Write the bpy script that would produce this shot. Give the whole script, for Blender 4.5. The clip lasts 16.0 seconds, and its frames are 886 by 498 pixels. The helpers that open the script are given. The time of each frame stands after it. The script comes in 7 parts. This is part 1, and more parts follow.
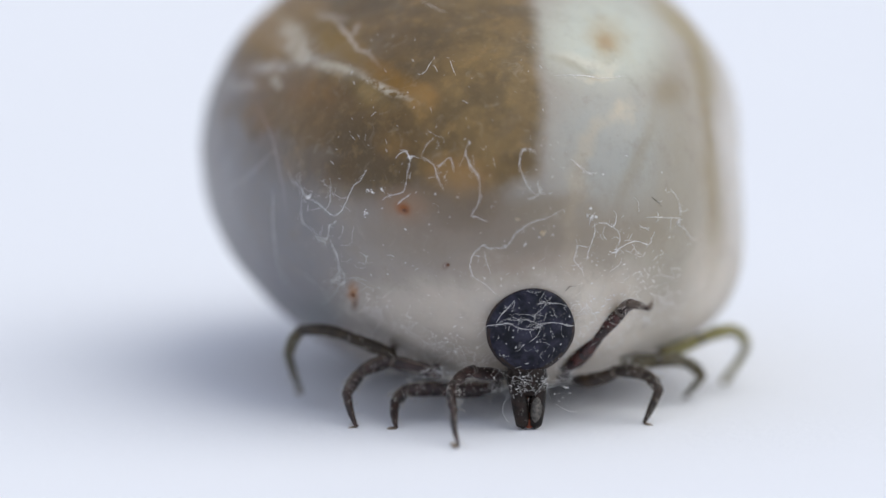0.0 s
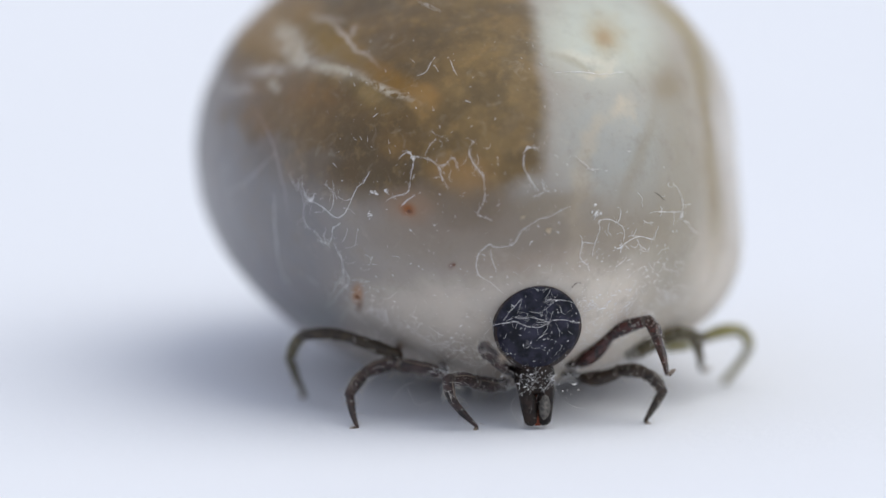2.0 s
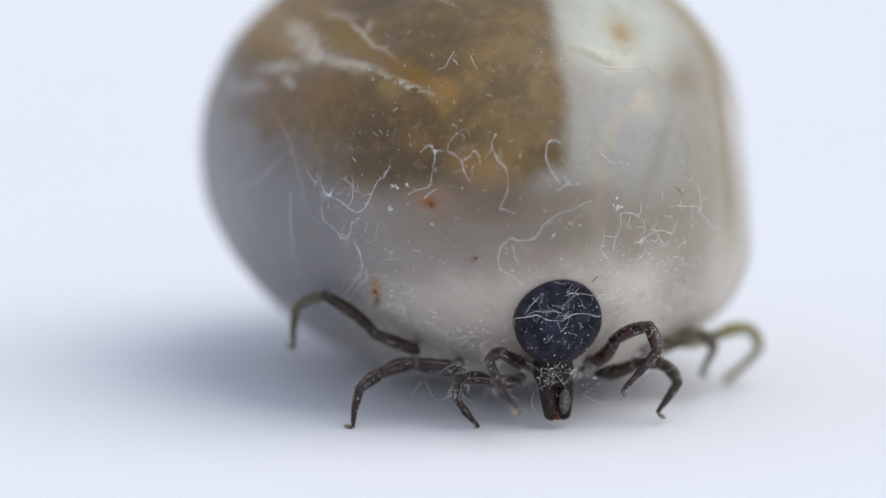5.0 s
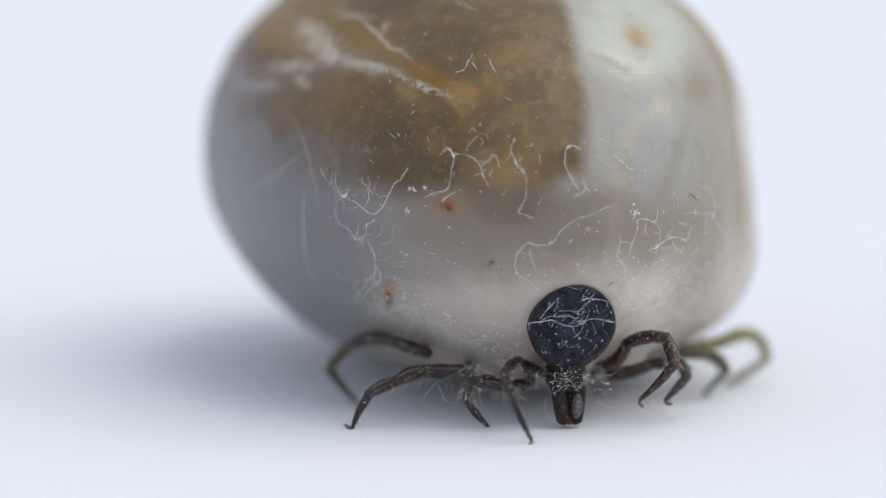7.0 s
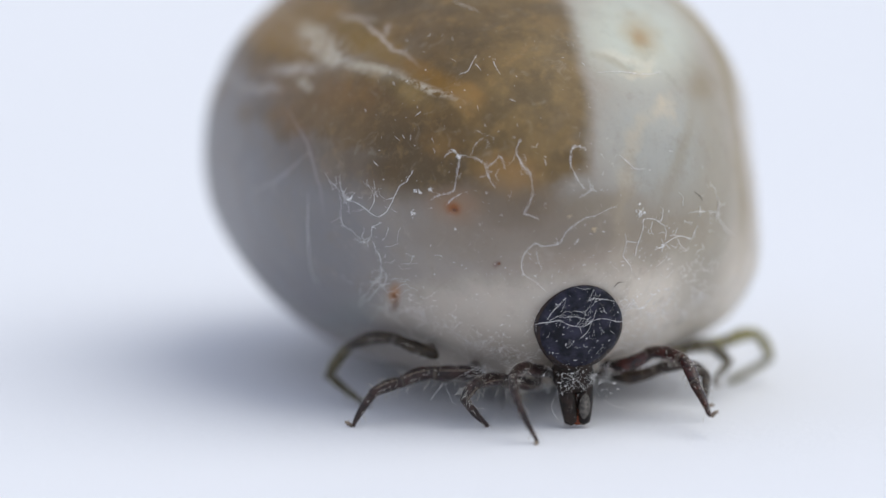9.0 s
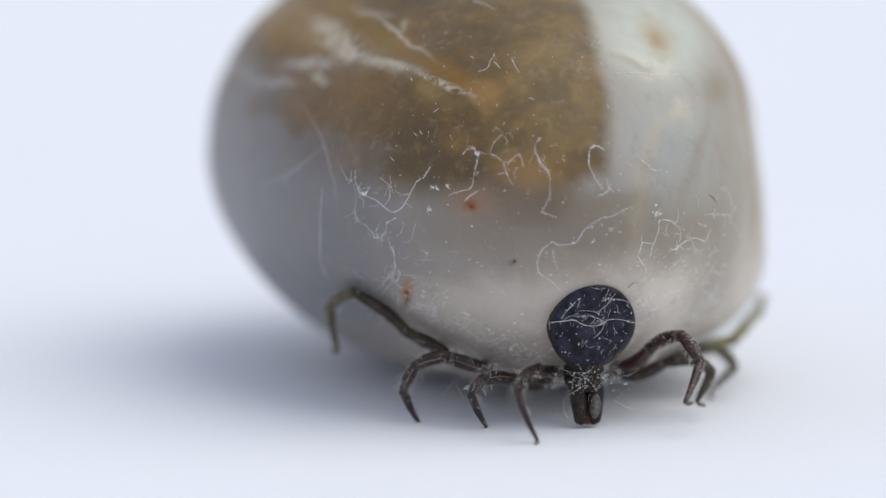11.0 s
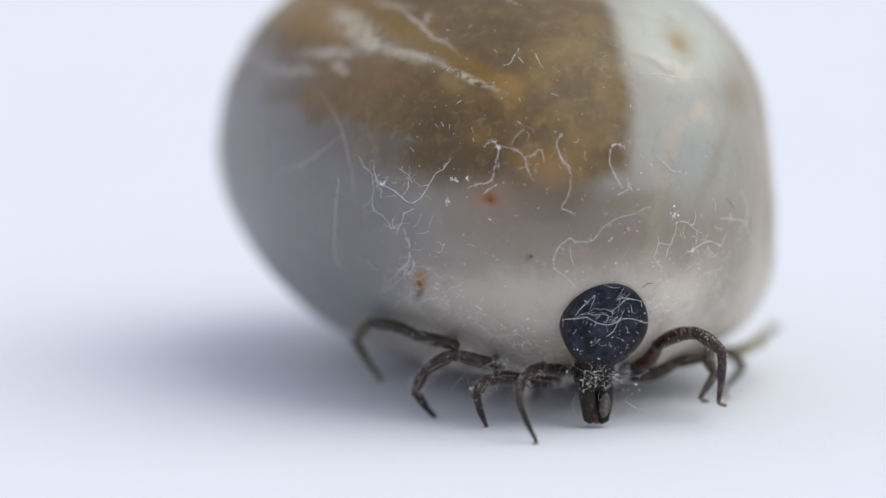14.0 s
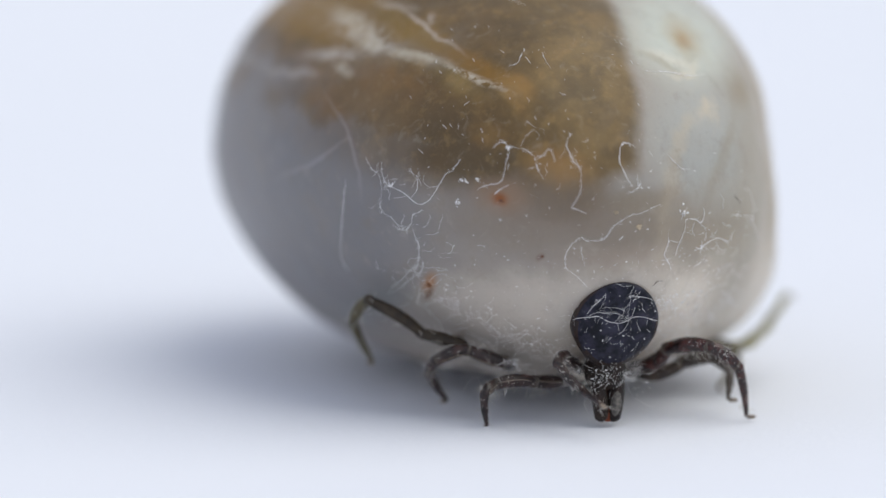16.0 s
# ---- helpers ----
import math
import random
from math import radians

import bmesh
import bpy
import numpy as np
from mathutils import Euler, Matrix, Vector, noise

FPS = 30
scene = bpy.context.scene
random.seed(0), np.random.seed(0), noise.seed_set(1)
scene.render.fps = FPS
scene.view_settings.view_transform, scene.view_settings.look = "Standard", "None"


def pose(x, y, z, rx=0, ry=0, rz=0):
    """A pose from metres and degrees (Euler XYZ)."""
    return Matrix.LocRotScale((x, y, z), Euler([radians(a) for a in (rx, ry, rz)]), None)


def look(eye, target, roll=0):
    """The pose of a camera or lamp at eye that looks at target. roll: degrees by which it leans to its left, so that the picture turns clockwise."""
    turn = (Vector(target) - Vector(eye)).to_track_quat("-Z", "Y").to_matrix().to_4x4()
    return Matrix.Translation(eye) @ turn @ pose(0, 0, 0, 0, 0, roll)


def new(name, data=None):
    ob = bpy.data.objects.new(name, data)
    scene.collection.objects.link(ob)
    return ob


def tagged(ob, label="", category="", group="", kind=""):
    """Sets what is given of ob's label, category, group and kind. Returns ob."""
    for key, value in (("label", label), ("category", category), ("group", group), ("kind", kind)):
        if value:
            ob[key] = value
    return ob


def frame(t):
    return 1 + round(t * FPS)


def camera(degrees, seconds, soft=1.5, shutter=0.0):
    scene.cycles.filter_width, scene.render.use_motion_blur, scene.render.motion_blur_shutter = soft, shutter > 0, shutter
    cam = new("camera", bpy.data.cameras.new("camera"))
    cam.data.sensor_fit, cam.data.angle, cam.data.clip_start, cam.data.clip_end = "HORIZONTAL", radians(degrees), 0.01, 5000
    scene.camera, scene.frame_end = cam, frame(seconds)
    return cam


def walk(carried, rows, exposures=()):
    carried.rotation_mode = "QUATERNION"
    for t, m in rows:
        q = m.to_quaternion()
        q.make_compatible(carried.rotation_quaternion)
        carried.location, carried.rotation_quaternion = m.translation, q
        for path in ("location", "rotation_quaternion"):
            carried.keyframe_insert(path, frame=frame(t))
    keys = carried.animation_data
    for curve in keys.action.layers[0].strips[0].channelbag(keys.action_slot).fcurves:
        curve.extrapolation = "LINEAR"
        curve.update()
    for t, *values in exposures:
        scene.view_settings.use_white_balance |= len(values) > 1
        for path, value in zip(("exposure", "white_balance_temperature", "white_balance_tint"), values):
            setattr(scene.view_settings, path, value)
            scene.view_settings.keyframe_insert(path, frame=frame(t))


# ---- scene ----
MM = 0.001


def at(x, y, z, rx=0, ry=0, rz=0):
    """A pose from millimetres and degrees."""
    return pose(x * MM, y * MM, z * MM, rx, ry, rz)


# ---- camera ----
EYE = (0.0, -0.06281, 0.01154)
TARGET = (0.0, 0.0, 0.002712)
cam = camera(12.0, 16.0, soft=1.4)
cam.data.dof.use_dof = True
cam.data.dof.focus_distance = 0.06325
cam.data.dof.aperture_fstop = 47.0
walk(cam, [(0.0, look(EYE, TARGET)), (16.0, look(EYE, TARGET))])

# ---- light ----
world = bpy.data.worlds.new("tent")
world.use_nodes = True
scene.world = world
sky = world.node_tree.nodes["Background"]
sky.inputs["Color"].default_value = (0.78, 0.84, 1.0, 1)
sky.inputs["Strength"].default_value = 0.72

sun = new("window_sun", bpy.data.lights.new("window_sun", "SUN"))
sun.data.energy = 1.62
sun.data.angle = radians(66)
sun.data.color = (1.0, 0.97, 0.865)
sun.matrix_basis = look((0.63, -0.05, 1.0), (0, 0, 0))


# ---- materials ----
class Graph:
    """Small helper to write node materials."""

    def __init__(self, name):
        self.m = bpy.data.materials.new(name)
        self.m.use_nodes = True
        self.t = self.m.node_tree
        self.bsdf = self.t.nodes["Principled BSDF"]

    def node(self, kind, **sets):
        n = self.t.nodes.new(kind)
        for k, v in sets.items():
            setattr(n, k, v)
        return n

    def put(self, socket, v):
        if isinstance(v, bpy.types.NodeSocket):
            self.t.links.new(v, socket)
        elif isinstance(v, tuple) and len(v) == 3 and socket.type == "RGBA":
            socket.default_value = (*v, 1)
        else:
            socket.default_value = v

    def math(self, op, a, b=0.0, c=0.0):
        n = self.node("ShaderNodeMath", operation=op)
        for s, v in zip(n.inputs, (a, b, c)):
            self.put(s, v)
        return n.outputs[0]

    def vec(self, op, a, b=(0, 0, 0)):
        n = self.node("ShaderNodeVectorMath", operation=op)
        self.put(n.inputs[0], a)
        self.put(n.inputs[1], b)
        return n.outputs["Value"] if op in ("LENGTH", "DOT_PRODUCT") else n.outputs["Vector"]

    def coords(self):
        """Object space in millimetres."""
        return self.vec("MULTIPLY", self.node("ShaderNodeTexCoord").outputs["Object"], (1000, 1000, 1000))

    def noise(self, p, scale, detail=4.0, rough=0.55, distort=0.0, colour=False):
        n = self.node("ShaderNodeTexNoise")
        self.put(n.inputs["Vector"], p)
        n.inputs["Scale"].default_value = scale
        n.inputs["Detail"].default_value = detail
        n.inputs["Roughness"].default_value = rough
        n.inputs["Distortion"].default_value = distort
        return n.outputs["Color" if colour else "Fac"]

    def ramp(self, f, lo, hi, a=0.0, b=1.0):
        n = self.node("ShaderNodeMapRange", interpolation_type="SMOOTHSTEP")
        for s, v in zip(n.inputs, (f, lo, hi, a, b)):
            self.put(s, v)
        return n.outputs[0]

    def mix(self, f, a, b):
        n = self.node("ShaderNodeMix", data_type="RGBA")
        self.put(n.inputs[0], f)
        self.put(n.inputs[6], a)
        self.put(n.inputs[7], b)
        return n.outputs[2]

    def bump(self, h, strength, distance):
        n = self.node("ShaderNodeBump")
        n.inputs["Strength"].default_value = strength
        n.inputs["Distance"].default_value = distance
        self.put(n.inputs["Height"], h)
        self.put(self.bsdf.inputs["Normal"], n.outputs[0])

    def set(self, **kw):
        for k, v in kw.items():
            self.put(self.bsdf.inputs[k.replace("_", " ")], v)
        return self.m


def paper_material():
    g = Graph("white_paper")
    p = g.coords()
    fine = g.noise(p, 9.0, 5)
    broad = g.noise(p, 0.05, 3)
    c = g.mix(g.ramp(broad, 0.3, 0.7), (0.805, 0.830, 0.885), (0.838, 0.858, 0.912))
    c = g.mix(g.ramp(fine, 0.35, 0.65, 0.0, 0.25), c, (0.775, 0.80, 0.86))
    g.bump(g.noise(p, 5.0, 6, 0.65), 0.5, 0.00004)
    return g.set(Base_Color=c, Roughness=0.75)


def bag_material():
    g = Graph("engorged_skin")
    p = g.vec("SUBTRACT", g.coords(), (0, 0, 3.55))
    warp = g.vec("SUBTRACT", g.noise(p, 0.9, 4, 0.6, colour=True), (0.5, 0.5, 0.5))
    q = g.vec("ADD", p, g.vec("MULTIPLY", warp, (1.1, 1.1, 1.1)))
    sharp = g.vec("ADD", p, g.vec("MULTIPLY", warp, (0.25, 0.25, 0.25)))

    def blob(at_, rx, rz, turn=0.0, soft=0.45, src=None, top=1.0):
        """A soft-edged oval patch of the skin seen from the front."""
        d = g.vec("SUBTRACT", src or q, (at_[0], 0, at_[1]))
        ct, st = math.cos(radians(turn)), math.sin(radians(turn))
        a = g.vec("DOT_PRODUCT", d, (ct / rx, 0, st / rx))
        b = g.vec("DOT_PRODUCT", d, (-st / rz, 0, ct / rz))
        r = g.math("SQRT", g.math("ADD", g.math("MULTIPLY", a, a), g.math("MULTIPLY", b, b)))
        return g.ramp(r, 1.0 + soft, 1.0 - soft, 0.0, top)

    def most(*fs):
        f = fs[0]
        for h in fs[1:]:
            f = g.math("MAXIMUM", f, h)
        return f

    sep = g.node("ShaderNodeSeparateXYZ")
    g.put(sep.inputs[0], sharp)
    x, z = sep.outputs[0], sep.outputs[2]
    mid = g.vec("ADD", p, g.vec("MULTIPLY", warp, (0.32, 0.32, 0.32)))
    fog = g.noise(p, 0.55, 5, 0.6)
    grain = g.noise(p, 6.0, 5, 0.7)
    # grey skin; the cooler, darker left includes that flank's shade as colour
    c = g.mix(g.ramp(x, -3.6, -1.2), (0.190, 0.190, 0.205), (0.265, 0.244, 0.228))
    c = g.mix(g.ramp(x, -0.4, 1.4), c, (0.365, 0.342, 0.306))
    c = g.mix(g.ramp(fog, 0.38, 0.68, 0.0, 0.40), c, (0.36, 0.335, 0.305))
    # paler skin low in front, lightened further to stand for light off the paper
    c = g.mix(g.math("MULTIPLY", g.ramp(z, -0.9, -2.3, 0.0, 0.65), g.ramp(x, -3.0, -1.4)), c, (0.42, 0.392, 0.352))
    c = g.mix(blob((-0.9, -1.65), 1.4, 0.4, 4, 0.8, top=0.8), c, (0.51, 0.482, 0.445))
    c = g.mix(blob((1.7, -1.75), 1.6, 0.9, 10, 0.7, top=0.95), c, (0.64, 0.608, 0.56))
    # blue-grey shade of the low left flank, painted into the skin
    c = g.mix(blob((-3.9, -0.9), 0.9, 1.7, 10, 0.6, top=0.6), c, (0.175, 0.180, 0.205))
    # right flank: pale window, white top with its glossy highlight painted in, cream stripes, brown margin and a pale
    # rim behind it
    c = g.mix(blob((2.22, 0.06), 0.68, 2.56, 0, 0.6, mid, 0.80), c, (0.276, 0.258, 0.215))
    c = g.mix(blob((1.18, 0.83), 0.94, 1.00, 0, 0.6, mid, 0.90), c, (0.343, 0.362, 0.362))
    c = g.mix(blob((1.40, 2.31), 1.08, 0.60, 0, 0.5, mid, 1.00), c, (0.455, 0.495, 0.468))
    c = g.mix(blob((-0.34, 0.20), 0.29, 0.24, 20, 0.7, mid, 0.80), c, (0.262, 0.262, 0.262))
    c = g.mix(blob((1.42, 1.30), 0.13, 0.16, -30, 0.9, q, 0.65), c, (0.508, 0.464, 0.373))
    c = g.mix(blob((0.98, 0.82), 0.13, 0.42, -28, 0.9, q, 0.50), c, (0.443, 0.402, 0.323))
    c = g.mix(blob((0.63, 0.10), 0.16, 0.50, -12, 0.9, q, 0.42), c, (0.433, 0.383, 0.303))
    c = g.mix(blob((2.36, 1.48), 0.28, 0.18, 0, 0.9, mid, 0.80), c, (0.247, 0.212, 0.147))
    c = g.mix(blob((1.65, 0.59), 0.11, 0.66, -27, 0.9, mid, 0.50), c, (0.262, 0.24, 0.18))
    c = g.mix(blob((2.39, 0.29), 0.28, 1.04, 0, 0.8, mid, 0.50), c, (0.314, 0.303, 0.265))
    c = g.mix(blob((1.40, 2.28), 0.34, 0.19, -25, 0.9, q, 0.60), c, (0.36, 0.29, 0.17))
    c = g.mix(blob((1.36, 2.24), 0.14, 0.10, -20, 0.9, mid, 0.55), c, (0.31, 0.19, 0.075))
    # skin wrinkles: their lit and shaded lines painted as arcs of colour
    c = g.mix(blob((1.00, 2.00), 0.34, 0.06, -12, 0.9, mid, 0.42), c, (0.648, 0.628, 0.554))
    c = g.mix(blob((1.17, 1.90), 0.28, 0.06, 6, 0.9, q, 0.55), c, (0.585, 0.554, 0.47))
    c = g.mix(blob((0.78, 1.95), 0.34, 0.045, -25, 0.9, mid, 0.30), c, (0.225, 0.162, 0.069))
    c = g.mix(blob((3.12, 0.49), 0.19, 1.45, 0, 0.95, mid, 0.90), c, (0.243, 0.202, 0.119))
    c = g.mix(blob((3.24, 1.69), 0.30, 0.50, 18, 0.8, mid, 0.85), c, (0.243, 0.202, 0.109))
    c = g.mix(blob((2.86, 2.37), 0.17, 0.62, 45, 0.8, mid, 0.80), c, (0.282, 0.24, 0.134))
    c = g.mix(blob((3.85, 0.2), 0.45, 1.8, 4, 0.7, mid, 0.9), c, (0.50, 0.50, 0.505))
    # brown gut seen through the skin
    brown = most(
        blob((-0.9, 1.9), 1.7, 1.7), blob((-2.2, 1.15), 1.5, 0.85), blob((-0.9, 0.5), 1.2, 0.7), blob((-2.3, 0.45), 0.95, 0.45, 0, 0.6, mid),
        blob((-3.2, 1.0), 0.9, 0.45), blob((-2.7, 2.75), 1.6, 0.7), blob((-0.9, 3.0), 1.8, 0.7), blob((-3.7, 2.0), 0.6, 0.7), blob((-2.9, 0.6), 0.9, 0.5, 0, 0.7, mid, 0.75))
    soft_x = g.node("ShaderNodeSeparateXYZ")
    g.put(soft_x.inputs[0], mid)
    edge = g.math("SUBTRACT", soft_x.outputs[0], g.math("MULTIPLY", z, 0.12))
    brown = g.math("MULTIPLY", brown, g.ramp(edge, 0.16, -0.20))
    tone = g.mix(g.ramp(g.noise(p, 0.9, 4, 0.55), 0.36, 0.64), (0.084, 0.062, 0.034), (0.145, 0.103, 0.049))
    tone = g.mix(blob((-0.66, 1.68), 0.88, 1.35, 0, 0.7, mid, 0.90), tone, (0.168, 0.13, 0.076))
    tone = g.mix(blob((-2.55, 0.65), 0.55, 0.63, 0, 0.7, mid, 0.90), tone, (0.08, 0.061, 0.042))
    tone = g.mix(blob((-1.58, 2.30), 0.59, 0.42, 0, 0.8, mid, 0.70), tone, (0.102, 0.076, 0.048))
    tone = g.mix(blob((-3.37, 0.79), 0.32, 0.42, 0, 0.8, mid, 0.75), tone, (0.141, 0.122, 0.107))
    tone = g.mix(blob((-3.78, 1.10), 0.14, 0.57, 10, 0.8, mid, 0.70), tone, (0.162, 0.102, 0.054))
    tone = g.mix(blob((-3.20, 1.45), 0.50, 0.22, 8, 0.8, mid, 0.70), tone, (0.162, 0.102, 0.048))
    tone = g.mix(blob((-3.39, 2.23), 0.15, 0.29, 15, 0.8, mid, 0.80), tone, (0.188, 0.114, 0.03))
    tone = g.mix(blob((-2.92, 2.50), 0.14, 0.12, 0, 0.8, mid, 0.70), tone, (0.181, 0.107, 0.032))
    tone = g.mix(blob((-2.65, 2.18), 0.32, 0.21, -25, 0.8, mid, 0.75), tone, (0.181, 0.122, 0.048))
    tone = g.mix(blob((-1.89, 1.72), 0.49, 0.14, -28, 0.8, mid, 0.85), tone, (0.181, 0.102, 0.023))
    tone = g.mix(blob((-1.59, 1.54), 0.19, 0.14, 0, 0.8, mid, 0.70), tone, (0.262, 0.162, 0.061))
    tone = g.mix(blob((-2.32, 1.58), 0.30, 0.17, -25, 0.9, mid, 0.60), tone, (0.216, 0.175, 0.091))
    tone = g.mix(blob((-1.11, 0.45), 0.33, 0.23, 0, 0.8, mid, 0.65), tone, (0.262, 0.162, 0.065))
    tone = g.mix(blob((-2.03, 0.81), 0.22, 0.15, 0, 0.8, mid, 0.60), tone, (0.181, 0.122, 0.054))
    tone = g.mix(blob((-0.24, 2.10), 0.17, 0.14, 0, 0.9, mid, 0.50), tone, (0.242, 0.181, 0.093))
    tone = g.mix(blob((-1.56, 1.31), 0.12, 0.16, 0, 0.9, mid, 0.50), tone, (0.254, 0.171, 0.076))
    tone = g.mix(blob((-0.83, 1.83), 0.24, 0.19, 0, 0.9, mid, 0.40), tone, (0.216, 0.162, 0.089))
    tone = g.mix(g.ramp(g.noise(p, 1.5, 4, 0.6), 0.42, 0.66, 0.0, 0.60), tone, (0.076, 0.062, 0.042))
    tone = g.mix(g.ramp(g.noise(p, 2.6, 4, 0.6), 0.42, 0.70, 0.0, 0.45), tone, (0.070, 0.055, 0.036))
    tone = g.mix(g.ramp(g.noise(p, 4.2, 4, 0.6), 0.52, 0.72, 0.0, 0.40), tone, (0.235, 0.172, 0.092))
    tone = g.vec("MULTIPLY", tone, (1.20, 1.08, 0.80))
    c = g.mix(g.math("MULTIPLY", brown, 0.97), c, tone)
    c = g.mix(blob((-0.15, 0.20), 0.34, 0.26, 15, 0.7, q, 0.85), c, (0.30, 0.298, 0.29))
    # brown-grey haze below the gut
    c = g.mix(blob((-0.35, -0.45), 1.5, 0.45, 0, 0.8, q, 0.55), c, (0.190, 0.160, 0.128))
    c = g.mix(blob((-1.5, 0.05), 1.0, 0.28, 0, 0.8, q, 0.45), c, (0.130, 0.105, 0.078))
    c = g.mix(blob((1.1, -0.45), 0.8, 0.45, 0, 0.9, q, 0.45), c, (0.250, 0.218, 0.170))
    c = g.mix(blob((0.58, -0.45), 0.12, 0.60, -6, 0.9, q, 0.22), c, (0.44, 0.39, 0.31))
    c = g.mix(blob((-0.1, -1.0), 0.8, 0.22, 0, 0.9, q, 0.35), c, (0.36, 0.30, 0.245))
    c = g.mix(blob((-1.07, -0.01), 0.69, 0.34, 0, 0.8, mid, 0.60), c, (0.181, 0.15, 0.122))
    c = g.mix(blob((0.14, -0.04), 0.44, 0.19, 8, 0.8, mid, 0.50), c, (0.223, 0.195, 0.15))
    c = g.mix(blob((-1.76, -0.38), 0.66, 0.35, 0, 0.9, mid, 0.45), c, (0.216, 0.181, 0.15))
    c = g.mix(blob((-2.89, -2.07), 0.24, 0.36, 0, 0.8, mid, 0.50), c, (0.181, 0.209, 0.223))
    # amber lobes round the pale streaks
    c = g.mix(blob((-3.52, 2.28), 0.46, 0.48, 15, 0.6, mid, 0.95), c, (0.205, 0.115, 0.010))
    c = g.mix(blob((-2.95, 2.58), 0.30, 0.20, 0, 0.8, mid, 0.7), c, (0.200, 0.118, 0.020))
    c = g.mix(blob((-2.66, 2.18), 0.38, 0.22, -25, 0.8, mid, 0.7), c, (0.195, 0.128, 0.032))
    c = g.mix(blob((-3.35, 1.20), 0.58, 0.40, 8, 0.8, mid, 0.6), c, (0.165, 0.110, 0.058))
    c = g.mix(blob((-1.95, 1.72), 0.50, 0.15, -28, 0.8, mid, 0.6), c, (0.205, 0.120, 0.026))
    c = g.mix(blob((-1.58, 1.50), 0.22, 0.17, 0, 0.8, mid, 0.5), c, (0.280, 0.185, 0.080))
    c = g.mix(blob((-1.10, 0.42), 0.40, 0.26, 0, 0.8, mid, 0.5), c, (0.280, 0.185, 0.085))
    streak = g.ramp(g.noise(p, 2.4, 4, 0.6), 0.30, 0.62, 0.35, 1.0)
    # pale streaks between the brown lobes, brightened with painted-in wet shine
    c = g.mix(g.math("MULTIPLY", blob((-3.19, 2.10), 0.12, 0.24, 10, 0.8, mid, 0.81), streak), c, (0.489, 0.458, 0.385))
    c = g.mix(g.math("MULTIPLY", blob((-3.57, 1.68), 0.26, 0.07, 18, 0.8, mid, 0.76), streak), c, (0.445, 0.42, 0.397))
    c = g.mix(g.math("MULTIPLY", blob((-3.96, 1.35), 0.18, 0.06, 20, 0.9, mid, 0.53), streak), c, (0.445, 0.42, 0.397))
    c = g.mix(g.math("MULTIPLY", blob((-2.94, 1.86), 0.30, 0.08, -12, 0.8, mid, 0.76), streak), c, (0.458, 0.432, 0.368))
    c = g.mix(g.math("MULTIPLY", blob((-2.57, 1.84), 0.21, 0.05, -5, 0.9, mid, 0.65), streak), c, (0.458, 0.432, 0.368))
    c = g.mix(g.math("MULTIPLY", blob((-3.49, 1.50), 0.06, 0.09, 0, 0.9, mid, 0.65), streak), c, (0.458, 0.432, 0.368))
    c = g.mix(g.math("MULTIPLY", blob((-2.65, 2.51), 0.18, 0.04, 10, 0.9, mid, 0.65), streak), c, (0.397, 0.368, 0.341))
    c = g.mix(g.math("MULTIPLY", blob((-2.42, 2.27), 0.30, 0.04, -48, 0.9, mid, 0.70), streak), c, (0.445, 0.408, 0.385))
    c = g.mix(g.math("MULTIPLY", blob((-2.32, 2.39), 0.10, 0.03, 52, 0.9, mid, 0.53), streak), c, (0.445, 0.408, 0.385))
    # wet glints painted in as pale colour, and white specks, on the amber ridge
    glint_spots = g.ramp(g.noise(p, 7.0, 4, 0.6), 0.40, 0.56)
    c = g.mix(g.math("MULTIPLY", blob((-2.08, 1.62), 0.36, 0.05, -24, 0.9, mid, 0.70), glint_spots), c, (0.52, 0.50, 0.45))
    c = g.mix(g.math("MULTIPLY", blob((-3.18, 2.05), 0.26, 0.20, 0, 0.9, mid, 0.5), glint_spots), c, (0.50, 0.48, 0.45))
    # bluish vessels low on the far flank
    vessel = most(blob((-3.62, 0.45), 0.02, 0.55, 12, 0.9, sharp), blob((-3.95, 0.1), 0.02, 0.4, -35, 0.9, sharp))
    c = g.mix(g.math("MULTIPLY", vessel, 0.28), c, (0.40, 0.40, 0.44))
    c = g.mix(g.ramp(grain, 0.60, 0.78, 0.0, 0.14), c, (0.40, 0.35, 0.27))
    c = g.mix(g.ramp(g.noise(p, 2.2, 5, 0.7), 0.50, 0.75, 0.0, 0.26), c, (0.17, 0.14, 0.11))
    c = g.mix(g.ramp(g.noise(p, 13.0, 4, 0.7), 0.55, 0.72, 0.0, 0.12), c, (0.16, 0.13, 0.10))
    c = g.mix(g.ramp(g.noise(p, 3.4, 5, 0.65, 0.8), 0.56, 0.74, 0.0, 0.18), c, (0.46, 0.44, 0.40))
    speck = g.math("MULTIPLY", brown, g.ramp(g.noise(p, 8.0, 5, 0.7), 0.52, 0.74, 0.0, 0.22))
    c = g.mix(speck, c, (0.27, 0.21, 0.12))
    # rust stains round the wounds
    c = g.mix(blob((-1.88, -0.05), 0.28, 0.21, 0, 0.9, mid, 0.50), c, (0.305, 0.195, 0.127))
    c = g.mix(blob((-1.91, -0.10), 0.09, 0.08, 0, 0.9, sharp, 0.90), c, (0.24, 0.085, 0.022))
    c = g.mix(blob((-2.53, -1.53), 0.08, 0.14, 0, 0.9, sharp, 0.80), c, (0.305, 0.141, 0.045))
    c = g.mix(blob((-2.48, -1.73), 0.04, 0.10, 0, 0.9, sharp, 0.80), c, (0.114, 0.061, 0.032))
    c = g.mix(blob((-1.29, -0.94), 0.05, 0.05, 0, 0.9, sharp, 0.60), c, (0.141, 0.08, 0.07))
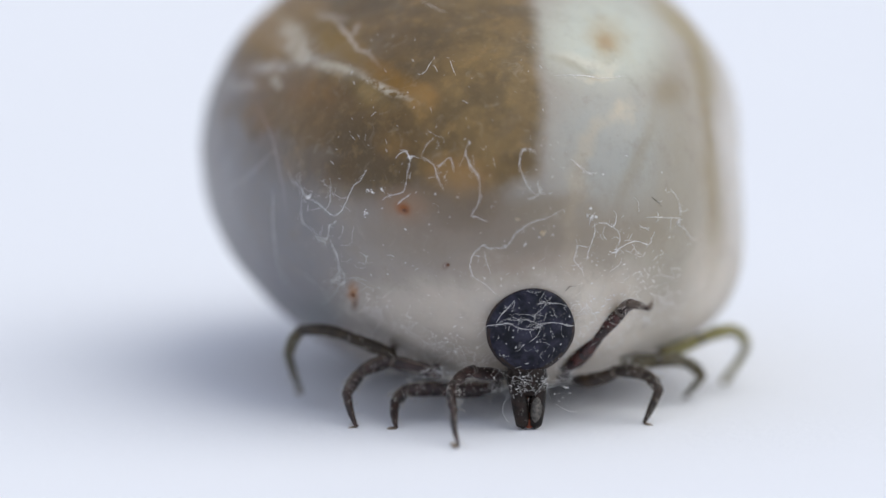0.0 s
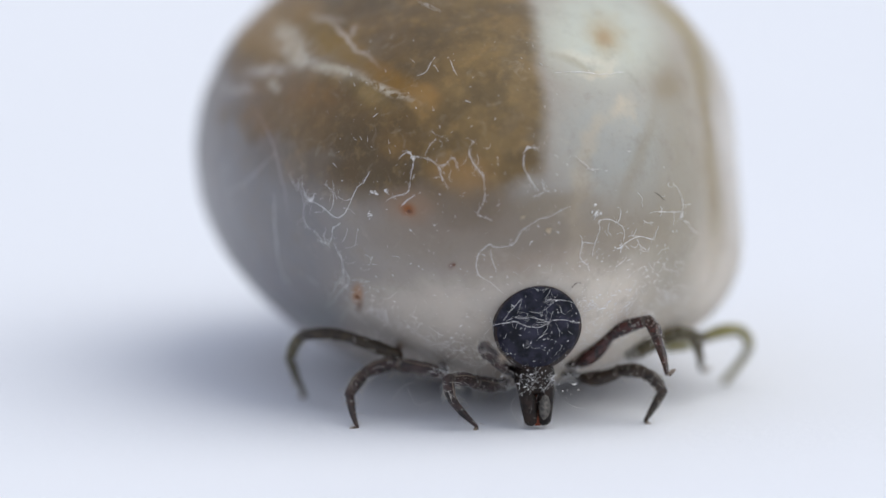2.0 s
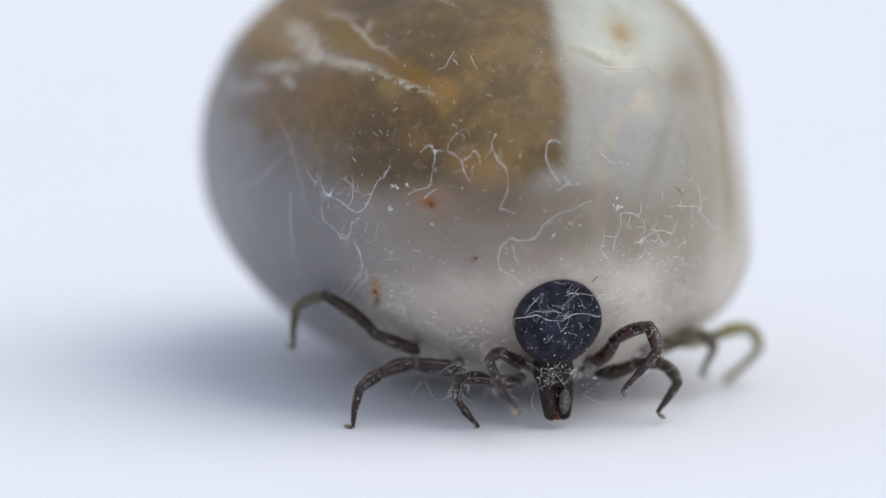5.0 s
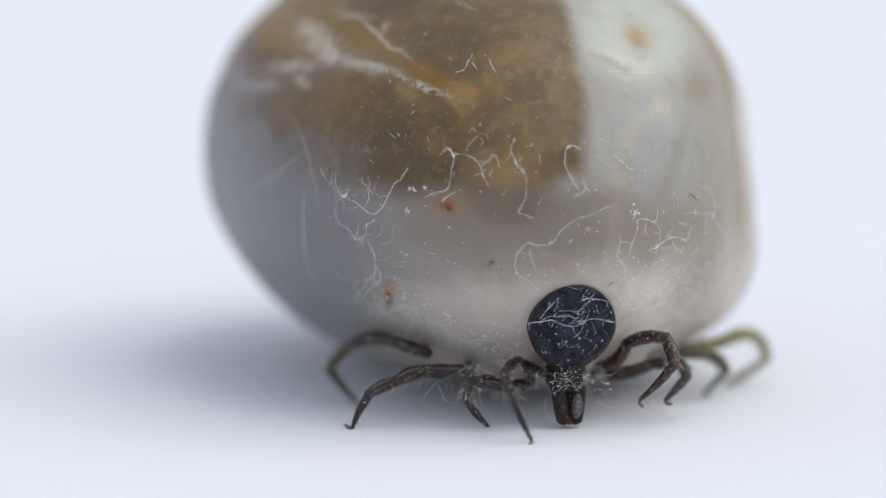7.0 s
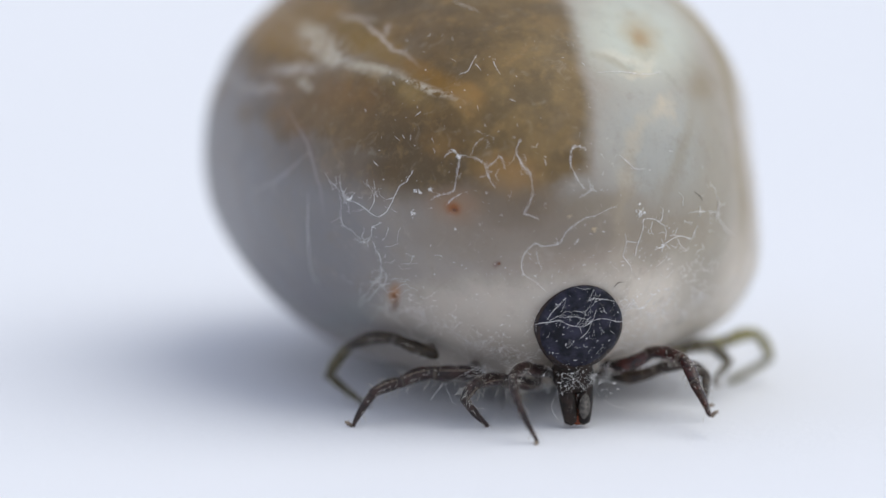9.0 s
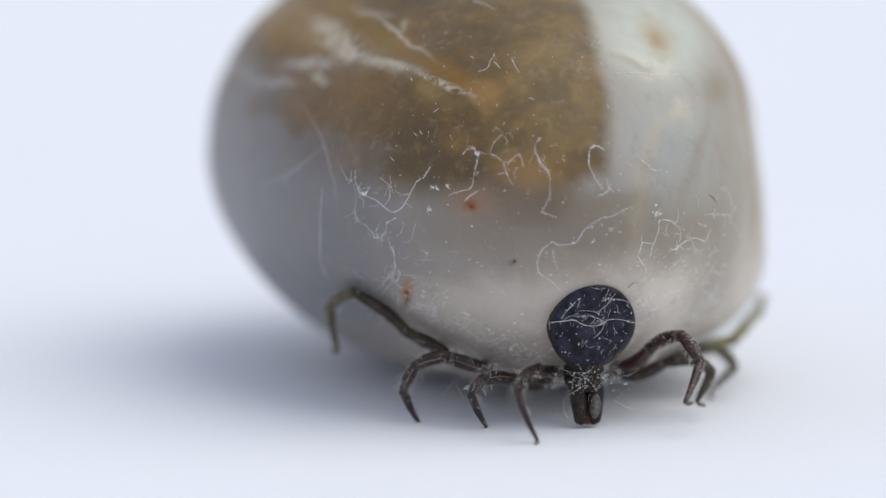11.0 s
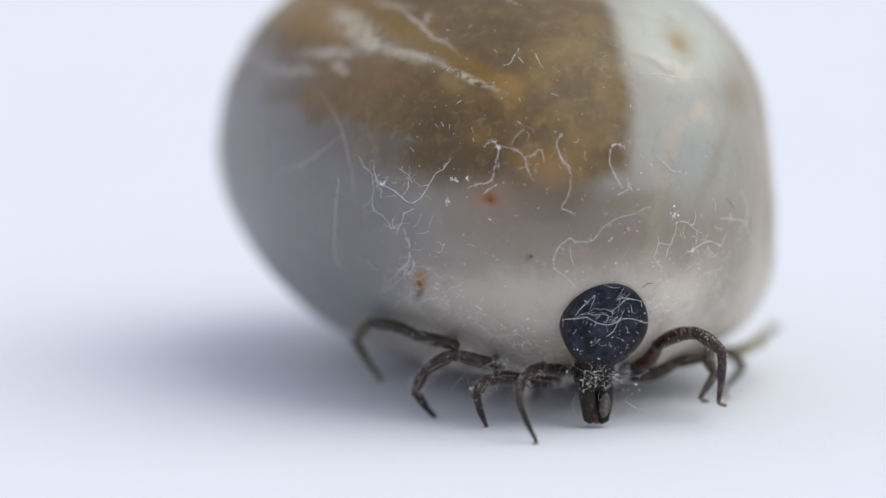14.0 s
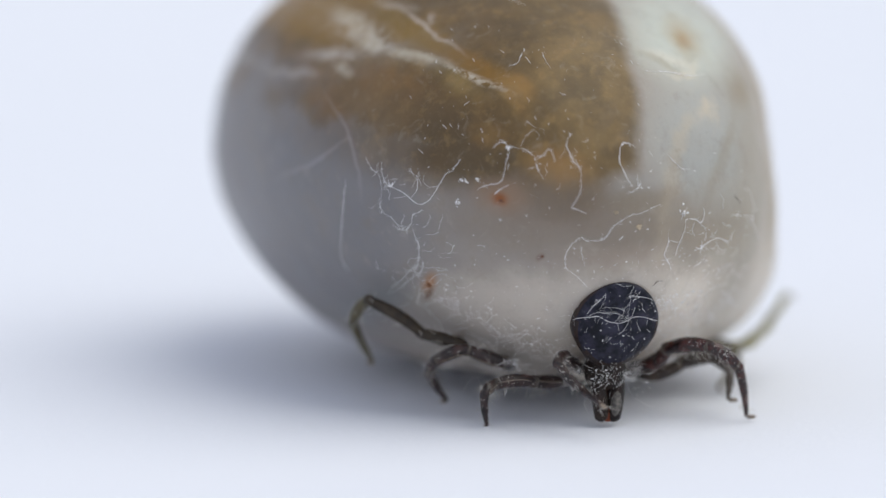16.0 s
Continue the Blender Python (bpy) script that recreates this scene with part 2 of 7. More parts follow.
    c = g.vec("MULTIPLY", c, (1.12, 1.065, 0.985))
    h = g.math("ADD", g.math("MULTIPLY", g.noise(p, 0.9, 4, 0.5), 1.0), g.math("MULTIPLY", grain, 0.05))
    g.bump(h, 0.22, 0.00020)
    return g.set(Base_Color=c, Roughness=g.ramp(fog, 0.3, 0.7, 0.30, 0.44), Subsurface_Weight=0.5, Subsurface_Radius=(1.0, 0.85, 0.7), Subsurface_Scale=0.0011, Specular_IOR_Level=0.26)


def chitin_material(name, dark, light, scale, rough, dust=0.0, gloss=0.3):
    g = Graph(name)
    p = g.coords()
    n = g.noise(p, scale, 5, 0.65)
    c = g.mix(g.ramp(n, 0.35, 0.7), dark, light)
    if dust:
        c = g.mix(g.ramp(g.noise(p, scale * 2.7, 3, 0.6), 0.62, 0.72, 0.0, dust), c, (0.5, 0.48, 0.45))
    g.bump(g.noise(p, scale * 2.0, 4, 0.6), 0.45, 0.00003)
    return g.set(Base_Color=c, Roughness=rough, Specular_IOR_Level=gloss)


def plain_material(name, colour, vary, rough, scale=8.0):
    g = Graph(name)
    p = g.coords()
    return g.set(Base_Color=g.mix(g.ramp(g.noise(p, scale, 3), 0.3, 0.7), colour, vary), Roughness=rough)


PAPER = paper_material()
SKIN = bag_material()
SHIELD = chitin_material("dark_shield", (0.004, 0.0044, 0.009), (0.031, 0.031, 0.053), 5.0, 0.36, 0.16, 0.2)
RIM = chitin_material("shield_rim", (0.012, 0.008, 0.008), (0.036, 0.018, 0.012), 9.0, 0.45)
CHITIN = chitin_material("leg_chitin", (0.008, 0.005, 0.005), (0.060, 0.030, 0.025), 6.0, 0.28, 0.14, 0.42)
REDLEG = chitin_material("red_brown_leg_chitin", (0.010, 0.004, 0.004), (0.075, 0.022, 0.018), 6.0, 0.26, 0.10, 0.5)
FARLEG = chitin_material("olive_leg_chitin", (0.17, 0.152, 0.052), (0.30, 0.268, 0.105), 6.0, 0.4)
DARKLEG = chitin_material("dark_brown_leg_chitin", (0.020, 0.014, 0.009), (0.060, 0.042, 0.024), 6.0, 0.36)
OLIVE = chitin_material("olive_black_leg_chitin", (0.012, 0.008, 0.006), (0.064, 0.040, 0.025), 6.0, 0.28, 0.14, 0.4)
DIMLEG = chitin_material("brown_leg_chitin", (0.055, 0.046, 0.024), (0.135, 0.112, 0.060), 6.0, 0.4)
HEAD = chitin_material("head_chitin", (0.009, 0.007, 0.006), (0.032, 0.020, 0.015), 8.0, 0.38, 0.2, 0.22)
PALP = chitin_material("palp_face", (0.05, 0.046, 0.042), (0.17, 0.155, 0.135), 14.0, 0.4, 0.2)
RED = chitin_material("mouth_red", (0.14, 0.03, 0.012), (0.28, 0.08, 0.03), 12.0, 0.35)
JOINT = plain_material("joint_membrane", (0.03, 0.022, 0.018), (0.10, 0.078, 0.06), 0.45)
PAD = plain_material("foot_pad", (0.15, 0.115, 0.085), (0.30, 0.24, 0.18), 0.4)
GRAIN = plain_material("golden_grain", (0.45, 0.36, 0.24), (0.62, 0.52, 0.38), 0.5)
LINT = plain_material("white_lint", (0.74, 0.73, 0.72), (0.92, 0.91, 0.90), 0.6)
SETA = plain_material("pale_bristle", (0.5, 0.47, 0.42), (0.78, 0.76, 0.71), 0.5)
RUST = plain_material("rust_crust", (0.11, 0.042, 0.020), (0.24, 0.105, 0.048), 0.6)


# ---- building helpers ----
def mesh_of(name, bm, materials, smooth=True):
    me = bpy.data.meshes.new(name)
    bm.to_mesh(me)
    bm.free()
    for m in materials if isinstance(materials, (list, tuple)) else [materials]:
        me.materials.append(m)
    if smooth:
        me.polygons.foreach_set("use_smooth", [True] * len(me.polygons))
    return me


def part(name, bm, material, parent, label="", smooth=True):
    ob = new(name, mesh_of(name, bm, material, smooth))
    ob.parent = parent
    return tagged(ob, label)


def tube(bm, points, radii, sides=8, slot=0, caps=True, flat=1.0):
    """A tube along points (mm) with a radius at each; flat squeezes it across."""
    pts = [Vector(p) for p in points]
    rings, up = [], None
    for i, c in enumerate(pts):
        d = (pts[min(i + 1, len(pts) - 1)] - pts[max(i - 1, 0)]).normalized()
        if up is None:
            up = d.orthogonal().normalized()
        up = (up - d * up.dot(d)).normalized()
        w = d.cross(up)
        rings.append([bm.verts.new((c + (up * math.cos(a) + w * math.sin(a) * flat) * radii[i]) * MM)
                      for a in (2 * math.pi * k / sides for k in range(sides))])
    for a, b in zip(rings, rings[1:]):
        for k in range(sides):
            f = bm.faces.new((a[k], a[(k + 1) % sides], b[(k + 1) % sides], b[k]))
            f.material_index = slot
    if caps:
        bm.faces.new(rings[0][::-1]).material_index = slot
        bm.faces.new(rings[-1]).material_index = slot
    return rings


def smooth_line(points, steps=5):
    """Catmull-Rom through the given points."""
    p = [Vector(v) for v in points]
    p = [p[0] * 2 - p[1]] + p + [p[-1] * 2 - p[-2]]
    out = []
    for i in range(1, len(p) - 2):
        for k in range(steps):
            u = k / steps
            out.append(0.5 * (2 * p[i] + (p[i + 1] - p[i - 1]) * u + (2 * p[i - 1] - 5 * p[i] + 4 * p[i + 1] - p[i + 2]) * u * u
                              + (3 * p[i] - p[i - 1] - 3 * p[i + 1] + p[i + 2]) * u ** 3))
    return out + [p[-2]]


# ---- the white ground ----
def build_ground():
    bm = bmesh.new()
    size, n = 1.2, 24
    rows = [[bm.verts.new((size * (i / n - 0.5), size * (j / n - 0.35), 0)) for i in range(n + 1)] for j in range(n + 1)]
    for j in range(n):
        for i in range(n):
            bm.faces.new((rows[j][i], rows[j][i + 1], rows[j + 1][i + 1], rows[j + 1][i]))
    ob = new("ground", mesh_of("ground", bm, PAPER))
    return tagged(ob, "plain matt white paper sheet under the tick", "ground", kind="structure")


ground = build_ground()

# ---- the tick ----
tick = tagged(new("tick"), "blood-swollen grey-brown tick with a blue-black shield, on white paper", "tick")
RX, RY, RZ, LIFT = 4.45, 6.4, 3.6, 3.55
SNOUT = Vector((0, -0.70, -0.71)).normalized()
SIDE = Vector((0.78, -0.6, 0.12)).normalized()
HAUNCH = Vector((0.80, -0.30, -0.48)).normalized()
LOWER = Vector((0.72, -0.15, -0.68)).normalized()
WAIST = Vector((0.95, -0.10, -0.22)).normalized()
FLANK = Vector((0.66, -0.45, -0.60)).normalized()


def swell(n):
    """How far the bag stands out from its oval, towards n (a unit vector in the oval's own space)."""
    g = 1 + 0.09 * math.exp(-(n - SNOUT).length_squared / (2 * 0.27 ** 2)) + 0.055 * math.exp(-(n - FLANK).length_squared / (2 * 0.3 ** 2))
    g += 0.05 * math.exp(-(n - HAUNCH).length_squared / (2 * 0.24 ** 2))
    g += 0.045 * math.exp(-(n - LOWER).length_squared / (2 * 0.22 ** 2)) - 0.058 * math.exp(-(n - WAIST).length_squared / (2 * 0.30 ** 2))
    g -= 0.05 * math.exp(-(n - SIDE).length_squared / (2 * 0.3 ** 2))
    g += 0.010 * noise.noise(n * 2.1) + 0.004 * noise.noise(n * 6.0)
    return g


def bag_point(n):
    g = swell(n)
    p = Vector((n.x * RX, n.y * RY, n.z * RZ)) * g
    low = -3.42
    if p.z < low + 0.5:
        u = (low + 0.5 - p.z) / 0.5
        p.z = low + 0.5 - 0.5 * math.tanh(u)
    return p + Vector((0, 0, LIFT))


def on_bag(x, z, out=0.0):
    """The point of the bag's front at x and height z over its middle, and the way out."""
    y = -1.0
    for _ in range(8):
        n = Vector((x / RX, y, z / RZ)).normalized()
        g = swell(n)
        y = -math.sqrt(max(g * g - (x / RX) ** 2 - (z / RZ) ** 2, 0.004))
    way = Vector((x / RX ** 2, y / RY, z / RZ ** 2)).normalized()
    return Vector((x, y * RY, z + LIFT)) + way * out, way


def build_bag():
    bm = bmesh.new()
    nu, nv = 144, 96
    rings = []
    for j in range(1, nv):
        a = math.pi * j / nv
        rings.append([bm.verts.new(bag_point(Vector((math.sin(a) * math.cos(2 * math.pi * i / nu), -math.cos(a), math.sin(a) * math.sin(2 * math.pi * i / nu)))) * MM)
                      for i in range(nu)])
    tip, end = bm.verts.new(bag_point(Vector((0, -1, 0))) * MM), bm.verts.new(bag_point(Vector((0, 1, 0))) * MM)
    for i in range(nu):
        k = (i + 1) % nu
        bm.faces.new((tip, rings[0][i], rings[0][k]))
        bm.faces.new((end, rings[-1][k], rings[-1][i]))
        for a, b in zip(rings, rings[1:]):
            bm.faces.new((a[i], b[i], b[k], a[k]))
    bmesh.ops.recalc_face_normals(bm, faces=bm.faces)
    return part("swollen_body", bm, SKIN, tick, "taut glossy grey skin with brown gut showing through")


bag = build_bag()

# shield: an oval plate on the front of the bag
SHIELD_AT, SHIELD_TILT = Vector((0.0, -5.91, -1.95 + LIFT)), radians(17)
SHIELD_W, SHIELD_H, SHIELD_BULGE = 0.67, 0.715, 0.20


def shield_point(u, v, out=0.0):
    """u across and v up the shield, each within -1..1; (mm)."""
    r = min(u * u + v * v, 1.0)
    w = SHIELD_W * (1 - 0.16 * max(-v, 0) ** 2 - 0.05 * max(v, 0) ** 2)
    d = SHIELD_BULGE * math.sqrt(max(1 - 0.92 * r, 0.0)) + out
    local = Vector((u * w, -d, v * SHIELD_H))
    return SHIELD_AT + Matrix.Rotation(SHIELD_TILT, 3, "X") @ local


def build_shield():
    bm = bmesh.new()
    nr, na = 14, 56
    mid = bm.verts.new(shield_point(0, 0) * MM)
    rings = []
    for j in range(1, nr + 1):
        r = j / nr
        rings.append([bm.verts.new(shield_point(r * math.cos(2 * math.pi * i / na), r * math.sin(2 * math.pi * i / na), 0.012 * noise.noise(Vector((r * 5 * math.cos(2 * math.pi * i / na), r * 5 * math.sin(2 * math.pi * i / na), 3.0)))) * MM) for i in range(na)])
    back = Matrix.Rotation(SHIELD_TILT, 3, "X") @ Vector((0, 0.30, 0))
    rings.append([bm.verts.new((shield_point(0.97 * math.cos(2 * math.pi * i / na), 0.97 * math.sin(2 * math.pi * i / na)) + back) * MM) for i in range(na)])
    for i in range(na):
        k = (i + 1) % na
        bm.faces.new((mid, rings[0][k], rings[0][i]))
        for j, (a, b) in enumerate(zip(rings, rings[1:])):
            f = bm.faces.new((a[i], a[k], b[k], b[i]))
            f.material_index = 1 if j >= nr - (3 if math.sin(2 * math.pi * i / na) < -0.55 else 2 if math.sin(2 * math.pi * i / na) < 0.2 else 1) else 0
    bmesh.ops.recalc_face_normals(bm, faces=bm.faces)
    return part("shield", bm, [SHIELD, RIM], tick, "blue-black oval shield with brown rim")


shield = build_shield()


# head: base, two palps, snout between them
def build_head():
    bm = bmesh.new()
    tube(bm, [(0, -5.35, 1.05), (0, -5.5, 0.92), (0, -5.62, 0.78), (0, -5.70, 0.62), (0, -5.72, 0.55)], [0.26, 0.33, 0.34, 0.27, 0.16], 20, flat=0.8)
    base = part("head_base", bm, HEAD, tick, "dark brown horny head base")
    for s in (-1, 1):
        bm = bmesh.new()
        line = smooth_line([(s * 0.18, -5.66, 0.78), (s * 0.138, -5.75, 0.50), (s * 0.108, -5.80, 0.26), (s * 0.088, -5.81, 0.08)], 6)
        k = len(line) - 1
        tube(bm, line, [0.088 + 0.040 * math.sin(math.pi * min(0.3 + 0.65 * i / k, 0.95)) - (0.07 if i == k else 0.025 if i == k - 1 else 0) for i in range(k + 1)], 16)
        palp = part("palp", bm, HEAD, tick)
        bm = bmesh.new()
        tube(bm, [(p + Vector((-s * 0.03 + (0.015 if s > 0 else 0.0), -0.072, 0))) for p in line[3:-3]],
             [0.026 + (0.064 if s > 0 else 0.012) * math.sin(math.pi * i / (len(line) - 7)) for i in range(len(line) - 6)], 10)
        part("palp_groove", bm, PALP, palp, "pale grey face of the palp")
    bm = bmesh.new()
    tube(bm, [(0, -5.68, 0.55), (0, -5.75, 0.34), (0, -5.81, 0.19), (0, -5.84, 0.09)], [0.045, 0.065, 0.075, 0.055], 12, flat=0.7)
    for i in range(6):
        for s in (-1, 0, 1):
            bmesh.ops.create_cone(bm, cap_ends=True, segments=5, radius1=0.010 * MM, radius2=0.002 * MM, depth=0.03 * MM,
                                  matrix=Matrix.Translation(Vector((s * 0.022, -5.86 + 0.01 * abs(s), 0.11 + 0.04 * i)) * MM) @ Matrix.Rotation(radians(120), 4, "X"))
    part("snout", bm, RED, tick, "reddish toothed snout between the palps")


build_head()

HIPS = {
    "L1": ((-0.22, -5.13, 0.76), (0.93, 0.60, 0.57, 0.67)),
    "L2": ((-0.35, -4.85, 0.52), (0.78, 0.63, 0.29, 0.61)),
    "L3": ((-1.27, -4.91, 0.79), (0.75, 0.50, 0.46, 0.58)),
    "L4": ((-1.93, -4.65, 1.05), (0.74, 0.96, 0.74, 0.78)),
    "R1": ((0.71, -5.02, 0.84), (0.71, 0.71, 0.54, 0.85)),
    "R2": ((0.76, -4.75, 0.64), (0.79, 0.46, 0.35, 0.54)),
    "R3": ((1.76, -4.15, 0.81), (0.58, 0.46, 0.38, 0.60)),
    "R4": ((2.50, -3.53, 0.80), (0.71, 0.66, 0.59, 0.75)),
}


def bristles(bm, length, r, count, seed, slot):
    rng = random.Random(seed)
    for _ in range(count):
        t, a = rng.uniform(0.1, 0.95) * length, rng.uniform(0, 2 * math.pi)
        o = Vector((math.cos(a), math.sin(a), 0))
        n = rng.uniform(0.05, 0.14)
        a0 = o * r * 0.9 + Vector((0, 0, t))
        mid = a0 + o * n * 0.6 + Vector((0, 0, n * 0.25))
        tube(bm, [a0, mid, mid + o * n * 0.3 + Vector((0, 0, n * 0.5))], [0.0038, 0.0030, 0.0014], 3, slot, False)


def limb_segment(name, length, r0, r1, parent, seed, foot=False, bow=0.085, skin=None, dust=45, neck_at=0.62, hairs=0):
    """One jointed piece of a leg along z from its joint, with a pale ring, bristles and, on the last one, claws and a pad."""
    bm = bmesh.new()
    n = 12
    line, radii = [], []
    for i in range(n + 1):
        u = i / n
        line.append((0.012 * math.sin(3.1 * u + seed), 0.012 * math.sin(2.3 * u + seed * 1.7) + bow * length * math.sin(math.pi * u), u * length))
        belly = (math.sin(math.pi * min(max(u, 0.0), 1.0)) * 0.24 - 0.08) * r0
        neck = neck_at + (1 - neck_at) * min(u / 0.4, 1.0) if name == "leg" else 1.0
        radii.append((r0 + (r1 - r0) * u) * neck + belly * (0.4 if foot else 1) + 0.006 * noise.noise(Vector((seed, u * 5, 0))))
    line = [(0, 0, -r0 * 0.55), (0, 0, -r0 * 0.3)] + line + [(0, 0, length + r1 * 0.45), (0, 0, length + r1 * 0.75)]
    radii = [radii[0] * 0.45, radii[0] * 0.8] + radii + [r1 * 0.85, r1 * 0.4]
    tube(bm, line, radii, 12, 0, True, 0.88)
    if not foot:
        tube(bm, [(0, 0, length * 0.90), (0, 0, length * 0.95), (0, 0, length * 0.985)], [r1 * 1.0, r1 * 1.06, r1 * 1.0], 12, 1, True, 0.88)
    bristles(bm, length, (r0 + r1) / 2, 30 if not foot else 16, seed, 2)
    rng = random.Random(seed + 500)
    for _ in range(int(hairs * length) if not foot else 0):
        t, a, n = rng.uniform(0.05, 0.95) * length, rng.gauss(-math.pi / 2, 0.5), rng.uniform(0.09, 0.19)
        o = Vector((math.cos(a), math.sin(a), 0))
        a0 = o * r0 * 0.9 + Vector((0, bow * length * math.sin(math.pi * t / length), t))
        end = a0 + o * n + Vector((rng.gauss(0, 0.02), 0, rng.uniform(0.0, 0.09)))
        tube(bm, [a0, a0.lerp(end, 0.5) + Vector((0, 0, -0.012)), end], [0.0034, 0.0028, 0.0013], 4, 2, False)
    for _ in range(int(40 * length) if dust > 50 else 0):
        u, a = rng.uniform(0.03, 0.97), rng.gauss(math.pi / 2, 0.45)
        o = Vector((math.cos(a), math.sin(a) * 0.88, 0))
        rr = r0 + (r1 - r0) * u + math.sin(math.pi * u) * 0.13 * r0 * (0.4 if foot else 1)
        c = o * rr + Vector((0, bow * length * math.sin(math.pi * u), u * length))
        bmesh.ops.create_icosphere(bm, subdivisions=1, radius=rng.uniform(0.004, 0.009) * MM, matrix=Matrix.Translation(c * MM))
    for _ in range(int(dust * length)):
        u, a, w = rng.uniform(0.03, 0.97), rng.uniform(0, 2 * math.pi), 0.002 + 0.008 * rng.random() ** 3
        o = Vector((math.cos(a), math.sin(a) * 0.88, 0))
        rr = r0 + (r1 - r0) * u + math.sin(math.pi * u) * 0.13 * r0 * (0.4 if foot else 1)
        q = o * rr + Vector((0, bow * length * math.sin(math.pi * u), u * length))
        side = o.cross(Vector((0, 0, 1))) * w * rng.uniform(0.6, 1.8)
        up = Vector((0, 0, w * rng.uniform(0.6, 1.8)))
        vs = [bm.verts.new((q + d) * MM) for d in (side, up, -side, -up, o * w * 0.9)]
        for k in range(4):
            bm.faces.new((vs[k], vs[(k + 1) % 4], vs[4])).material_index = 2
    if hairs and not foot:
        for side in (-1, 1):
            ridge = []
            for k in range(9):
                u = 0.06 + 0.88 * k / 8
                rr = r0 + (r1 - r0) * u + math.sin(math.pi * u) * 0.13 * r0
                ridge.append(Vector((side * rr * 0.96, bow * length * math.sin(math.pi * u) + rr * 0.22, u * length)))
            tube(bm, ridge, [0.003 if k in (0, 8) else 0.008 for k in range(9)], 5, 3)
    for f in bm.faces:
        if len(f.verts) == 3 and f.material_index == 0:
            f.material_index = 2
    if foot:
        tube(bm, [(0, 0, length * 0.97), (0, 0.03, length + 0.02), (0, 0.09, length + 0.024), (0, 0.15, length + 0.018)], [0.022, 0.026, 0.034, 0.014], 8, 3)
        for s in (-1, 1):
            tube(bm, [(s * 0.012, 0, length), (s * 0.03, 0.03, length + 0.04), (s * 0.04, 0.07, length + 0.035)], [0.012, 0.009, 0.003], 6, 0)
    return part(name, bm, [skin or CHITIN, JOINT, SETA, PAD], parent)


legs, joints = {}, {}


def build_legs():
    for i, (key, (hip, size)) in enumerate(HIPS.items()):
        h = Vector(hip)
        inner = Vector((h.x * 0.80, h.y * 0.92, h.z + 0.02)) if key[1] in "12" else Vector((h.x * 0.95, h.y * 0.82, h.z))
        bm = bmesh.new()
        line = smooth_line([inner, inner.lerp(h, 0.5) + Vector((0, 0, 0.02)), h + (h - inner) * (0.1 if key[1] in "12" else -0.1)], 7)
        tube(bm, line, [(0.08 if key[1] in "12" else 0.045) * math.sqrt(max(1 - (2 * (k + 0.6) / (len(line) + 0.2) - 1) ** 2, 0.05)) + 0.02 for k in range(len(line))], 14)
        part("coxa", bm, CHITIN, tick)
        r = {"L1": 0.092, "L4": 0.106, "R3": 0.108, "R4": 0.102}.get(key, 0.113)
        far = key in ("R3", "R4", "L4")
        kw = dict(skin=FARLEG if key == "R4" else DARKLEG if key == "L4" else DIMLEG if key == "R3" else REDLEG if key == "R1" else OLIVE if key == "R2" else None, dust=16 if far else 70, hairs=16 if key in ("L2", "L3") else 0)
        legs[key] = limb_segment("leg", size[0], r, r * 0.94, tick, i * 7 + 1, bow={"R1": -0.15, "R2": -0.10}.get(key, -0.02), neck_at=0.62 if key[1] in "12" else 0.9, **kw)
        legs[key].matrix_basis = at(*hip)
        j = {}
        j["tibia"] = limb_segment("tibia", size[1], r * 0.95, r * 0.86, legs[key], i * 7 + 2, bow=0.06, **kw)
        if key == "L4":
            kw["skin"] = DIMLEG
        j["metatarsus"] = limb_segment("metatarsus", size[2], r * 0.86, r * 0.72, legs[key], i * 7 + 3, bow=0.06, **kw)
        j["tarsus"] = limb_segment("tarsus", size[3], r * 0.72, r * (0.6 if key == "R4" else 0.30), legs[key], i * 7 + 4, True, bow=0.025, **kw)
        joints[key] = j


build_legs()


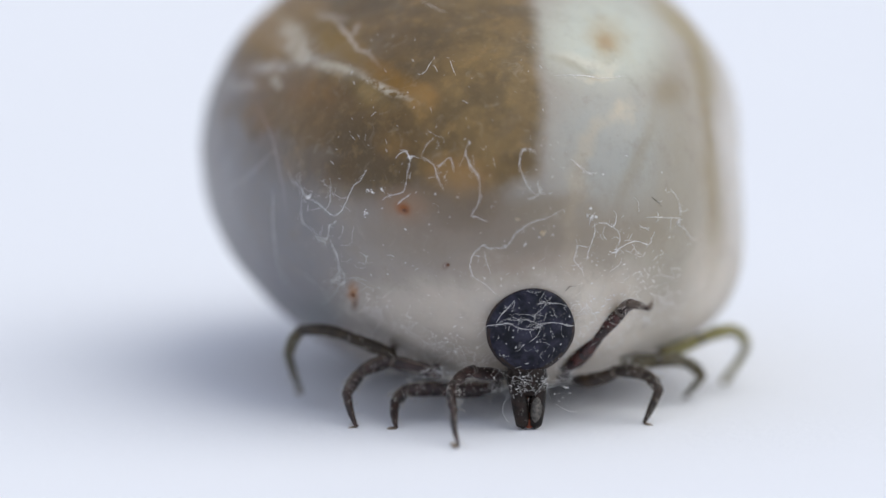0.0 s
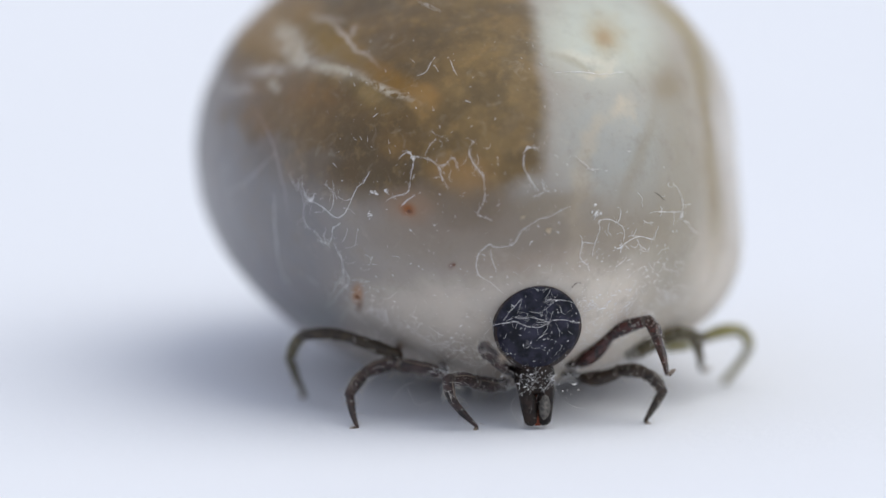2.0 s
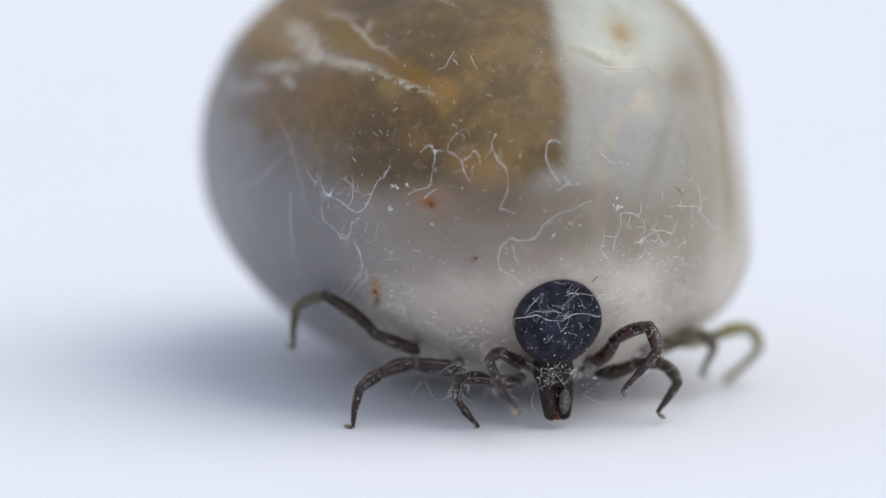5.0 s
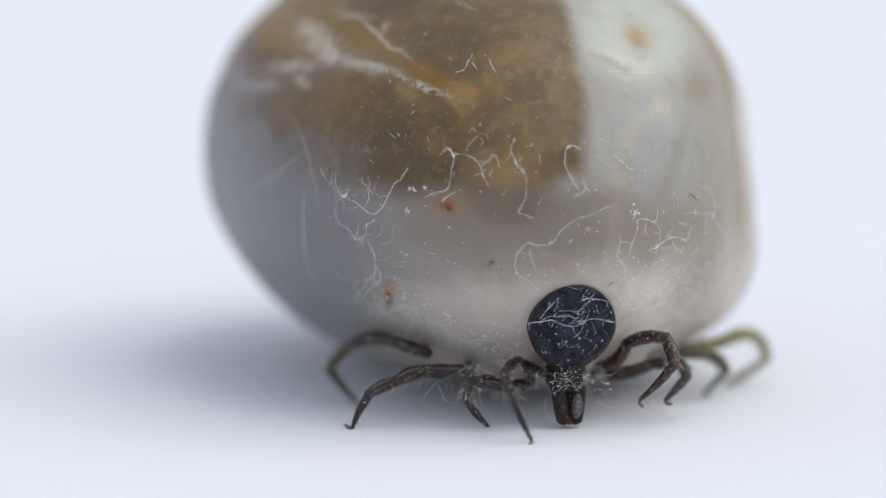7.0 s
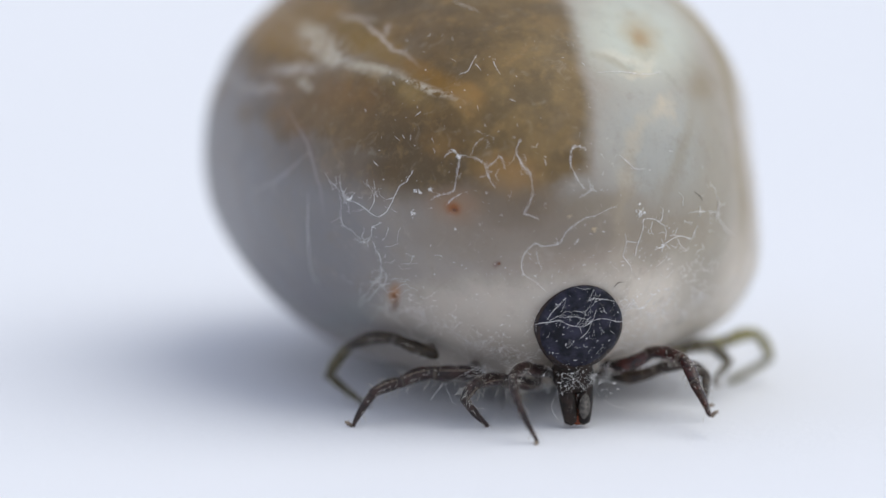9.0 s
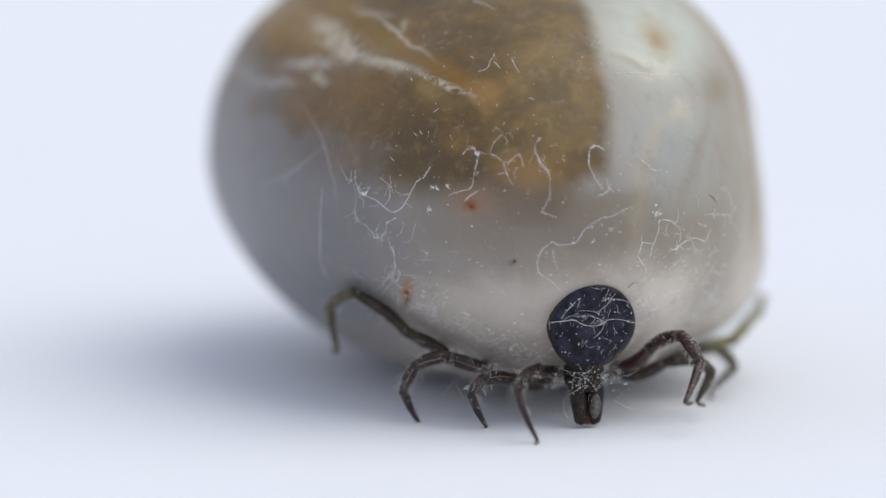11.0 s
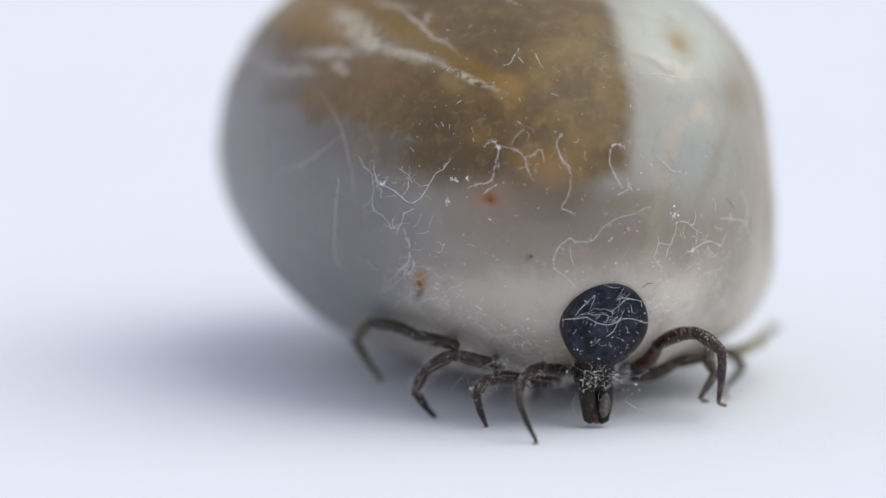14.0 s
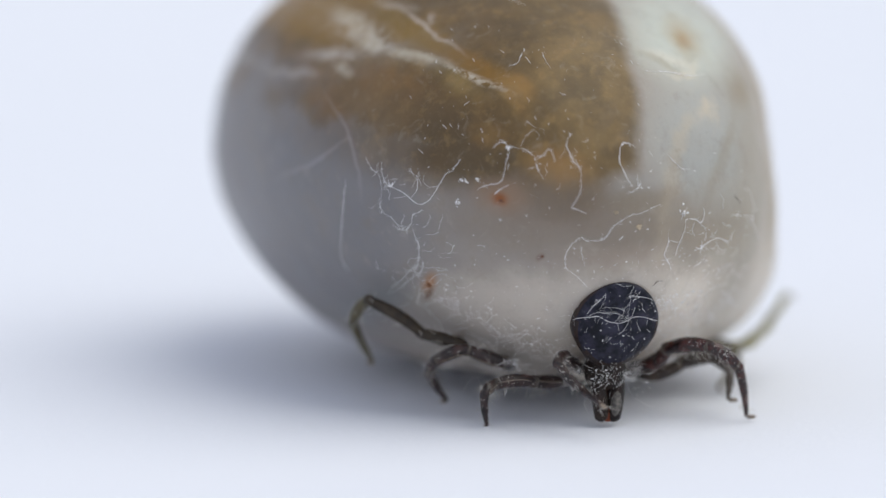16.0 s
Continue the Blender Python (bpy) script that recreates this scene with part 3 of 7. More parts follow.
# ---- lint and dust on the skin ----
def fibre(parent, r, points):
    """A white lint thread lying on the bag, through (x, z) places (mm): two loose strands with knots and barbs."""
    flat = smooth_line([(x, 0, z) for x, z in points], 9)
    bm = bmesh.new()
    k = len(flat) - 1
    for strand, (thick, off, seed) in enumerate(((0.50, 0.006, 0.0), (0.30, 0.016, 31.0))):
        line = []
        for p in flat:
            w = Vector(noise.noise_vector(p * 7)) * 0.014 + Vector(noise.noise_vector(p * 19 + Vector((seed, 0, 0)))) * off
            line.append(on_bag(p.x + w.x, p.z + w.z, 0.4 * r + 0.012 * abs(noise.noise(p * 3)))[0])
        lo = k // 5 if strand else 0
        tube(bm, line[lo:], [r * 0.62 * thick * (0.45 + 0.55 * math.sin(math.pi * (0.12 + 0.76 * i / k))) * (0.95 + 0.8 * noise.noise(flat[i] * 14)) for i in range(lo, k + 1)], 5)
    rng = random.Random(int(abs(points[0][0] * 700 + points[0][1] * 90)) + k)
    for i in range(1, k):
        if rng.random() < 0.13:
            a, n = rng.uniform(0, 6.28), rng.uniform(0.02, 0.06)
            p = flat[i]
            tube(bm, [on_bag(p.x + math.cos(a + 0.5 * u) * n * u, p.z + math.sin(a + 0.5 * u) * n * u, 0.006 + 0.01 * u)[0] for u in (0, 0.5, 1)],
                 [r * 0.24, r * 0.2, r * 0.12], 4)
        if rng.random() < 0.05:
            p, w = flat[i], r * rng.uniform(0.6, 1.1)
            bmesh.ops.create_icosphere(bm, subdivisions=1, radius=w * MM, matrix=Matrix.Translation(on_bag(p.x, p.z, w * 0.4)[0] * MM) @ Matrix.Rotation(rng.random() * 3, 4, "X"))
    part("lint_thread", bm, LINT, parent)


def lint_knot(x, z, w, seed, stretch=1.0, skin=None):
    """A small matted lump on the skin."""
    bm = bmesh.new()
    rng = random.Random(seed)
    for _ in range(9):
        c, way = on_bag(x + rng.gauss(0, w * 0.45), z + rng.gauss(0, w * 0.45 * stretch), w * 0.1)
        bmesh.ops.create_icosphere(bm, subdivisions=1, radius=w * rng.uniform(0.12, 0.36) * MM, matrix=Matrix.Translation(c * MM))
    for v in bm.verts:
        v.co += Vector(noise.noise_vector(v.co * 60000)) * w * 0.3 * MM
    for _ in range(7):
        a, n = rng.uniform(0, 6.28), w * rng.uniform(0.6, 1.7)
        tube(bm, [on_bag(x + math.cos(a) * n * u, z + math.sin(a + u * 0.6) * n * u, 0.008)[0] for u in (0, 0.5, 1)], [w * 0.07, w * 0.06, w * 0.03], 4)
    part("lint_knot", bm, skin or LINT, bag)


def tangle(x, z, spread, count, seed, r=0.0017):
    """A loose tangle of fine lint on the skin."""
    rng = random.Random(seed)
    bm = bmesh.new()
    for _ in range(int(count * (1.2 if x > 0.6 else 1.0))):
        px, pz, a = rng.gauss(x, spread), rng.gauss(z, spread * 0.8), rng.uniform(0, 6.28)
        bend = rng.gauss(0, 0.3)
        n = rng.randint(3, 8)
        pts = []
        for k in range(n):
            pts.append(on_bag(px, pz, 0.008 + 0.03 * rng.random())[0])
            px += math.cos(a) * 0.035
            pz += math.sin(a) * 0.035
            a += bend * 0.5 + rng.gauss(0, 0.45)
        rr = r * rng.uniform(0.6, 1.4)
        tube(bm, pts, [rr] * n, 4)
    part("lint_tangle", bm, LINT, bag, "loose tangle of fine white lint")["kind"] = "stuff"


def stray_hair(points, r=0.0017):
    bm = bmesh.new()
    line = smooth_line(points, 7)
    tube(bm, line, [r] * len(line), 5)
    part("stray_hair", bm, LINT, tick)


def shield_thread(r, points):
    line = [shield_point(p.x, p.z, 0.012 + 0.02 * abs(noise.noise(p * 2))) for p in smooth_line([(u, 0, v) for u, v in points], 6)]
    bm = bmesh.new()
    tube(bm, line, [r * 0.27 * (0.9 + 1.1 * noise.noise(p * 9000)) for p in line], 5)
    loose = [p + Vector((noise.noise(p * 6), -0.01, noise.noise(p * 6 + Vector((9, 0, 0))))) * 0.03 for p in line]
    tube(bm, loose, [r * 0.18 * (0.9 + 0.8 * noise.noise(p * 11)) for p in line], 4)
    part("lint_thread", bm, LINT, shield)


def build_lint():
    fibre(bag, 0.011, [(-3.30, 0.27), (-3.28, 0.10), (-3.23, -0.06), (-3.17, -0.10), (-3.05, -0.15), (-2.94, -0.26), (-2.83, -0.30), (-2.76, -0.24), (-2.69, -0.12), (-2.65, 0.01), (-2.56, 0.19), (-2.49, 0.26), (-2.45, 0.35), (-2.40, 0.44)])
    fibre(bag, 0.010, [(-3.32, 0.05), (-3.28, -0.12), (-3.28, -0.34), (-3.25, -0.47), (-3.19, -0.55), (-3.14, -0.57), (-3.06, -0.66), (-3.03, -0.73), (-2.98, -0.73), (-2.93, -0.69), (-2.91, -0.59), (-2.90, -0.48), (-2.85, -0.44), (-2.81, -0.38)])
    fibre(bag, 0.007, [(-2.98, -0.73), (-3.01, -0.63), (-2.99, -0.53)])
    fibre(bag, 0.010, [(-2.89, -0.70), (-2.83, -0.83), (-2.77, -0.96), (-2.74, -1.11), (-2.73, -1.22), (-2.74, -1.37)])
    fibre(bag, 0.008, [(-2.74, -1.11), (-2.68, -1.21), (-2.65, -1.31), (-2.68, -1.41), (-2.75, -1.54), (-2.80, -1.70), (-2.89, -1.83)])
    fibre(bag, 0.007, [(-2.75, -1.18), (-2.76, -1.30), (-2.80, -1.43), (-2.84, -1.59), (-2.89, -1.75)])
    fibre(bag, 0.006, [(-2.74, -1.13), (-2.71, -1.31), (-2.74, -1.47)])
    fibre(bag, 0.007, [(-3.45, 0.28), (-3.40, 0.14), (-3.31, 0.07)])
    fibre(bag, 0.006, [(-3.18, -1.31), (-3.12, -1.42), (-3.03, -1.46)])
    fibre(bag, 0.006, [(-3.02, 0.20), (-2.95, 0.15), (-2.89, 0.09), (-2.84, -0.01)])
    fibre(bag, 0.007, [(-2.95, -0.07), (-2.90, 0.07), (-2.89, -0.06), (-2.92, -0.17), (-2.97, -0.26)])
    fibre(bag, 0.006, [(-2.74, -0.04), (-2.65, 0.01)])
    fibre(bag, 0.012, [(-3.65, -0.09), (-3.64, -0.64), (-3.53, -1.31), (-3.37, -1.56)])
    fibre(bag, 0.010, [(-2.00, 0.65), (-1.93, 0.72), (-1.85, 0.74), (-1.80, 0.69), (-1.73, 0.69)])
    fibre(bag, 0.006, [(-1.94, 0.75), (-1.87, 0.77), (-1.82, 0.75)])
    fibre(bag, 0.013, [(-1.80, 0.69), (-1.80, 0.59), (-1.83, 0.48)])
    fibre(bag, 0.010, [(-1.83, 0.48), (-1.86, 0.36), (-1.88, 0.21), (-1.92, 0.14), (-2.03, 0.11), (-2.10, 0.08), (-2.19, 0.02)])
    fibre(bag, 0.009, [(-1.73, 0.68), (-1.61, 0.67), (-1.54, 0.64), (-1.47, 0.57), (-1.44, 0.46), (-1.40, 0.35), (-1.34, 0.23)])
    fibre(bag, 0.008, [(-1.47, 0.57), (-1.39, 0.58), (-1.31, 0.63), (-1.25, 0.69), (-1.21, 0.65), (-1.19, 0.50)])
    fibre(bag, 0.006, [(-1.64, 0.70), (-1.57, 0.84), (-1.45, 0.96)])
    fibre(bag, 0.010, [(-1.99, -0.04), (-1.92, 0.04), (-1.80, 0.12)])
    fibre(bag, 0.011, [(-0.92, 0.93), (-0.99, 0.83), (-1.00, 0.72), (-0.94, 0.57), (-0.86, 0.47), (-0.82, 0.34)])
    fibre(bag, 0.009, [(-0.82, 0.34), (-0.83, 0.12), (-0.88, -0.02), (-0.93, -0.14), (-0.83, -0.18), (-0.73, -0.23)])
    fibre(bag, 0.011, [(0.03, 0.75), (-0.03, 0.80), (-0.12, 0.82), (-0.19, 0.77), (-0.23, 0.65), (-0.21, 0.50), (-0.16, 0.36), (-0.08, 0.24), (-0.03, 0.19)])
    fibre(bag, 0.008, [(0.04, 0.35), (0.05, 0.23), (0.13, 0.15)])
    fibre(bag, 0.010, [(-0.12, 0.09), (-0.01, 0.13), (0.06, 0.17)])
    fibre(bag, 0.009, [(0.46, -0.08), (0.30, -0.13), (0.15, -0.20), (-0.07, -0.26), (-0.20, -0.34), (-0.31, -0.42), (-0.37, -0.54), (-0.42, -0.61), (-0.57, -0.64), (-0.69, -0.64), (-0.76, -0.60), (-0.85, -0.68), (-0.92, -0.79), (-0.94, -0.92), (-0.91, -1.06), (-0.84, -1.13), (-0.72, -1.20), (-0.54, -1.37)])
    fibre(bag, 0.005, [(-0.75, -0.70), (-0.72, -0.83), (-0.64, -1.01)])
    fibre(bag, 0.009, [(0.56, 0.66), (0.64, 0.59), (0.72, 0.51), (0.81, 0.45), (0.95, 0.43)])
    fibre(bag, 0.011, [(0.43, 1.83), (0.66, 1.83), (0.89, 1.81), (1.13, 1.76), (1.33, 1.76), (1.54, 1.77)])
    fibre(bag, 0.010, [(0.62, -0.52), (0.65, -0.63), (0.63, -0.74), (0.61, -0.85), (0.67, -0.94), (0.74, -1.01), (0.78, -1.09)])
    fibre(bag, 0.008, [(0.65, -0.63), (0.79, -0.66), (0.86, -0.65)])
    fibre(bag, 0.007, [(0.57, -0.95), (0.66, -0.94), (0.73, -0.92)])
    fibre(bag, 0.010, [(0.92, -0.32), (0.92, -0.45), (0.88, -0.58), (0.83, -0.74), (0.81, -0.87)])
    fibre(bag, 0.010, [(0.92, -0.32), (1.02, -0.31), (1.12, -0.33), (1.19, -0.38), (1.24, -0.35)])
    fibre(bag, 0.010, [(1.22, -0.15), (1.27, -0.22), (1.25, -0.35), (1.22, -0.39)])
    fibre(bag, 0.008, [(1.22, -0.39), (1.30, -0.46), (1.33, -0.57), (1.31, -0.69)])
    fibre(bag, 0.012, [(1.15, -0.81), (1.26, -0.77), (1.34, -0.72), (1.46, -0.66), (1.61, -0.64), (1.78, -0.70), (1.85, -0.71)])
    fibre(bag, 0.007, [(1.31, -0.70), (1.42, -0.82)])
    fibre(bag, 0.008, [(1.25, -0.65), (1.30, -0.76), (1.27, -0.86)])
    fibre(bag, 0.007, [(1.38, -0.89), (1.35, -0.97), (1.27, -1.04), (1.20, -1.09)])
    fibre(bag, 0.005, [(1.86, -0.71), (1.88, -0.60)])
    fibre(bag, 0.007, [(1.44, -0.77), (1.52, -0.81), (1.57, -0.75)])
    fibre(bag, 0.010, [(1.77, -0.30), (1.92, -0.30), (2.07, -0.33), (2.24, -0.35), (2.37, -0.39), (2.37, -0.48)])
    fibre(bag, 0.008, [(2.20, 0.10), (2.32, -0.06), (2.38, -0.20), (2.38, -0.32), (2.37, -0.46)])
    fibre(bag, 0.009, [(2.32, -0.46), (2.45, -0.55), (2.60, -0.70), (2.73, -0.78)])
    fibre(bag, 0.007, [(1.65, -0.39), (1.74, -0.45), (1.81, -0.47)])
    fibre(bag, 0.009, [(2.02, -1.19), (2.16, -1.26), (2.33, -1.34)])
    fibre(bag, 0.004, [(2.33, -1.34), (2.34, -1.28), (2.25, -1.14)])
    fibre(bag, 0.006, [(1.57, -1.37), (1.71, -1.38)])
    fibre(bag, 0.007, [(2.12, -1.72), (2.21, -1.64)])
    fibre(bag, 0.008, [(2.36, -1.94), (2.36, -1.79), (2.42, -1.75)])
    fibre(bag, 0.008, [(2.38, -2.00), (2.65, -2.14), (2.79, -2.22)])
    fibre(bag, 0.008, [(1.76, -2.04), (1.89, -1.98), (2.04, -1.98)])
    fibre(bag, .011, [(-1.33, 2.79), (-1.03, 2.66)])
    fibre(bag, .007, [(-1.30, 2.08), (-1.48, 1.86), (-1.60, 1.82)])
    fibre(bag, .008, [(-1.10, 2.04), (-1.05, 1.83)])
    fibre(bag, .007, [(-1.83, -2.32), (-1.49, -2.49), (-1.14, -2.78), (-0.86, -2.90)])
    fibre(bag, .009, [(-2.60, -1.64), (-2.52, -1.95)])
    fibre(bag, .008, [(-2.36, -1.79), (-2.20, -1.92), (-2.00, -2.02)])
    fibre(bag, .008, [(-0.65, -1.80), (-0.54, -2.06)])
    fibre(bag, .008, [(2.21, -1.95), (2.28, -1.74), (2.60, -1.95)])
    fibre(bag, .008, [(1.95, -2.11), (2.28, -2.06)])
    fibre(bag, .006, [(-1.98, -2.23), (-1.79, -2.03), (-1.43, -2.29), (-1.20, -2.22)])
    fibre(bag, .007, [(-2.73, -1.79), (-2.40, -2.01), (-2.13, -2.26)])
    shield_thread(0.011, [(-1.05, 0.14), (-0.88, 0.21), (-0.70, 0.26), (-0.54, 0.28), (-0.38, 0.22), (-0.18, 0.16), (0.02, 0.16), (0.19, 0.24), (0.34, 0.29), (0.55, 0.28), (0.77, 0.20), (1.01, 0.12)])
    shield_thread(0.009, [(-0.81, 0.31), (-0.67, 0.51), (-0.55, 0.64), (-0.43, 0.77)])
    shield_thread(0.005, [(-0.43, 0.77), (-0.45, 0.62), (-0.52, 0.47)])
    shield_thread(0.009, [(0.12, 0.70), (0.25, 0.73), (0.46, 0.72), (0.68, 0.65), (0.83, 0.57)])
    shield_thread(0.006, [(-0.76, 0.28), (-0.58, 0.37), (-0.39, 0.35), (-0.20, 0.38), (0.00, 0.33), (0.18, 0.28)])
    shield_thread(0.006, [(-0.27, 0.50), (-0.11, 0.49), (0.08, 0.41)])
    shield_thread(0.007, [(0.19, 0.24), (0.16, 0.11), (0.06, -0.05), (-0.02, -0.12)])
    shield_thread(0.005, [(-0.07, 0.14), (-0.01, -0.02)])
    shield_thread(0.005, [(0.46, 0.59), (0.50, 0.43)])
    shield_thread(0.005, [(0.26, 0.93), (0.20, 0.83), (0.15, 0.70)])
    shield_thread(0.005, [(-0.22, 0.99), (-0.01, 0.94), (0.18, 0.95)])
    for k, (x, z, w, st) in enumerate(((-3.19, -0.07, 0.045, 1.0), (-2.37, 0.12, 0.05, 0.8), (-2.42, -0.22, 0.035, 2.2), (-2.19, 0.16, 0.03, 1.6), (0.86, -0.22, 0.06, 1.6), (-1.80, 0.67, 0.04, 1.0), (1.28, -0.77, 0.035, 1.2), (2.36, -0.42, 0.04, 1.2))):
        lint_knot(x, z, w, 70 + k, st)
    for k, (x, z, w) in enumerate(((-0.27, -0.20, 0.03), (0.12, -0.43, 0.04))):
        lint_knot(x, z, w, 90 + k, 1.0, GRAIN)
    for pts in ([(0.50, -1.34), (0.56, -1.27), (0.66, -1.27)], [(1.88, -2.17), (1.92, -2.12), (1.97, -2.07)], [(1.86, 0.00), (1.95, -0.06), (2.03, -0.15)]):
        bm = bmesh.new()
        tube(bm, [on_bag(x, z, 0.01)[0] for x, z in pts], [0.003, 0.0045, 0.002], 5)
        part("dark_hair", bm, HEAD, bag, "short dark hair")
    rng = random.Random(5)
    for _ in range(5):
        u, v, a = rng.gauss(-0.1, 0.38), 0.12 + abs(rng.gauss(0, 0.2)), rng.gauss(0.3, 0.7)
        pts = []
        for _k in range(rng.randint(4, 7)):
            if u * u + v * v < 0.9:
                pts.append((u, v))
            u, v, a = u + 0.10 * math.cos(a), v + 0.10 * math.sin(a), a + rng.gauss(0, 0.5)
        if len(pts) > 2:
            shield_thread(rng.uniform(0.003, 0.006), pts)
    for k, (x, z, w, n) in enumerate((
            (-2.95, -0.05, 0.22, 12), (-2.65, -0.75, 0.22, 10), (-2.7, -1.35, 0.2, 22), (-2.3, -1.75, 0.16, 16), (-1.8, -2.05, 0.16, 16), (-1.35, -2.3, 0.16, 18), (-0.9, -2.45, 0.16, 16),
            (-0.8, -2.3, 0.25, 16), (1.1, -0.45, 0.18, 3), (1.55, -0.55, 0.22, 5), (2.15, -0.25, 0.2, 5), (1.9, -1.2, 0.25, 16),
            (1.3, -1.9, 0.35, 30), (2.1, -1.7, 0.3, 20), (0.7, -1.6, 0.14, 18), (-0.68, -1.9, 0.1, 10), (-1.2, 0.55, 0.25, 10), (0.95, -2.3, 0.2, 16))):
        tangle(x, z, w, n, 40 + k, 0.0026 if x > 0.6 else 0.0017)
    stray_hair([(-1.90, -5.20, 0.67), (-1.84, -5.20, 0.54), (-1.77, -5.20, 0.40), (-1.68, -5.20, 0.37), (-1.57, -5.20, 0.41), (-1.48, -5.20, 0.41)])
    stray_hair([(-1.24, -5.20, 1.12), (-1.37, -5.20, 0.95), (-1.55, -5.20, 0.87), (-1.72, -5.20, 0.77), (-1.94, -5.20, 0.67), (-2.07, -5.20, 0.54), (-2.12, -5.20, 0.45)])
    stray_hair([(-0.18, -5.90, 0.64), (-0.31, -5.90, 0.58), (-0.40, -5.90, 0.48), (-0.41, -5.90, 0.35), (-0.35, -5.90, 0.23), (-0.31, -5.90, 0.20)])
    stray_hair([(-0.30, -5.95, 0.65), (-0.28, -5.95, 0.81), (-0.25, -5.95, 0.91), (-0.13, -5.95, 0.85), (-0.02, -5.95, 0.77), (0.05, -5.95, 0.68), (0.10, -5.95, 0.62)])
    stray_hair([(0.40, -5.95, 0.84), (0.52, -5.95, 0.84), (0.64, -5.95, 0.86), (0.71, -5.95, 0.92)])
    stray_hair([(0.39, -5.90, 0.46), (0.51, -5.90, 0.39), (0.61, -5.90, 0.34), (0.72, -5.90, 0.33)])
    stray_hair([(-0.67, -5.95, 1.57), (-0.68, -5.95, 1.68), (-0.72, -5.95, 1.80)])
    stray_hair([(-0.52, -5.95, 1.05), (-0.43, -5.95, 0.96), (-0.32, -5.95, 0.91)])
    stray_hair([(0.07, -5.95, 0.64), (0.16, -5.95, 0.74), (0.22, -5.95, 0.82), (0.29, -5.95, 0.91)])
    stray_hair([(-1.3, -5.2, 0.95), (-1.55, -5.25, 0.88), (-1.62, -5.1, 0.80)])


build_lint()


def build_dust():
    """Pale flecks and stubs scattered over the front of the bag and the shield."""
    rng = random.Random(11)
    bm = bmesh.new()

    def fleck(c, way, s):
        a = way.orthogonal().normalized()
        b = way.cross(a)
        ang = rng.uniform(0, 6.28)
        a, b = a * math.cos(ang) + b * math.sin(ang), b * math.cos(ang) - a * math.sin(ang)
        st = rng.uniform(0.8, 1.6) + 3.0 * rng.random() ** 3
        vs = [bm.verts.new((c + v) * MM) for v in (a * s * st, b * s * rng.uniform(0.3, 0.8) + a * s * rng.uniform(-0.5, 0.5), -a * s * st * 0.8, -b * s * rng.uniform(0.3, 1.0), way * s * 0.5)]
        for k in range(4):
            bm.faces.new((vs[k], vs[(k + 1) % 4], vs[4]))
        bm.faces.new(vs[3::-1])

    for _ in range(1100):
        x, z = rng.gauss(0.2, 1.35), -2.7 + abs(rng.gauss(0, 1.1))
        if abs(x) > 3.0 or z > 1.2:
            continue
        c, way = on_bag(x, z, 0.004)
        fleck(c, way, (0.004 + 0.013 * rng.random() ** 4) * (1.5 if x > 0.5 and z < -1.0 else 1.0))
    for _ in range(260):
        u = rng.random()
        x, z = -2.6 + 2.0 * u + rng.gauss(0, 0.13), -1.5 - 1.05 * u ** 0.7 + rng.gauss(0, 0.10)
        c, way = on_bag(x, z, 0.006)
        fleck(c, way, 0.004 + 0.016 * rng.random() ** 3)
    for _ in range(230):
        x, z = rng.gauss(1.55, 0.55), rng.gauss(-1.8, 0.45)
        if z < -2.75 or x < 0.5:
            continue
        c, way = on_bag(x, z, 0.004)
        fleck(c, way, 0.006 + 0.024 * rng.random() ** 4)
    for _ in range(90):
        x, z = rng.uniform(-3.0, 0.6), rng.uniform(-0.2, 2.4)
        c, way = on_bag(x, z, 0.004)
        fleck(c, way, rng.uniform(0.004, 0.009))
    part("dust", bm, LINT, bag, "scattered white dust flecks", False)["kind"] = "stuff"

    bm = bmesh.new()
    for _ in range(52):
        x, z = rng.uniform(-2.9, 0.5), rng.uniform(0.1, 2.3)
        a = rng.gauss(1.9, 0.6)
        n = 0.02 + 0.09 * rng.random() ** 2
        line = [on_bag(x + math.cos(a) * n * u, z + math.sin(a) * n * u, 0.006)[0] for u in (0, 0.5, 1)]
        w = rng.uniform(0.5, 1.0)
        tube(bm, line, [0.003 * w, 0.0046 * w, 0.002 * w], 4)
    part("hair_stub", bm, LINT, bag, "short pale hair stubs")["kind"] = "stuff"

    bm = bmesh.new()
    for _ in range(80):
        r, a = math.sqrt(rng.random()) * 0.95, rng.uniform(0, 6.28)
        u, v = r * math.cos(a), r * math.sin(a)
        fleck(shield_point(u, v, 0.003), Vector((u * 0.6, -1, v * 0.6 - 0.2)).normalized(), 0.004 + 0.016 * rng.random() ** 4)
    for _ in range(36):
        u, v, a = rng.gauss(0.0, 0.5), rng.gauss(0.25, 0.4), rng.uniform(0, 6.28)
        pts = []
        for _k in range(rng.randint(3, 5)):
            if u * u + v * v < 0.92:
                pts.append(shield_point(u, v, 0.006 + 0.02 * rng.random()))
            u, v, a = u + 0.05 * math.cos(a), v + 0.05 * math.sin(a), a + rng.gauss(0, 0.6)
        if len(pts) > 2:
            tube(bm, pts, [0.0012 * rng.uniform(0.7, 1.3)] * len(pts), 4)
    part("dust", bm, LINT, shield, "white dust flecks and fuzz", False)["kind"] = "stuff"

    # lint tuft round the head base
    bm = bmesh.new()
    for _ in range(55):
        c = Vector((rng.gauss(0.07, 0.22), -5.84 - rng.random() * 0.12, 0.78 + rng.gauss(0, 0.09)))
        pts = [c]
        d = Vector((rng.gauss(0, 1), rng.gauss(0, 0.4), rng.gauss(0, 1))).normalized()
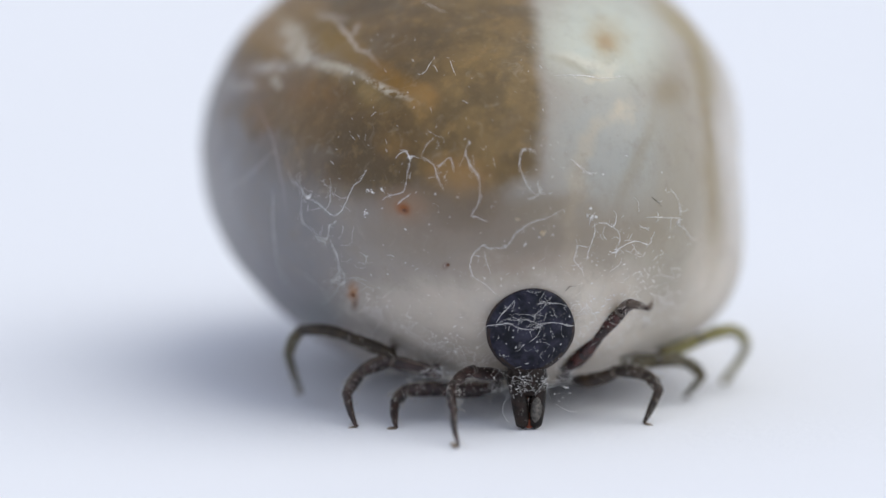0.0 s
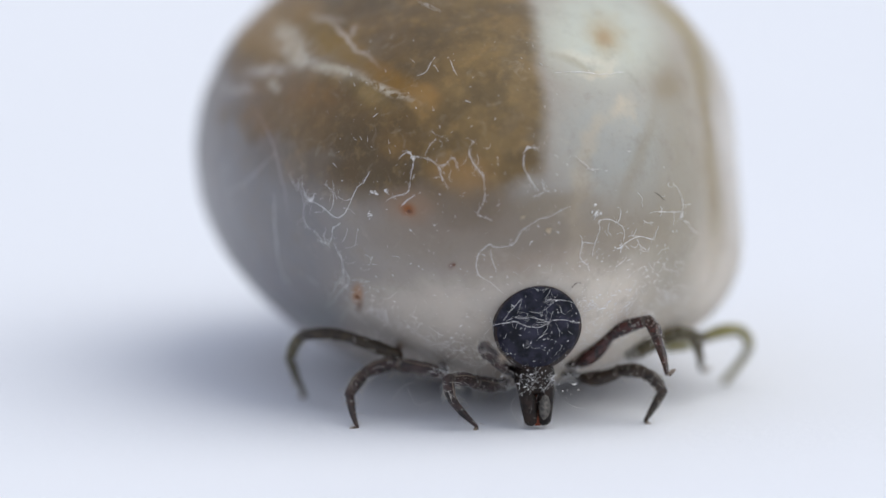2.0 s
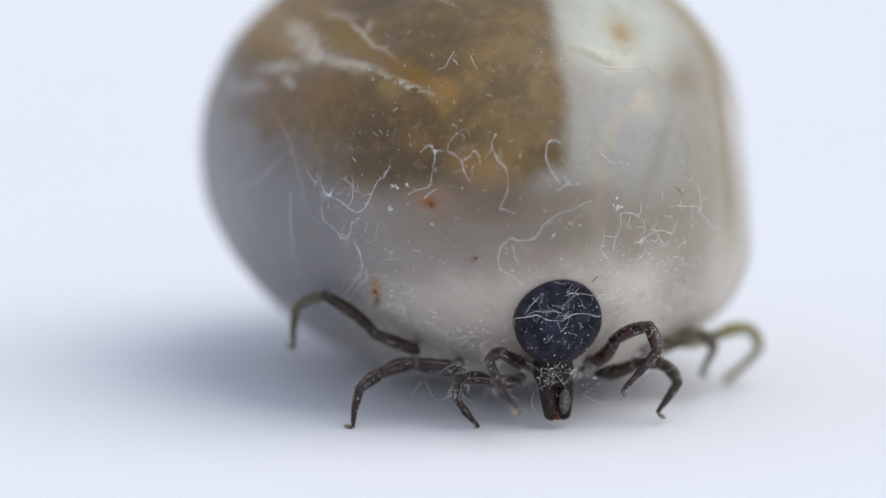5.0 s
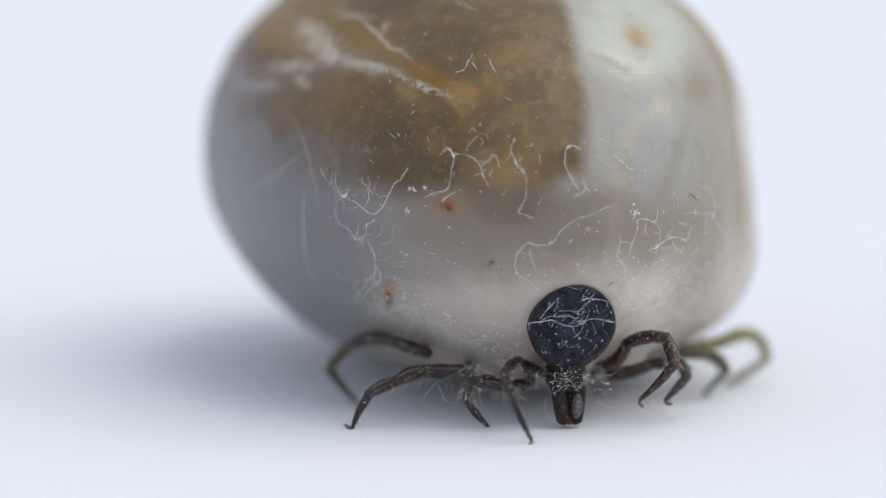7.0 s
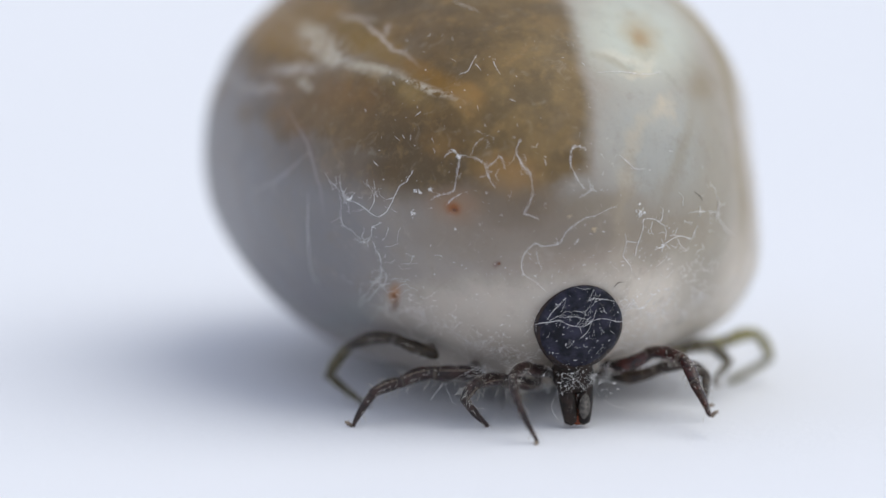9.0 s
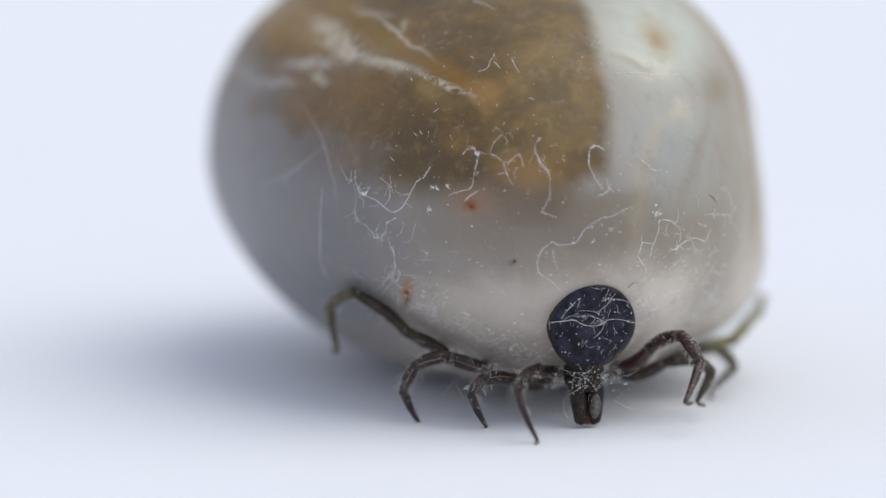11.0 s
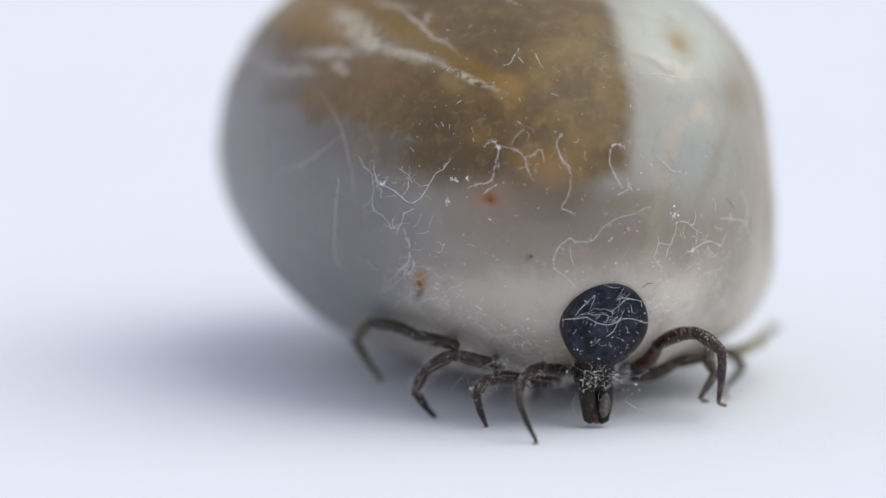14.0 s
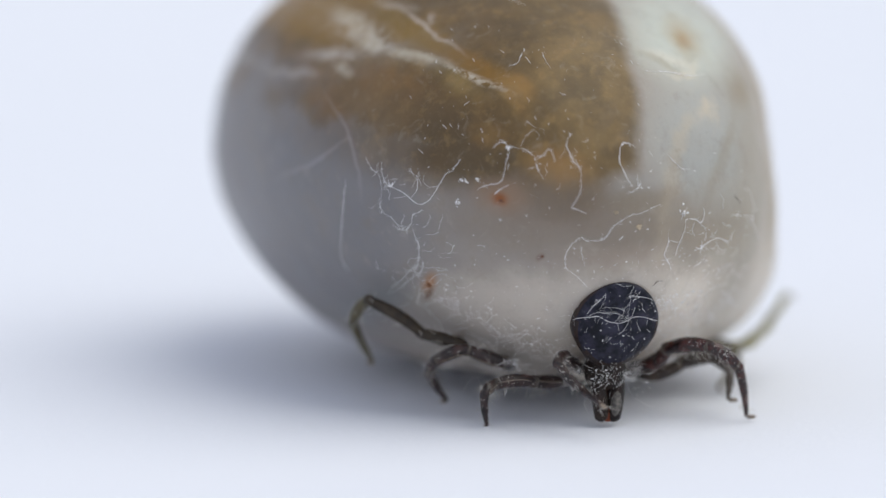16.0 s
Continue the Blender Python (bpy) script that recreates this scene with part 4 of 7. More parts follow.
        for _k in range(4):
            d = (d + Vector((rng.gauss(0, 0.6), rng.gauss(0, 0.3), rng.gauss(0, 0.6)))).normalized()
            pts.append(pts[-1] + d * rng.uniform(0.025, 0.065))
        tube(bm, smooth_line(pts, 3), [0.0012] * (3 * 4 + 1), 4)
    for _ in range(150):
        c = Vector((rng.gauss(0, 0.34), -5.84 - rng.random() * 0.12, 0.78 + rng.gauss(0, 0.12)))
        fleck(c, Vector((0, -1, 0.2)).normalized(), 0.003 + 0.013 * rng.random() ** 3)
    part("lint_tuft", bm, LINT, tick, "grey-white lint caught on the head")["kind"] = "stuff"

    # smaller tufts where the legs leave the body
    for key, n in (("L1", 70), ("L2", 80), ("L3", 80), ("R1", 80), ("R2", 90), ("R3", 60)):
        hip, bm = Vector(HIPS[key][0]), bmesh.new()
        for _ in range(n):
            c = hip + Vector((rng.gauss(0, 0.12), -0.11 - rng.random() * 0.06, rng.gauss(0.02, 0.05)))
            fleck(c, Vector((0, -1, 0.2)).normalized(), 0.003 + 0.015 * rng.random() ** 3)
            if rng.random() < 0.35:
                d = Vector((rng.gauss(0, 1), rng.gauss(0, 0.4), rng.gauss(0, 1))).normalized() * 0.05
                b = Vector((rng.gauss(0, 1), 0, rng.gauss(0, 1))) * 0.02
                tube(bm, smooth_line([c - d, c + b, c + d], 3), [0.0013] * 7, 4)
        part("lint_tuft", bm, LINT, tick, "grey-white lint caught at a leg joint")["kind"] = "stuff"

    for (x, z), s in (((-1.88, -0.12), 0.032), ((-2.52, -1.58), 0.04), ((0.1, -0.42), 0.03), ((-1.26, -0.92), 0.02)):
        bm = bmesh.new()
        c, way = on_bag(x, z, 0.0)
        bmesh.ops.create_icosphere(bm, subdivisions=2, radius=s * MM, matrix=Matrix.Translation(c * MM))
        for v in bm.verts:
            v.co += Vector(noise.noise_vector(v.co * 22000)) * s * 0.9 * MM
        part("crust", bm, RUST if x < 0 else GRAIN, bag, "small rust-brown crust")


build_dust()


def motions():
    walk(tick, [(0, at(0.527, 5.513, -0.044, 0.2, 0.0, 7.6)),
        (0.5, at(0.510, 5.511, -0.052, 0.1, -0.3, 8.0)),
        (1, at(0.510, 5.522, -0.037, 0.3, -0.6, 8.0)),
        (1.5, at(0.513, 5.536, -0.013, 0.4, -1.0, 8.4)),
        (2, at(0.519, 5.525, -0.012, 0.2, -1.2, 9.0)),
        (2.5, at(0.544, 5.507, 0.011, -0.1, -1.3, 9.2)),
        (3, at(0.550, 5.499, 0.019, -0.3, -1.4, 9.6)),
        (3.5, at(0.552, 5.485, 0.030, -0.5, -1.4, 10.2)),
        (4, at(0.578, 5.469, 0.026, -0.8, -1.4, 10.4)),
        (5.25, at(0.605, 5.489, 0.005, -0.3, -0.7, 11.4)),
        (6.5, at(0.632, 5.507, -0.015, 0.1, 0.0, 12.4)),
        (7, at(0.600, 5.502, -0.017, 0.1, 0.2, 13.0)),
        (7.5, at(0.615, 5.506, -0.023, 0.1, 0.0, 13.0)),
        (8, at(0.618, 5.519, -0.013, 0.2, -0.3, 13.4)),
        (8.5, at(0.654, 5.517, -0.020, 0.2, -0.5, 13.6)),
        (9, at(0.649, 5.515, -0.024, 0.1, -0.4, 13.7)),
        (10.25, at(0.649, 5.498, -0.018, 0.2, 0.7, 14.7)),
        (11.5, at(0.649, 5.478, -0.011, 0.2, 1.9, 15.7)),
        (12, at(0.649, 5.443, -0.018, 0.0, 3.2, 16.2)),
        (12.5, at(0.648, 5.453, 0.008, 0.2, 3.4, 16.4)),
        (13, at(0.669, 5.451, -0.001, 0.1, 3.2, 16.2)),
        (13.5, at(0.691, 5.447, 0.004, 0.1, 3.5, 16.2)),
        (14, at(0.681, 5.443, -0.003, 0.1, 3.7, 16.2)),
        (14.5, at(0.673, 5.446, 0.002, 0.1, 3.5, 16.4)),
        (15, at(0.704, 5.444, -0.006, -0.1, 2.8, 17.1)),
        (15.5, at(0.712, 5.451, 0.001, 0.0, 2.7, 17.5)),
        (16, at(0.675, 5.462, 0.030, 0.3, 3.0, 18.1))])
    walk(legs["L1"], [(0, at(-0.218, -5.128, 0.760, 73.9, -34.2, -37.7)),
        (0.5, at(-0.218, -5.128, 0.760, 67.6, -42.4, -39.8)),
        (0.8, at(-0.218, -5.128, 0.760, 56.5, -36.9, -31.9)),
        (1, at(-0.218, -5.128, 0.760, 37.7, -54.4, -27.5)),
        (1.2, at(-0.218, -5.128, 0.760, 48.9, -44.6, -16.3)),
        (1.5, at(-0.218, -5.128, 0.760, 43.4, -47.9, -8.6)),
        (1.8, at(-0.218, -5.128, 0.760, 48.5, -52.9, -1.0)),
        (2, at(-0.218, -5.128, 0.760, 49.4, -53.0, 4.1)),
        (2.2, at(-0.218, -5.128, 0.760, 58.9, -52.1, -0.0)),
        (2.5, at(-0.218, -5.128, 0.760, 70.4, -42.2, -7.8)),
        (2.8, at(-0.218, -5.128, 0.760, 72.8, -41.0, -10.1)),
        (3, at(-0.218, -5.128, 0.760, 72.7, -38.5, -11.9)),
        (3.2, at(-0.218, -5.128, 0.760, 72.1, -39.0, -15.3)),
        (3.5, at(-0.218, -5.128, 0.760, 67.2, -42.1, -16.5)),
        (3.8, at(-0.218, -5.128, 0.760, 60.2, -36.5, -17.3)),
        (4, at(-0.218, -5.128, 0.760, 62.4, -37.1, -24.5)),
        (5.25, at(-0.218, -5.128, 0.760, 58.7, -36.6, -27.2)),
        (6.5, at(-0.218, -5.128, 0.760, 57.4, -37.0, -31.4)),
        (7, at(-0.218, -5.128, 0.760, 66.1, -33.4, -29.1)),
        (7.5, at(-0.218, -5.128, 0.760, 68.0, -32.9, -28.4)),
        (8, at(-0.218, -5.128, 0.760, 68.2, -32.4, -29.3)),
        (8.5, at(-0.218, -5.128, 0.760, 70.3, -32.6, -30.6)),
        (9, at(-0.218, -5.128, 0.760, 71.4, -31.6, -30.6)),
        (10.25, at(-0.218, -5.128, 0.760, 73.3, -30.4, -33.0)),
        (11.5, at(-0.218, -5.128, 0.760, 76.9, -28.9, -36.3)),
        (12, at(-0.218, -5.128, 0.760, 78.1, -28.0, -41.0)),
        (12.5, at(-0.218, -5.128, 0.760, 78.6, -28.9, -42.7)),
        (13, at(-0.218, -5.128, 0.760, 78.3, -28.9, -42.6)),
        (13.5, at(-0.218, -5.128, 0.760, 79.0, -29.0, -43.3)),
        (14, at(-0.218, -5.128, 0.760, 78.7, -29.3, -43.1)),
        (14.5, at(-0.218, -5.128, 0.760, 77.5, -30.6, -43.3)),
        (15, at(-0.218, -5.128, 0.760, 57.8, -42.6, -41.1)),
        (15.5, at(-0.218, -5.128, 0.760, 70.8, -33.5, -25.6)),
        (16, at(-0.218, -5.128, 0.760, 67.8, -14.1, -32.4))])
    walk(joints["L1"]["tibia"], [(0, at(0.000, 0.000, 0.929, 28.5, -7.6, -1.3)),
        (0.5, at(-0.000, 0.000, 0.929, 35.7, -8.9, -2.2)),
        (0.8, at(0.000, 0.000, 0.929, 24.4, -1.1, 2.2)),
        (1, at(0.000, -0.000, 0.929, 57.2, 5.7, 4.4)),
        (1.2, at(-0.000, -0.000, 0.929, 9.8, -1.8, 0.2)),
        (1.5, at(0.000, -0.000, 0.929, 17.0, 5.5, 1.4)),
        (1.8, at(0.000, -0.000, 0.929, -4.2, 10.0, -0.4)),
        (2, at(0.000, 0.000, 0.929, 0.0, 3.5, 0.0)),
        (2.2, at(-0.000, 0.000, 0.929, 8.4, 0.4, -0.7)),
        (2.5, at(-0.000, 0.000, 0.929, 19.5, 2.4, -1.0)),
        (2.8, at(0.000, -0.000, 0.929, 22.8, 0.9, -0.4)),
        (3, at(-0.000, 0.000, 0.929, 20.3, 0.6, 0.2)),
        (3.2, at(0.000, -0.000, 0.929, 21.3, 1.0, -0.6)),
        (3.5, at(0.000, -0.000, 0.929, 21.9, 4.4, 1.3)),
        (3.8, at(0.000, -0.000, 0.929, 15.5, -5.9, 0.4)),
        (4, at(0.000, 0.000, 0.929, 30.2, -2.0, 2.2)),
        (5.25, at(0.000, 0.000, 0.929, 28.8, -5.3, 2.8)),
        (6.5, at(0.000, -0.000, 0.929, 28.4, -8.8, 2.2)),
        (7, at(0.000, -0.000, 0.929, 29.5, -6.9, -3.9)),
        (7.5, at(-0.000, -0.000, 0.929, 27.2, -9.3, -4.3)),
        (8, at(0.000, 0.000, 0.929, 29.6, -3.8, -3.4)),
        (8.5, at(-0.000, 0.000, 0.929, 25.3, -5.7, -3.8)),
        (9, at(0.000, 0.000, 0.929, 21.3, -4.5, -2.9)),
        (10.25, at(0.000, 0.000, 0.929, 19.8, -7.6, -3.5)),
        (11.5, at(0.000, -0.000, 0.929, 19.3, -11.0, -4.4)),
        (12, at(0.000, 0.000, 0.929, 21.6, -4.9, -2.9)),
        (12.5, at(-0.000, 0.000, 0.929, 20.1, -3.6, -2.4)),
        (13, at(-0.000, 0.000, 0.929, 20.3, -3.6, -2.4)),
        (13.5, at(-0.000, -0.000, 0.929, 19.9, -3.7, -2.4)),
        (14, at(-0.000, -0.000, 0.929, 20.1, -3.9, -2.3)),
        (14.5, at(-0.000, 0.000, 0.929, 22.8, -4.5, -2.3)),
        (15, at(0.000, -0.000, 0.929, 45.0, 1.2, 3.3)),
        (15.5, at(0.000, -0.000, 0.929, 26.8, -4.6, 5.5)),
        (16, at(-0.000, 0.000, 0.929, 25.8, -2.9, 10.3))])
    walk(joints["L1"]["metatarsus"], [(0, at(-0.077, -0.286, 1.455, 61.6, -1.3, 7.3)),
        (0.5, at(-0.089, -0.349, 1.413, 66.3, -0.7, 12.2)),
        (0.8, at(-0.001, -0.250, 1.479, 77.4, -5.9, -0.2)),
        (1, at(0.072, -0.503, 1.254, 96.2, 3.3, -4.1)),
        (1.2, at(-0.018, -0.103, 1.523, 68.6, -2.2, 1.2)),
        (1.5, at(0.059, -0.175, 1.504, 54.6, -0.8, -2.4)),
        (1.8, at(0.104, 0.043, 1.522, 43.4, 0.9, -3.8)),
        (2, at(0.037, 0.000, 1.531, 27.7, 9.3, 0.2)),
        (2.2, at(0.003, -0.088, 1.526, 50.9, 3.9, -1.2)),
        (2.5, at(0.020, -0.202, 1.497, 43.4, 1.8, -3.2)),
        (2.8, at(0.007, -0.234, 1.485, 88.1, 1.8, -1.2)),
        (3, at(0.007, -0.209, 1.495, 96.3, 0.2, -1.6)),
        (3.2, at(0.008, -0.219, 1.491, 92.7, 2.6, -0.9)),
        (3.5, at(0.048, -0.224, 1.488, 95.8, 2.1, -7.5)),
        (3.8, at(-0.059, -0.161, 1.508, 72.1, -6.3, 2.9)),
        (4, at(-0.006, -0.304, 1.450, 81.0, -6.0, -1.6)),
        (5.25, at(-0.035, -0.293, 1.456, 88.0, -10.2, 4.3)),
        (6.5, at(-0.070, -0.290, 1.454, 94.8, -13.6, 8.0)),
        (7, at(-0.083, -0.292, 1.451, 68.1, 2.2, 5.3)),
        (7.5, at(-0.107, -0.268, 1.459, 66.8, 1.7, 5.8)),
        (8, at(-0.052, -0.295, 1.453, 58.1, 4.1, 3.1)),
        (8.5, at(-0.071, -0.254, 1.472, 54.1, 5.0, 3.5)),
        (9, at(-0.056, -0.217, 1.489, 54.5, 5.0, 2.8)),
        (10.25, at(-0.087, -0.199, 1.492, 47.1, 5.1, 3.1)),
        (11.5, at(-0.123, -0.191, 1.488, 39.1, 5.6, 3.3)),
        (12, at(-0.059, -0.219, 1.488, 41.8, 4.3, 1.7)),
        (12.5, at(-0.044, -0.205, 1.495, 43.5, 5.1, 1.8)),
        (13, at(-0.044, -0.208, 1.494, 43.9, 5.0, 1.9)),
        (13.5, at(-0.045, -0.204, 1.495, 43.2, 4.9, 1.8)),
        (14, at(-0.047, -0.206, 1.494, 43.4, 4.4, 1.9)),
        (14.5, at(-0.053, -0.232, 1.484, 45.5, 3.0, 2.2)),
        (15, at(0.034, -0.426, 1.355, 87.4, -2.0, -0.2)),
        (15.5, at(-0.017, -0.275, 1.466, 112.1, -16.4, 3.0)),
        (16, at(0.019, -0.263, 1.472, 132.6, -32.1, 10.4))])
    walk(joints["L1"]["tarsus"], [(0, at(-0.018, -0.787, 1.728, 66.3, -3.5, 4.0)),
        (0.5, at(0.019, -0.863, 1.644, 71.1, -3.6, 7.0)),
        (0.8, at(-0.016, -0.810, 1.603, 85.2, -5.4, 5.1)),
        (1, at(0.027, -1.072, 1.192, 95.1, 2.6, 3.1)),
        (1.2, at(-0.014, -0.637, 1.733, 80.8, -2.6, 0.6)),
        (1.5, at(0.035, -0.642, 1.836, 60.0, 1.1, 0.4)),
        (1.8, at(0.085, -0.351, 1.939, 49.2, 2.9, -2.4)),
        (2, at(0.119, -0.266, 2.033, 54.1, 3.8, -7.2)),
        (2.2, at(0.017, -0.534, 1.887, 50.6, 1.9, -3.6)),
        (2.5, at(0.011, -0.597, 1.914, 49.7, 0.0, -6.2)),
        (2.8, at(-0.005, -0.807, 1.504, 91.9, 1.9, -1.1)),
        (3, at(-0.008, -0.779, 1.432, 93.3, 0.0, 0.4)),
        (3.2, at(-0.002, -0.792, 1.464, 95.6, 2.9, -3.2)),
        (3.5, at(-0.029, -0.789, 1.430, 69.1, 1.1, -0.4)),
        (3.8, at(-0.050, -0.707, 1.683, 73.3, -5.1, 7.3)),
        (4, at(-0.032, -0.870, 1.540, 58.4, -1.6, 6.8)),
        (5.25, at(0.005, -0.865, 1.475, 75.7, -6.9, 14.4)),
        (6.5, at(0.021, -0.854, 1.407, 93.1, -14.3, 16.9)),
        (7, at(-0.026, -0.822, 1.664, 117.8, 5.2, -9.6)),
        (7.5, at(-0.048, -0.792, 1.685, 122.5, 2.6, -5.3)),
        (8, at(-0.004, -0.780, 1.756, 118.7, 5.6, -6.3)),
        (8.5, at(-0.013, -0.716, 1.807, 116.1, 5.8, -6.7)),
        (9, at(-0.004, -0.682, 1.821, 113.1, 5.8, -6.7)),
        (10.25, at(-0.030, -0.617, 1.881, 114.1, 5.3, -6.6)),
        (11.5, at(-0.059, -0.550, 1.931, 113.3, 4.7, -7.1)),
        (12, at(-0.016, -0.601, 1.915, 116.5, 4.9, -5.1)),
        (12.5, at(0.005, -0.599, 1.909, 115.3, 5.8, -5.6)),
        (13, at(0.005, -0.604, 1.906, 115.5, 5.8, -5.8)),
        (13.5, at(0.003, -0.595, 1.912, 113.7, 5.4, -5.5)),
        (14, at(-0.002, -0.599, 1.910, 111.3, 4.3, -5.0)),
        (14.5, at(-0.017, -0.640, 1.885, 102.5, 1.6, -3.0)),
        (15, at(0.031, -0.999, 1.382, 88.2, -1.8, 8.2)),
        (15.5, at(0.072, -0.803, 1.259, 91.6, -16.9, 21.9)),
        (16, at(0.298, -0.642, 1.143, 60.8, -2.3, 44.5))])
    walk(legs["L2"], [(0, at(-0.349, -4.851, 0.523, 90.0, -51.7, -89.1)),
        (0.5, at(-0.349, -4.851, 0.523, 86.9, -52.5, -87.0)),
        (1, at(-0.349, -4.851, 0.523, 88.3, -53.4, -87.0)),
        (1.2, at(-0.349, -4.851, 0.523, 79.9, -50.5, -80.4)),
        (1.5, at(-0.349, -4.851, 0.523, 70.0, -37.3, -59.6)),
        (1.8, at(-0.349, -4.851, 0.523, 68.9, -42.4, -45.2)),
        (2, at(-0.349, -4.851, 0.523, 74.6, -13.4, -43.1)),
        (2.2, at(-0.349, -4.851, 0.523, 73.0, -3.4, -41.1)),
        (2.5, at(-0.349, -4.851, 0.523, 73.9, 1.0, -43.7)),
        (2.8, at(-0.349, -4.851, 0.523, 75.3, -7.1, -43.6)),
        (3, at(-0.349, -4.851, 0.523, 74.6, -9.3, -44.0)),
        (3.2, at(-0.349, -4.851, 0.523, 78.1, 7.5, -50.2)),
        (3.5, at(-0.349, -4.851, 0.523, 79.8, 13.9, -53.5)),
        (4, at(-0.349, -4.851, 0.523, 81.7, 10.8, -55.7)),
        (5.25, at(-0.349, -4.851, 0.523, 79.2, 12.2, -54.1)),
        (6.5, at(-0.349, -4.851, 0.523, 77.6, 13.9, -52.4)),
        (7, at(-0.349, -4.851, 0.523, 80.6, 11.0, -58.1)),
        (7.5, at(-0.349, -4.851, 0.523, 79.7, 12.1, -58.5)),
        (8, at(-0.349, -4.851, 0.523, 75.7, 17.7, -62.2)),
        (8.5, at(-0.349, -4.851, 0.523, 75.0, 15.6, -66.6)),
        (9, at(-0.349, -4.851, 0.523, 75.0, 13.8, -66.8)),
        (10.25, at(-0.349, -4.851, 0.523, 76.1, 5.4, -65.9)),
        (11.5, at(-0.349, -4.851, 0.523, 78.4, -4.2, -65.2)),
        (12, at(-0.349, -4.851, 0.523, 80.2, -7.7, -65.9)),
        (12.5, at(-0.349, -4.851, 0.523, 81.2, -8.1, -67.5)),
        (13, at(-0.349, -4.851, 0.523, 80.9, -8.2, -67.7)),
        (13.5, at(-0.349, -4.851, 0.523, 81.9, -9.9, -69.2)),
        (14, at(-0.349, -4.851, 0.523, 81.6, -9.8, -69.0)),
        (14.5, at(-0.349, -4.851, 0.523, 81.7, -10.1, -69.3)),
        (15, at(-0.349, -4.851, 0.523, 81.6, -12.1, -66.8)),
        (15.5, at(-0.349, -4.851, 0.523, 83.9, -8.2, -62.6)),
        (16, at(-0.349, -4.851, 0.523, 84.3, -2.0, -62.4))])
    walk(joints["L2"]["tibia"], [(0, at(0.000, 0.000, 0.784, -4.0, -2.1, -0.9)),
        (0.5, at(-0.000, 0.000, 0.784, -0.9, -4.6, -0.1)),
        (1, at(0.000, -0.000, 0.784, -2.6, -1.0, -0.5)),
        (1.2, at(-0.000, -0.000, 0.784, 11.0, 2.6, 1.9)),
        (1.5, at(0.000, 0.000, 0.784, 16.9, 9.7, -0.5)),
        (1.8, at(-0.000, 0.000, 0.784, 17.4, -2.7, -2.7)),
        (2, at(0.000, 0.000, 0.784, 3.8, -0.7, 0.3)),
        (2.2, at(-0.000, 0.000, 0.784, 12.1, -8.2, 0.8)),
        (2.5, at(0.000, 0.000, 0.784, 10.9, -5.2, 1.2)),
        (2.8, at(-0.000, 0.000, 0.784, 9.3, -5.4, 0.8)),
        (3, at(-0.000, 0.000, 0.784, 11.0, -5.3, 0.3)),
        (3.2, at(-0.000, 0.000, 0.784, 9.1, -0.2, 1.9)),
        (3.5, at(0.000, -0.000, 0.784, 3.7, 0.6, 0.7)),
        (4, at(-0.000, -0.000, 0.784, 1.4, 1.7, 0.2)),
        (5.25, at(-0.000, 0.000, 0.784, 0.9, -2.4, 0.1)),
        (6.5, at(-0.000, 0.000, 0.784, 0.9, -6.5, 0.1)),
        (7, at(-0.000, 0.000, 0.784, -2.9, 4.8, -0.5)),
        (7.5, at(-0.000, 0.000, 0.784, -2.3, 4.9, -0.4)),
        (8, at(0.000, -0.000, 0.784, 5.2, 9.3, 1.2)),
        (8.5, at(-0.000, -0.000, 0.784, 8.0, 14.8, 2.1)),
        (9, at(0.000, 0.000, 0.784, 8.9, 14.8, 2.2)),
        (10.25, at(0.000, -0.000, 0.784, 8.4, 9.1, 0.9)),
        (11.5, at(-0.000, 0.000, 0.784, 7.0, 3.8, -0.4)),
        (12, at(-0.000, 0.000, 0.784, 8.1, 0.9, -1.3)),
        (12.5, at(-0.000, -0.000, 0.784, 8.7, 3.0, -1.2)),
        (13, at(-0.000, 0.000, 0.784, 8.9, 3.2, -1.3)),
        (13.5, at(0.000, 0.000, 0.784, 8.5, 3.9, -1.3)),
        (14, at(-0.000, -0.000, 0.784, 8.8, 3.7, -1.4)),
        (14.5, at(0.000, 0.000, 0.784, 8.6, 3.6, -1.4)),
        (15, at(-0.000, -0.000, 0.784, 9.6, -4.9, -3.0)),
        (15.5, at(0.000, 0.000, 0.784, 5.9, -18.4, -2.8)),
        (16, at(-0.000, 0.000, 0.784, 9.2, -21.5, -4.3))])
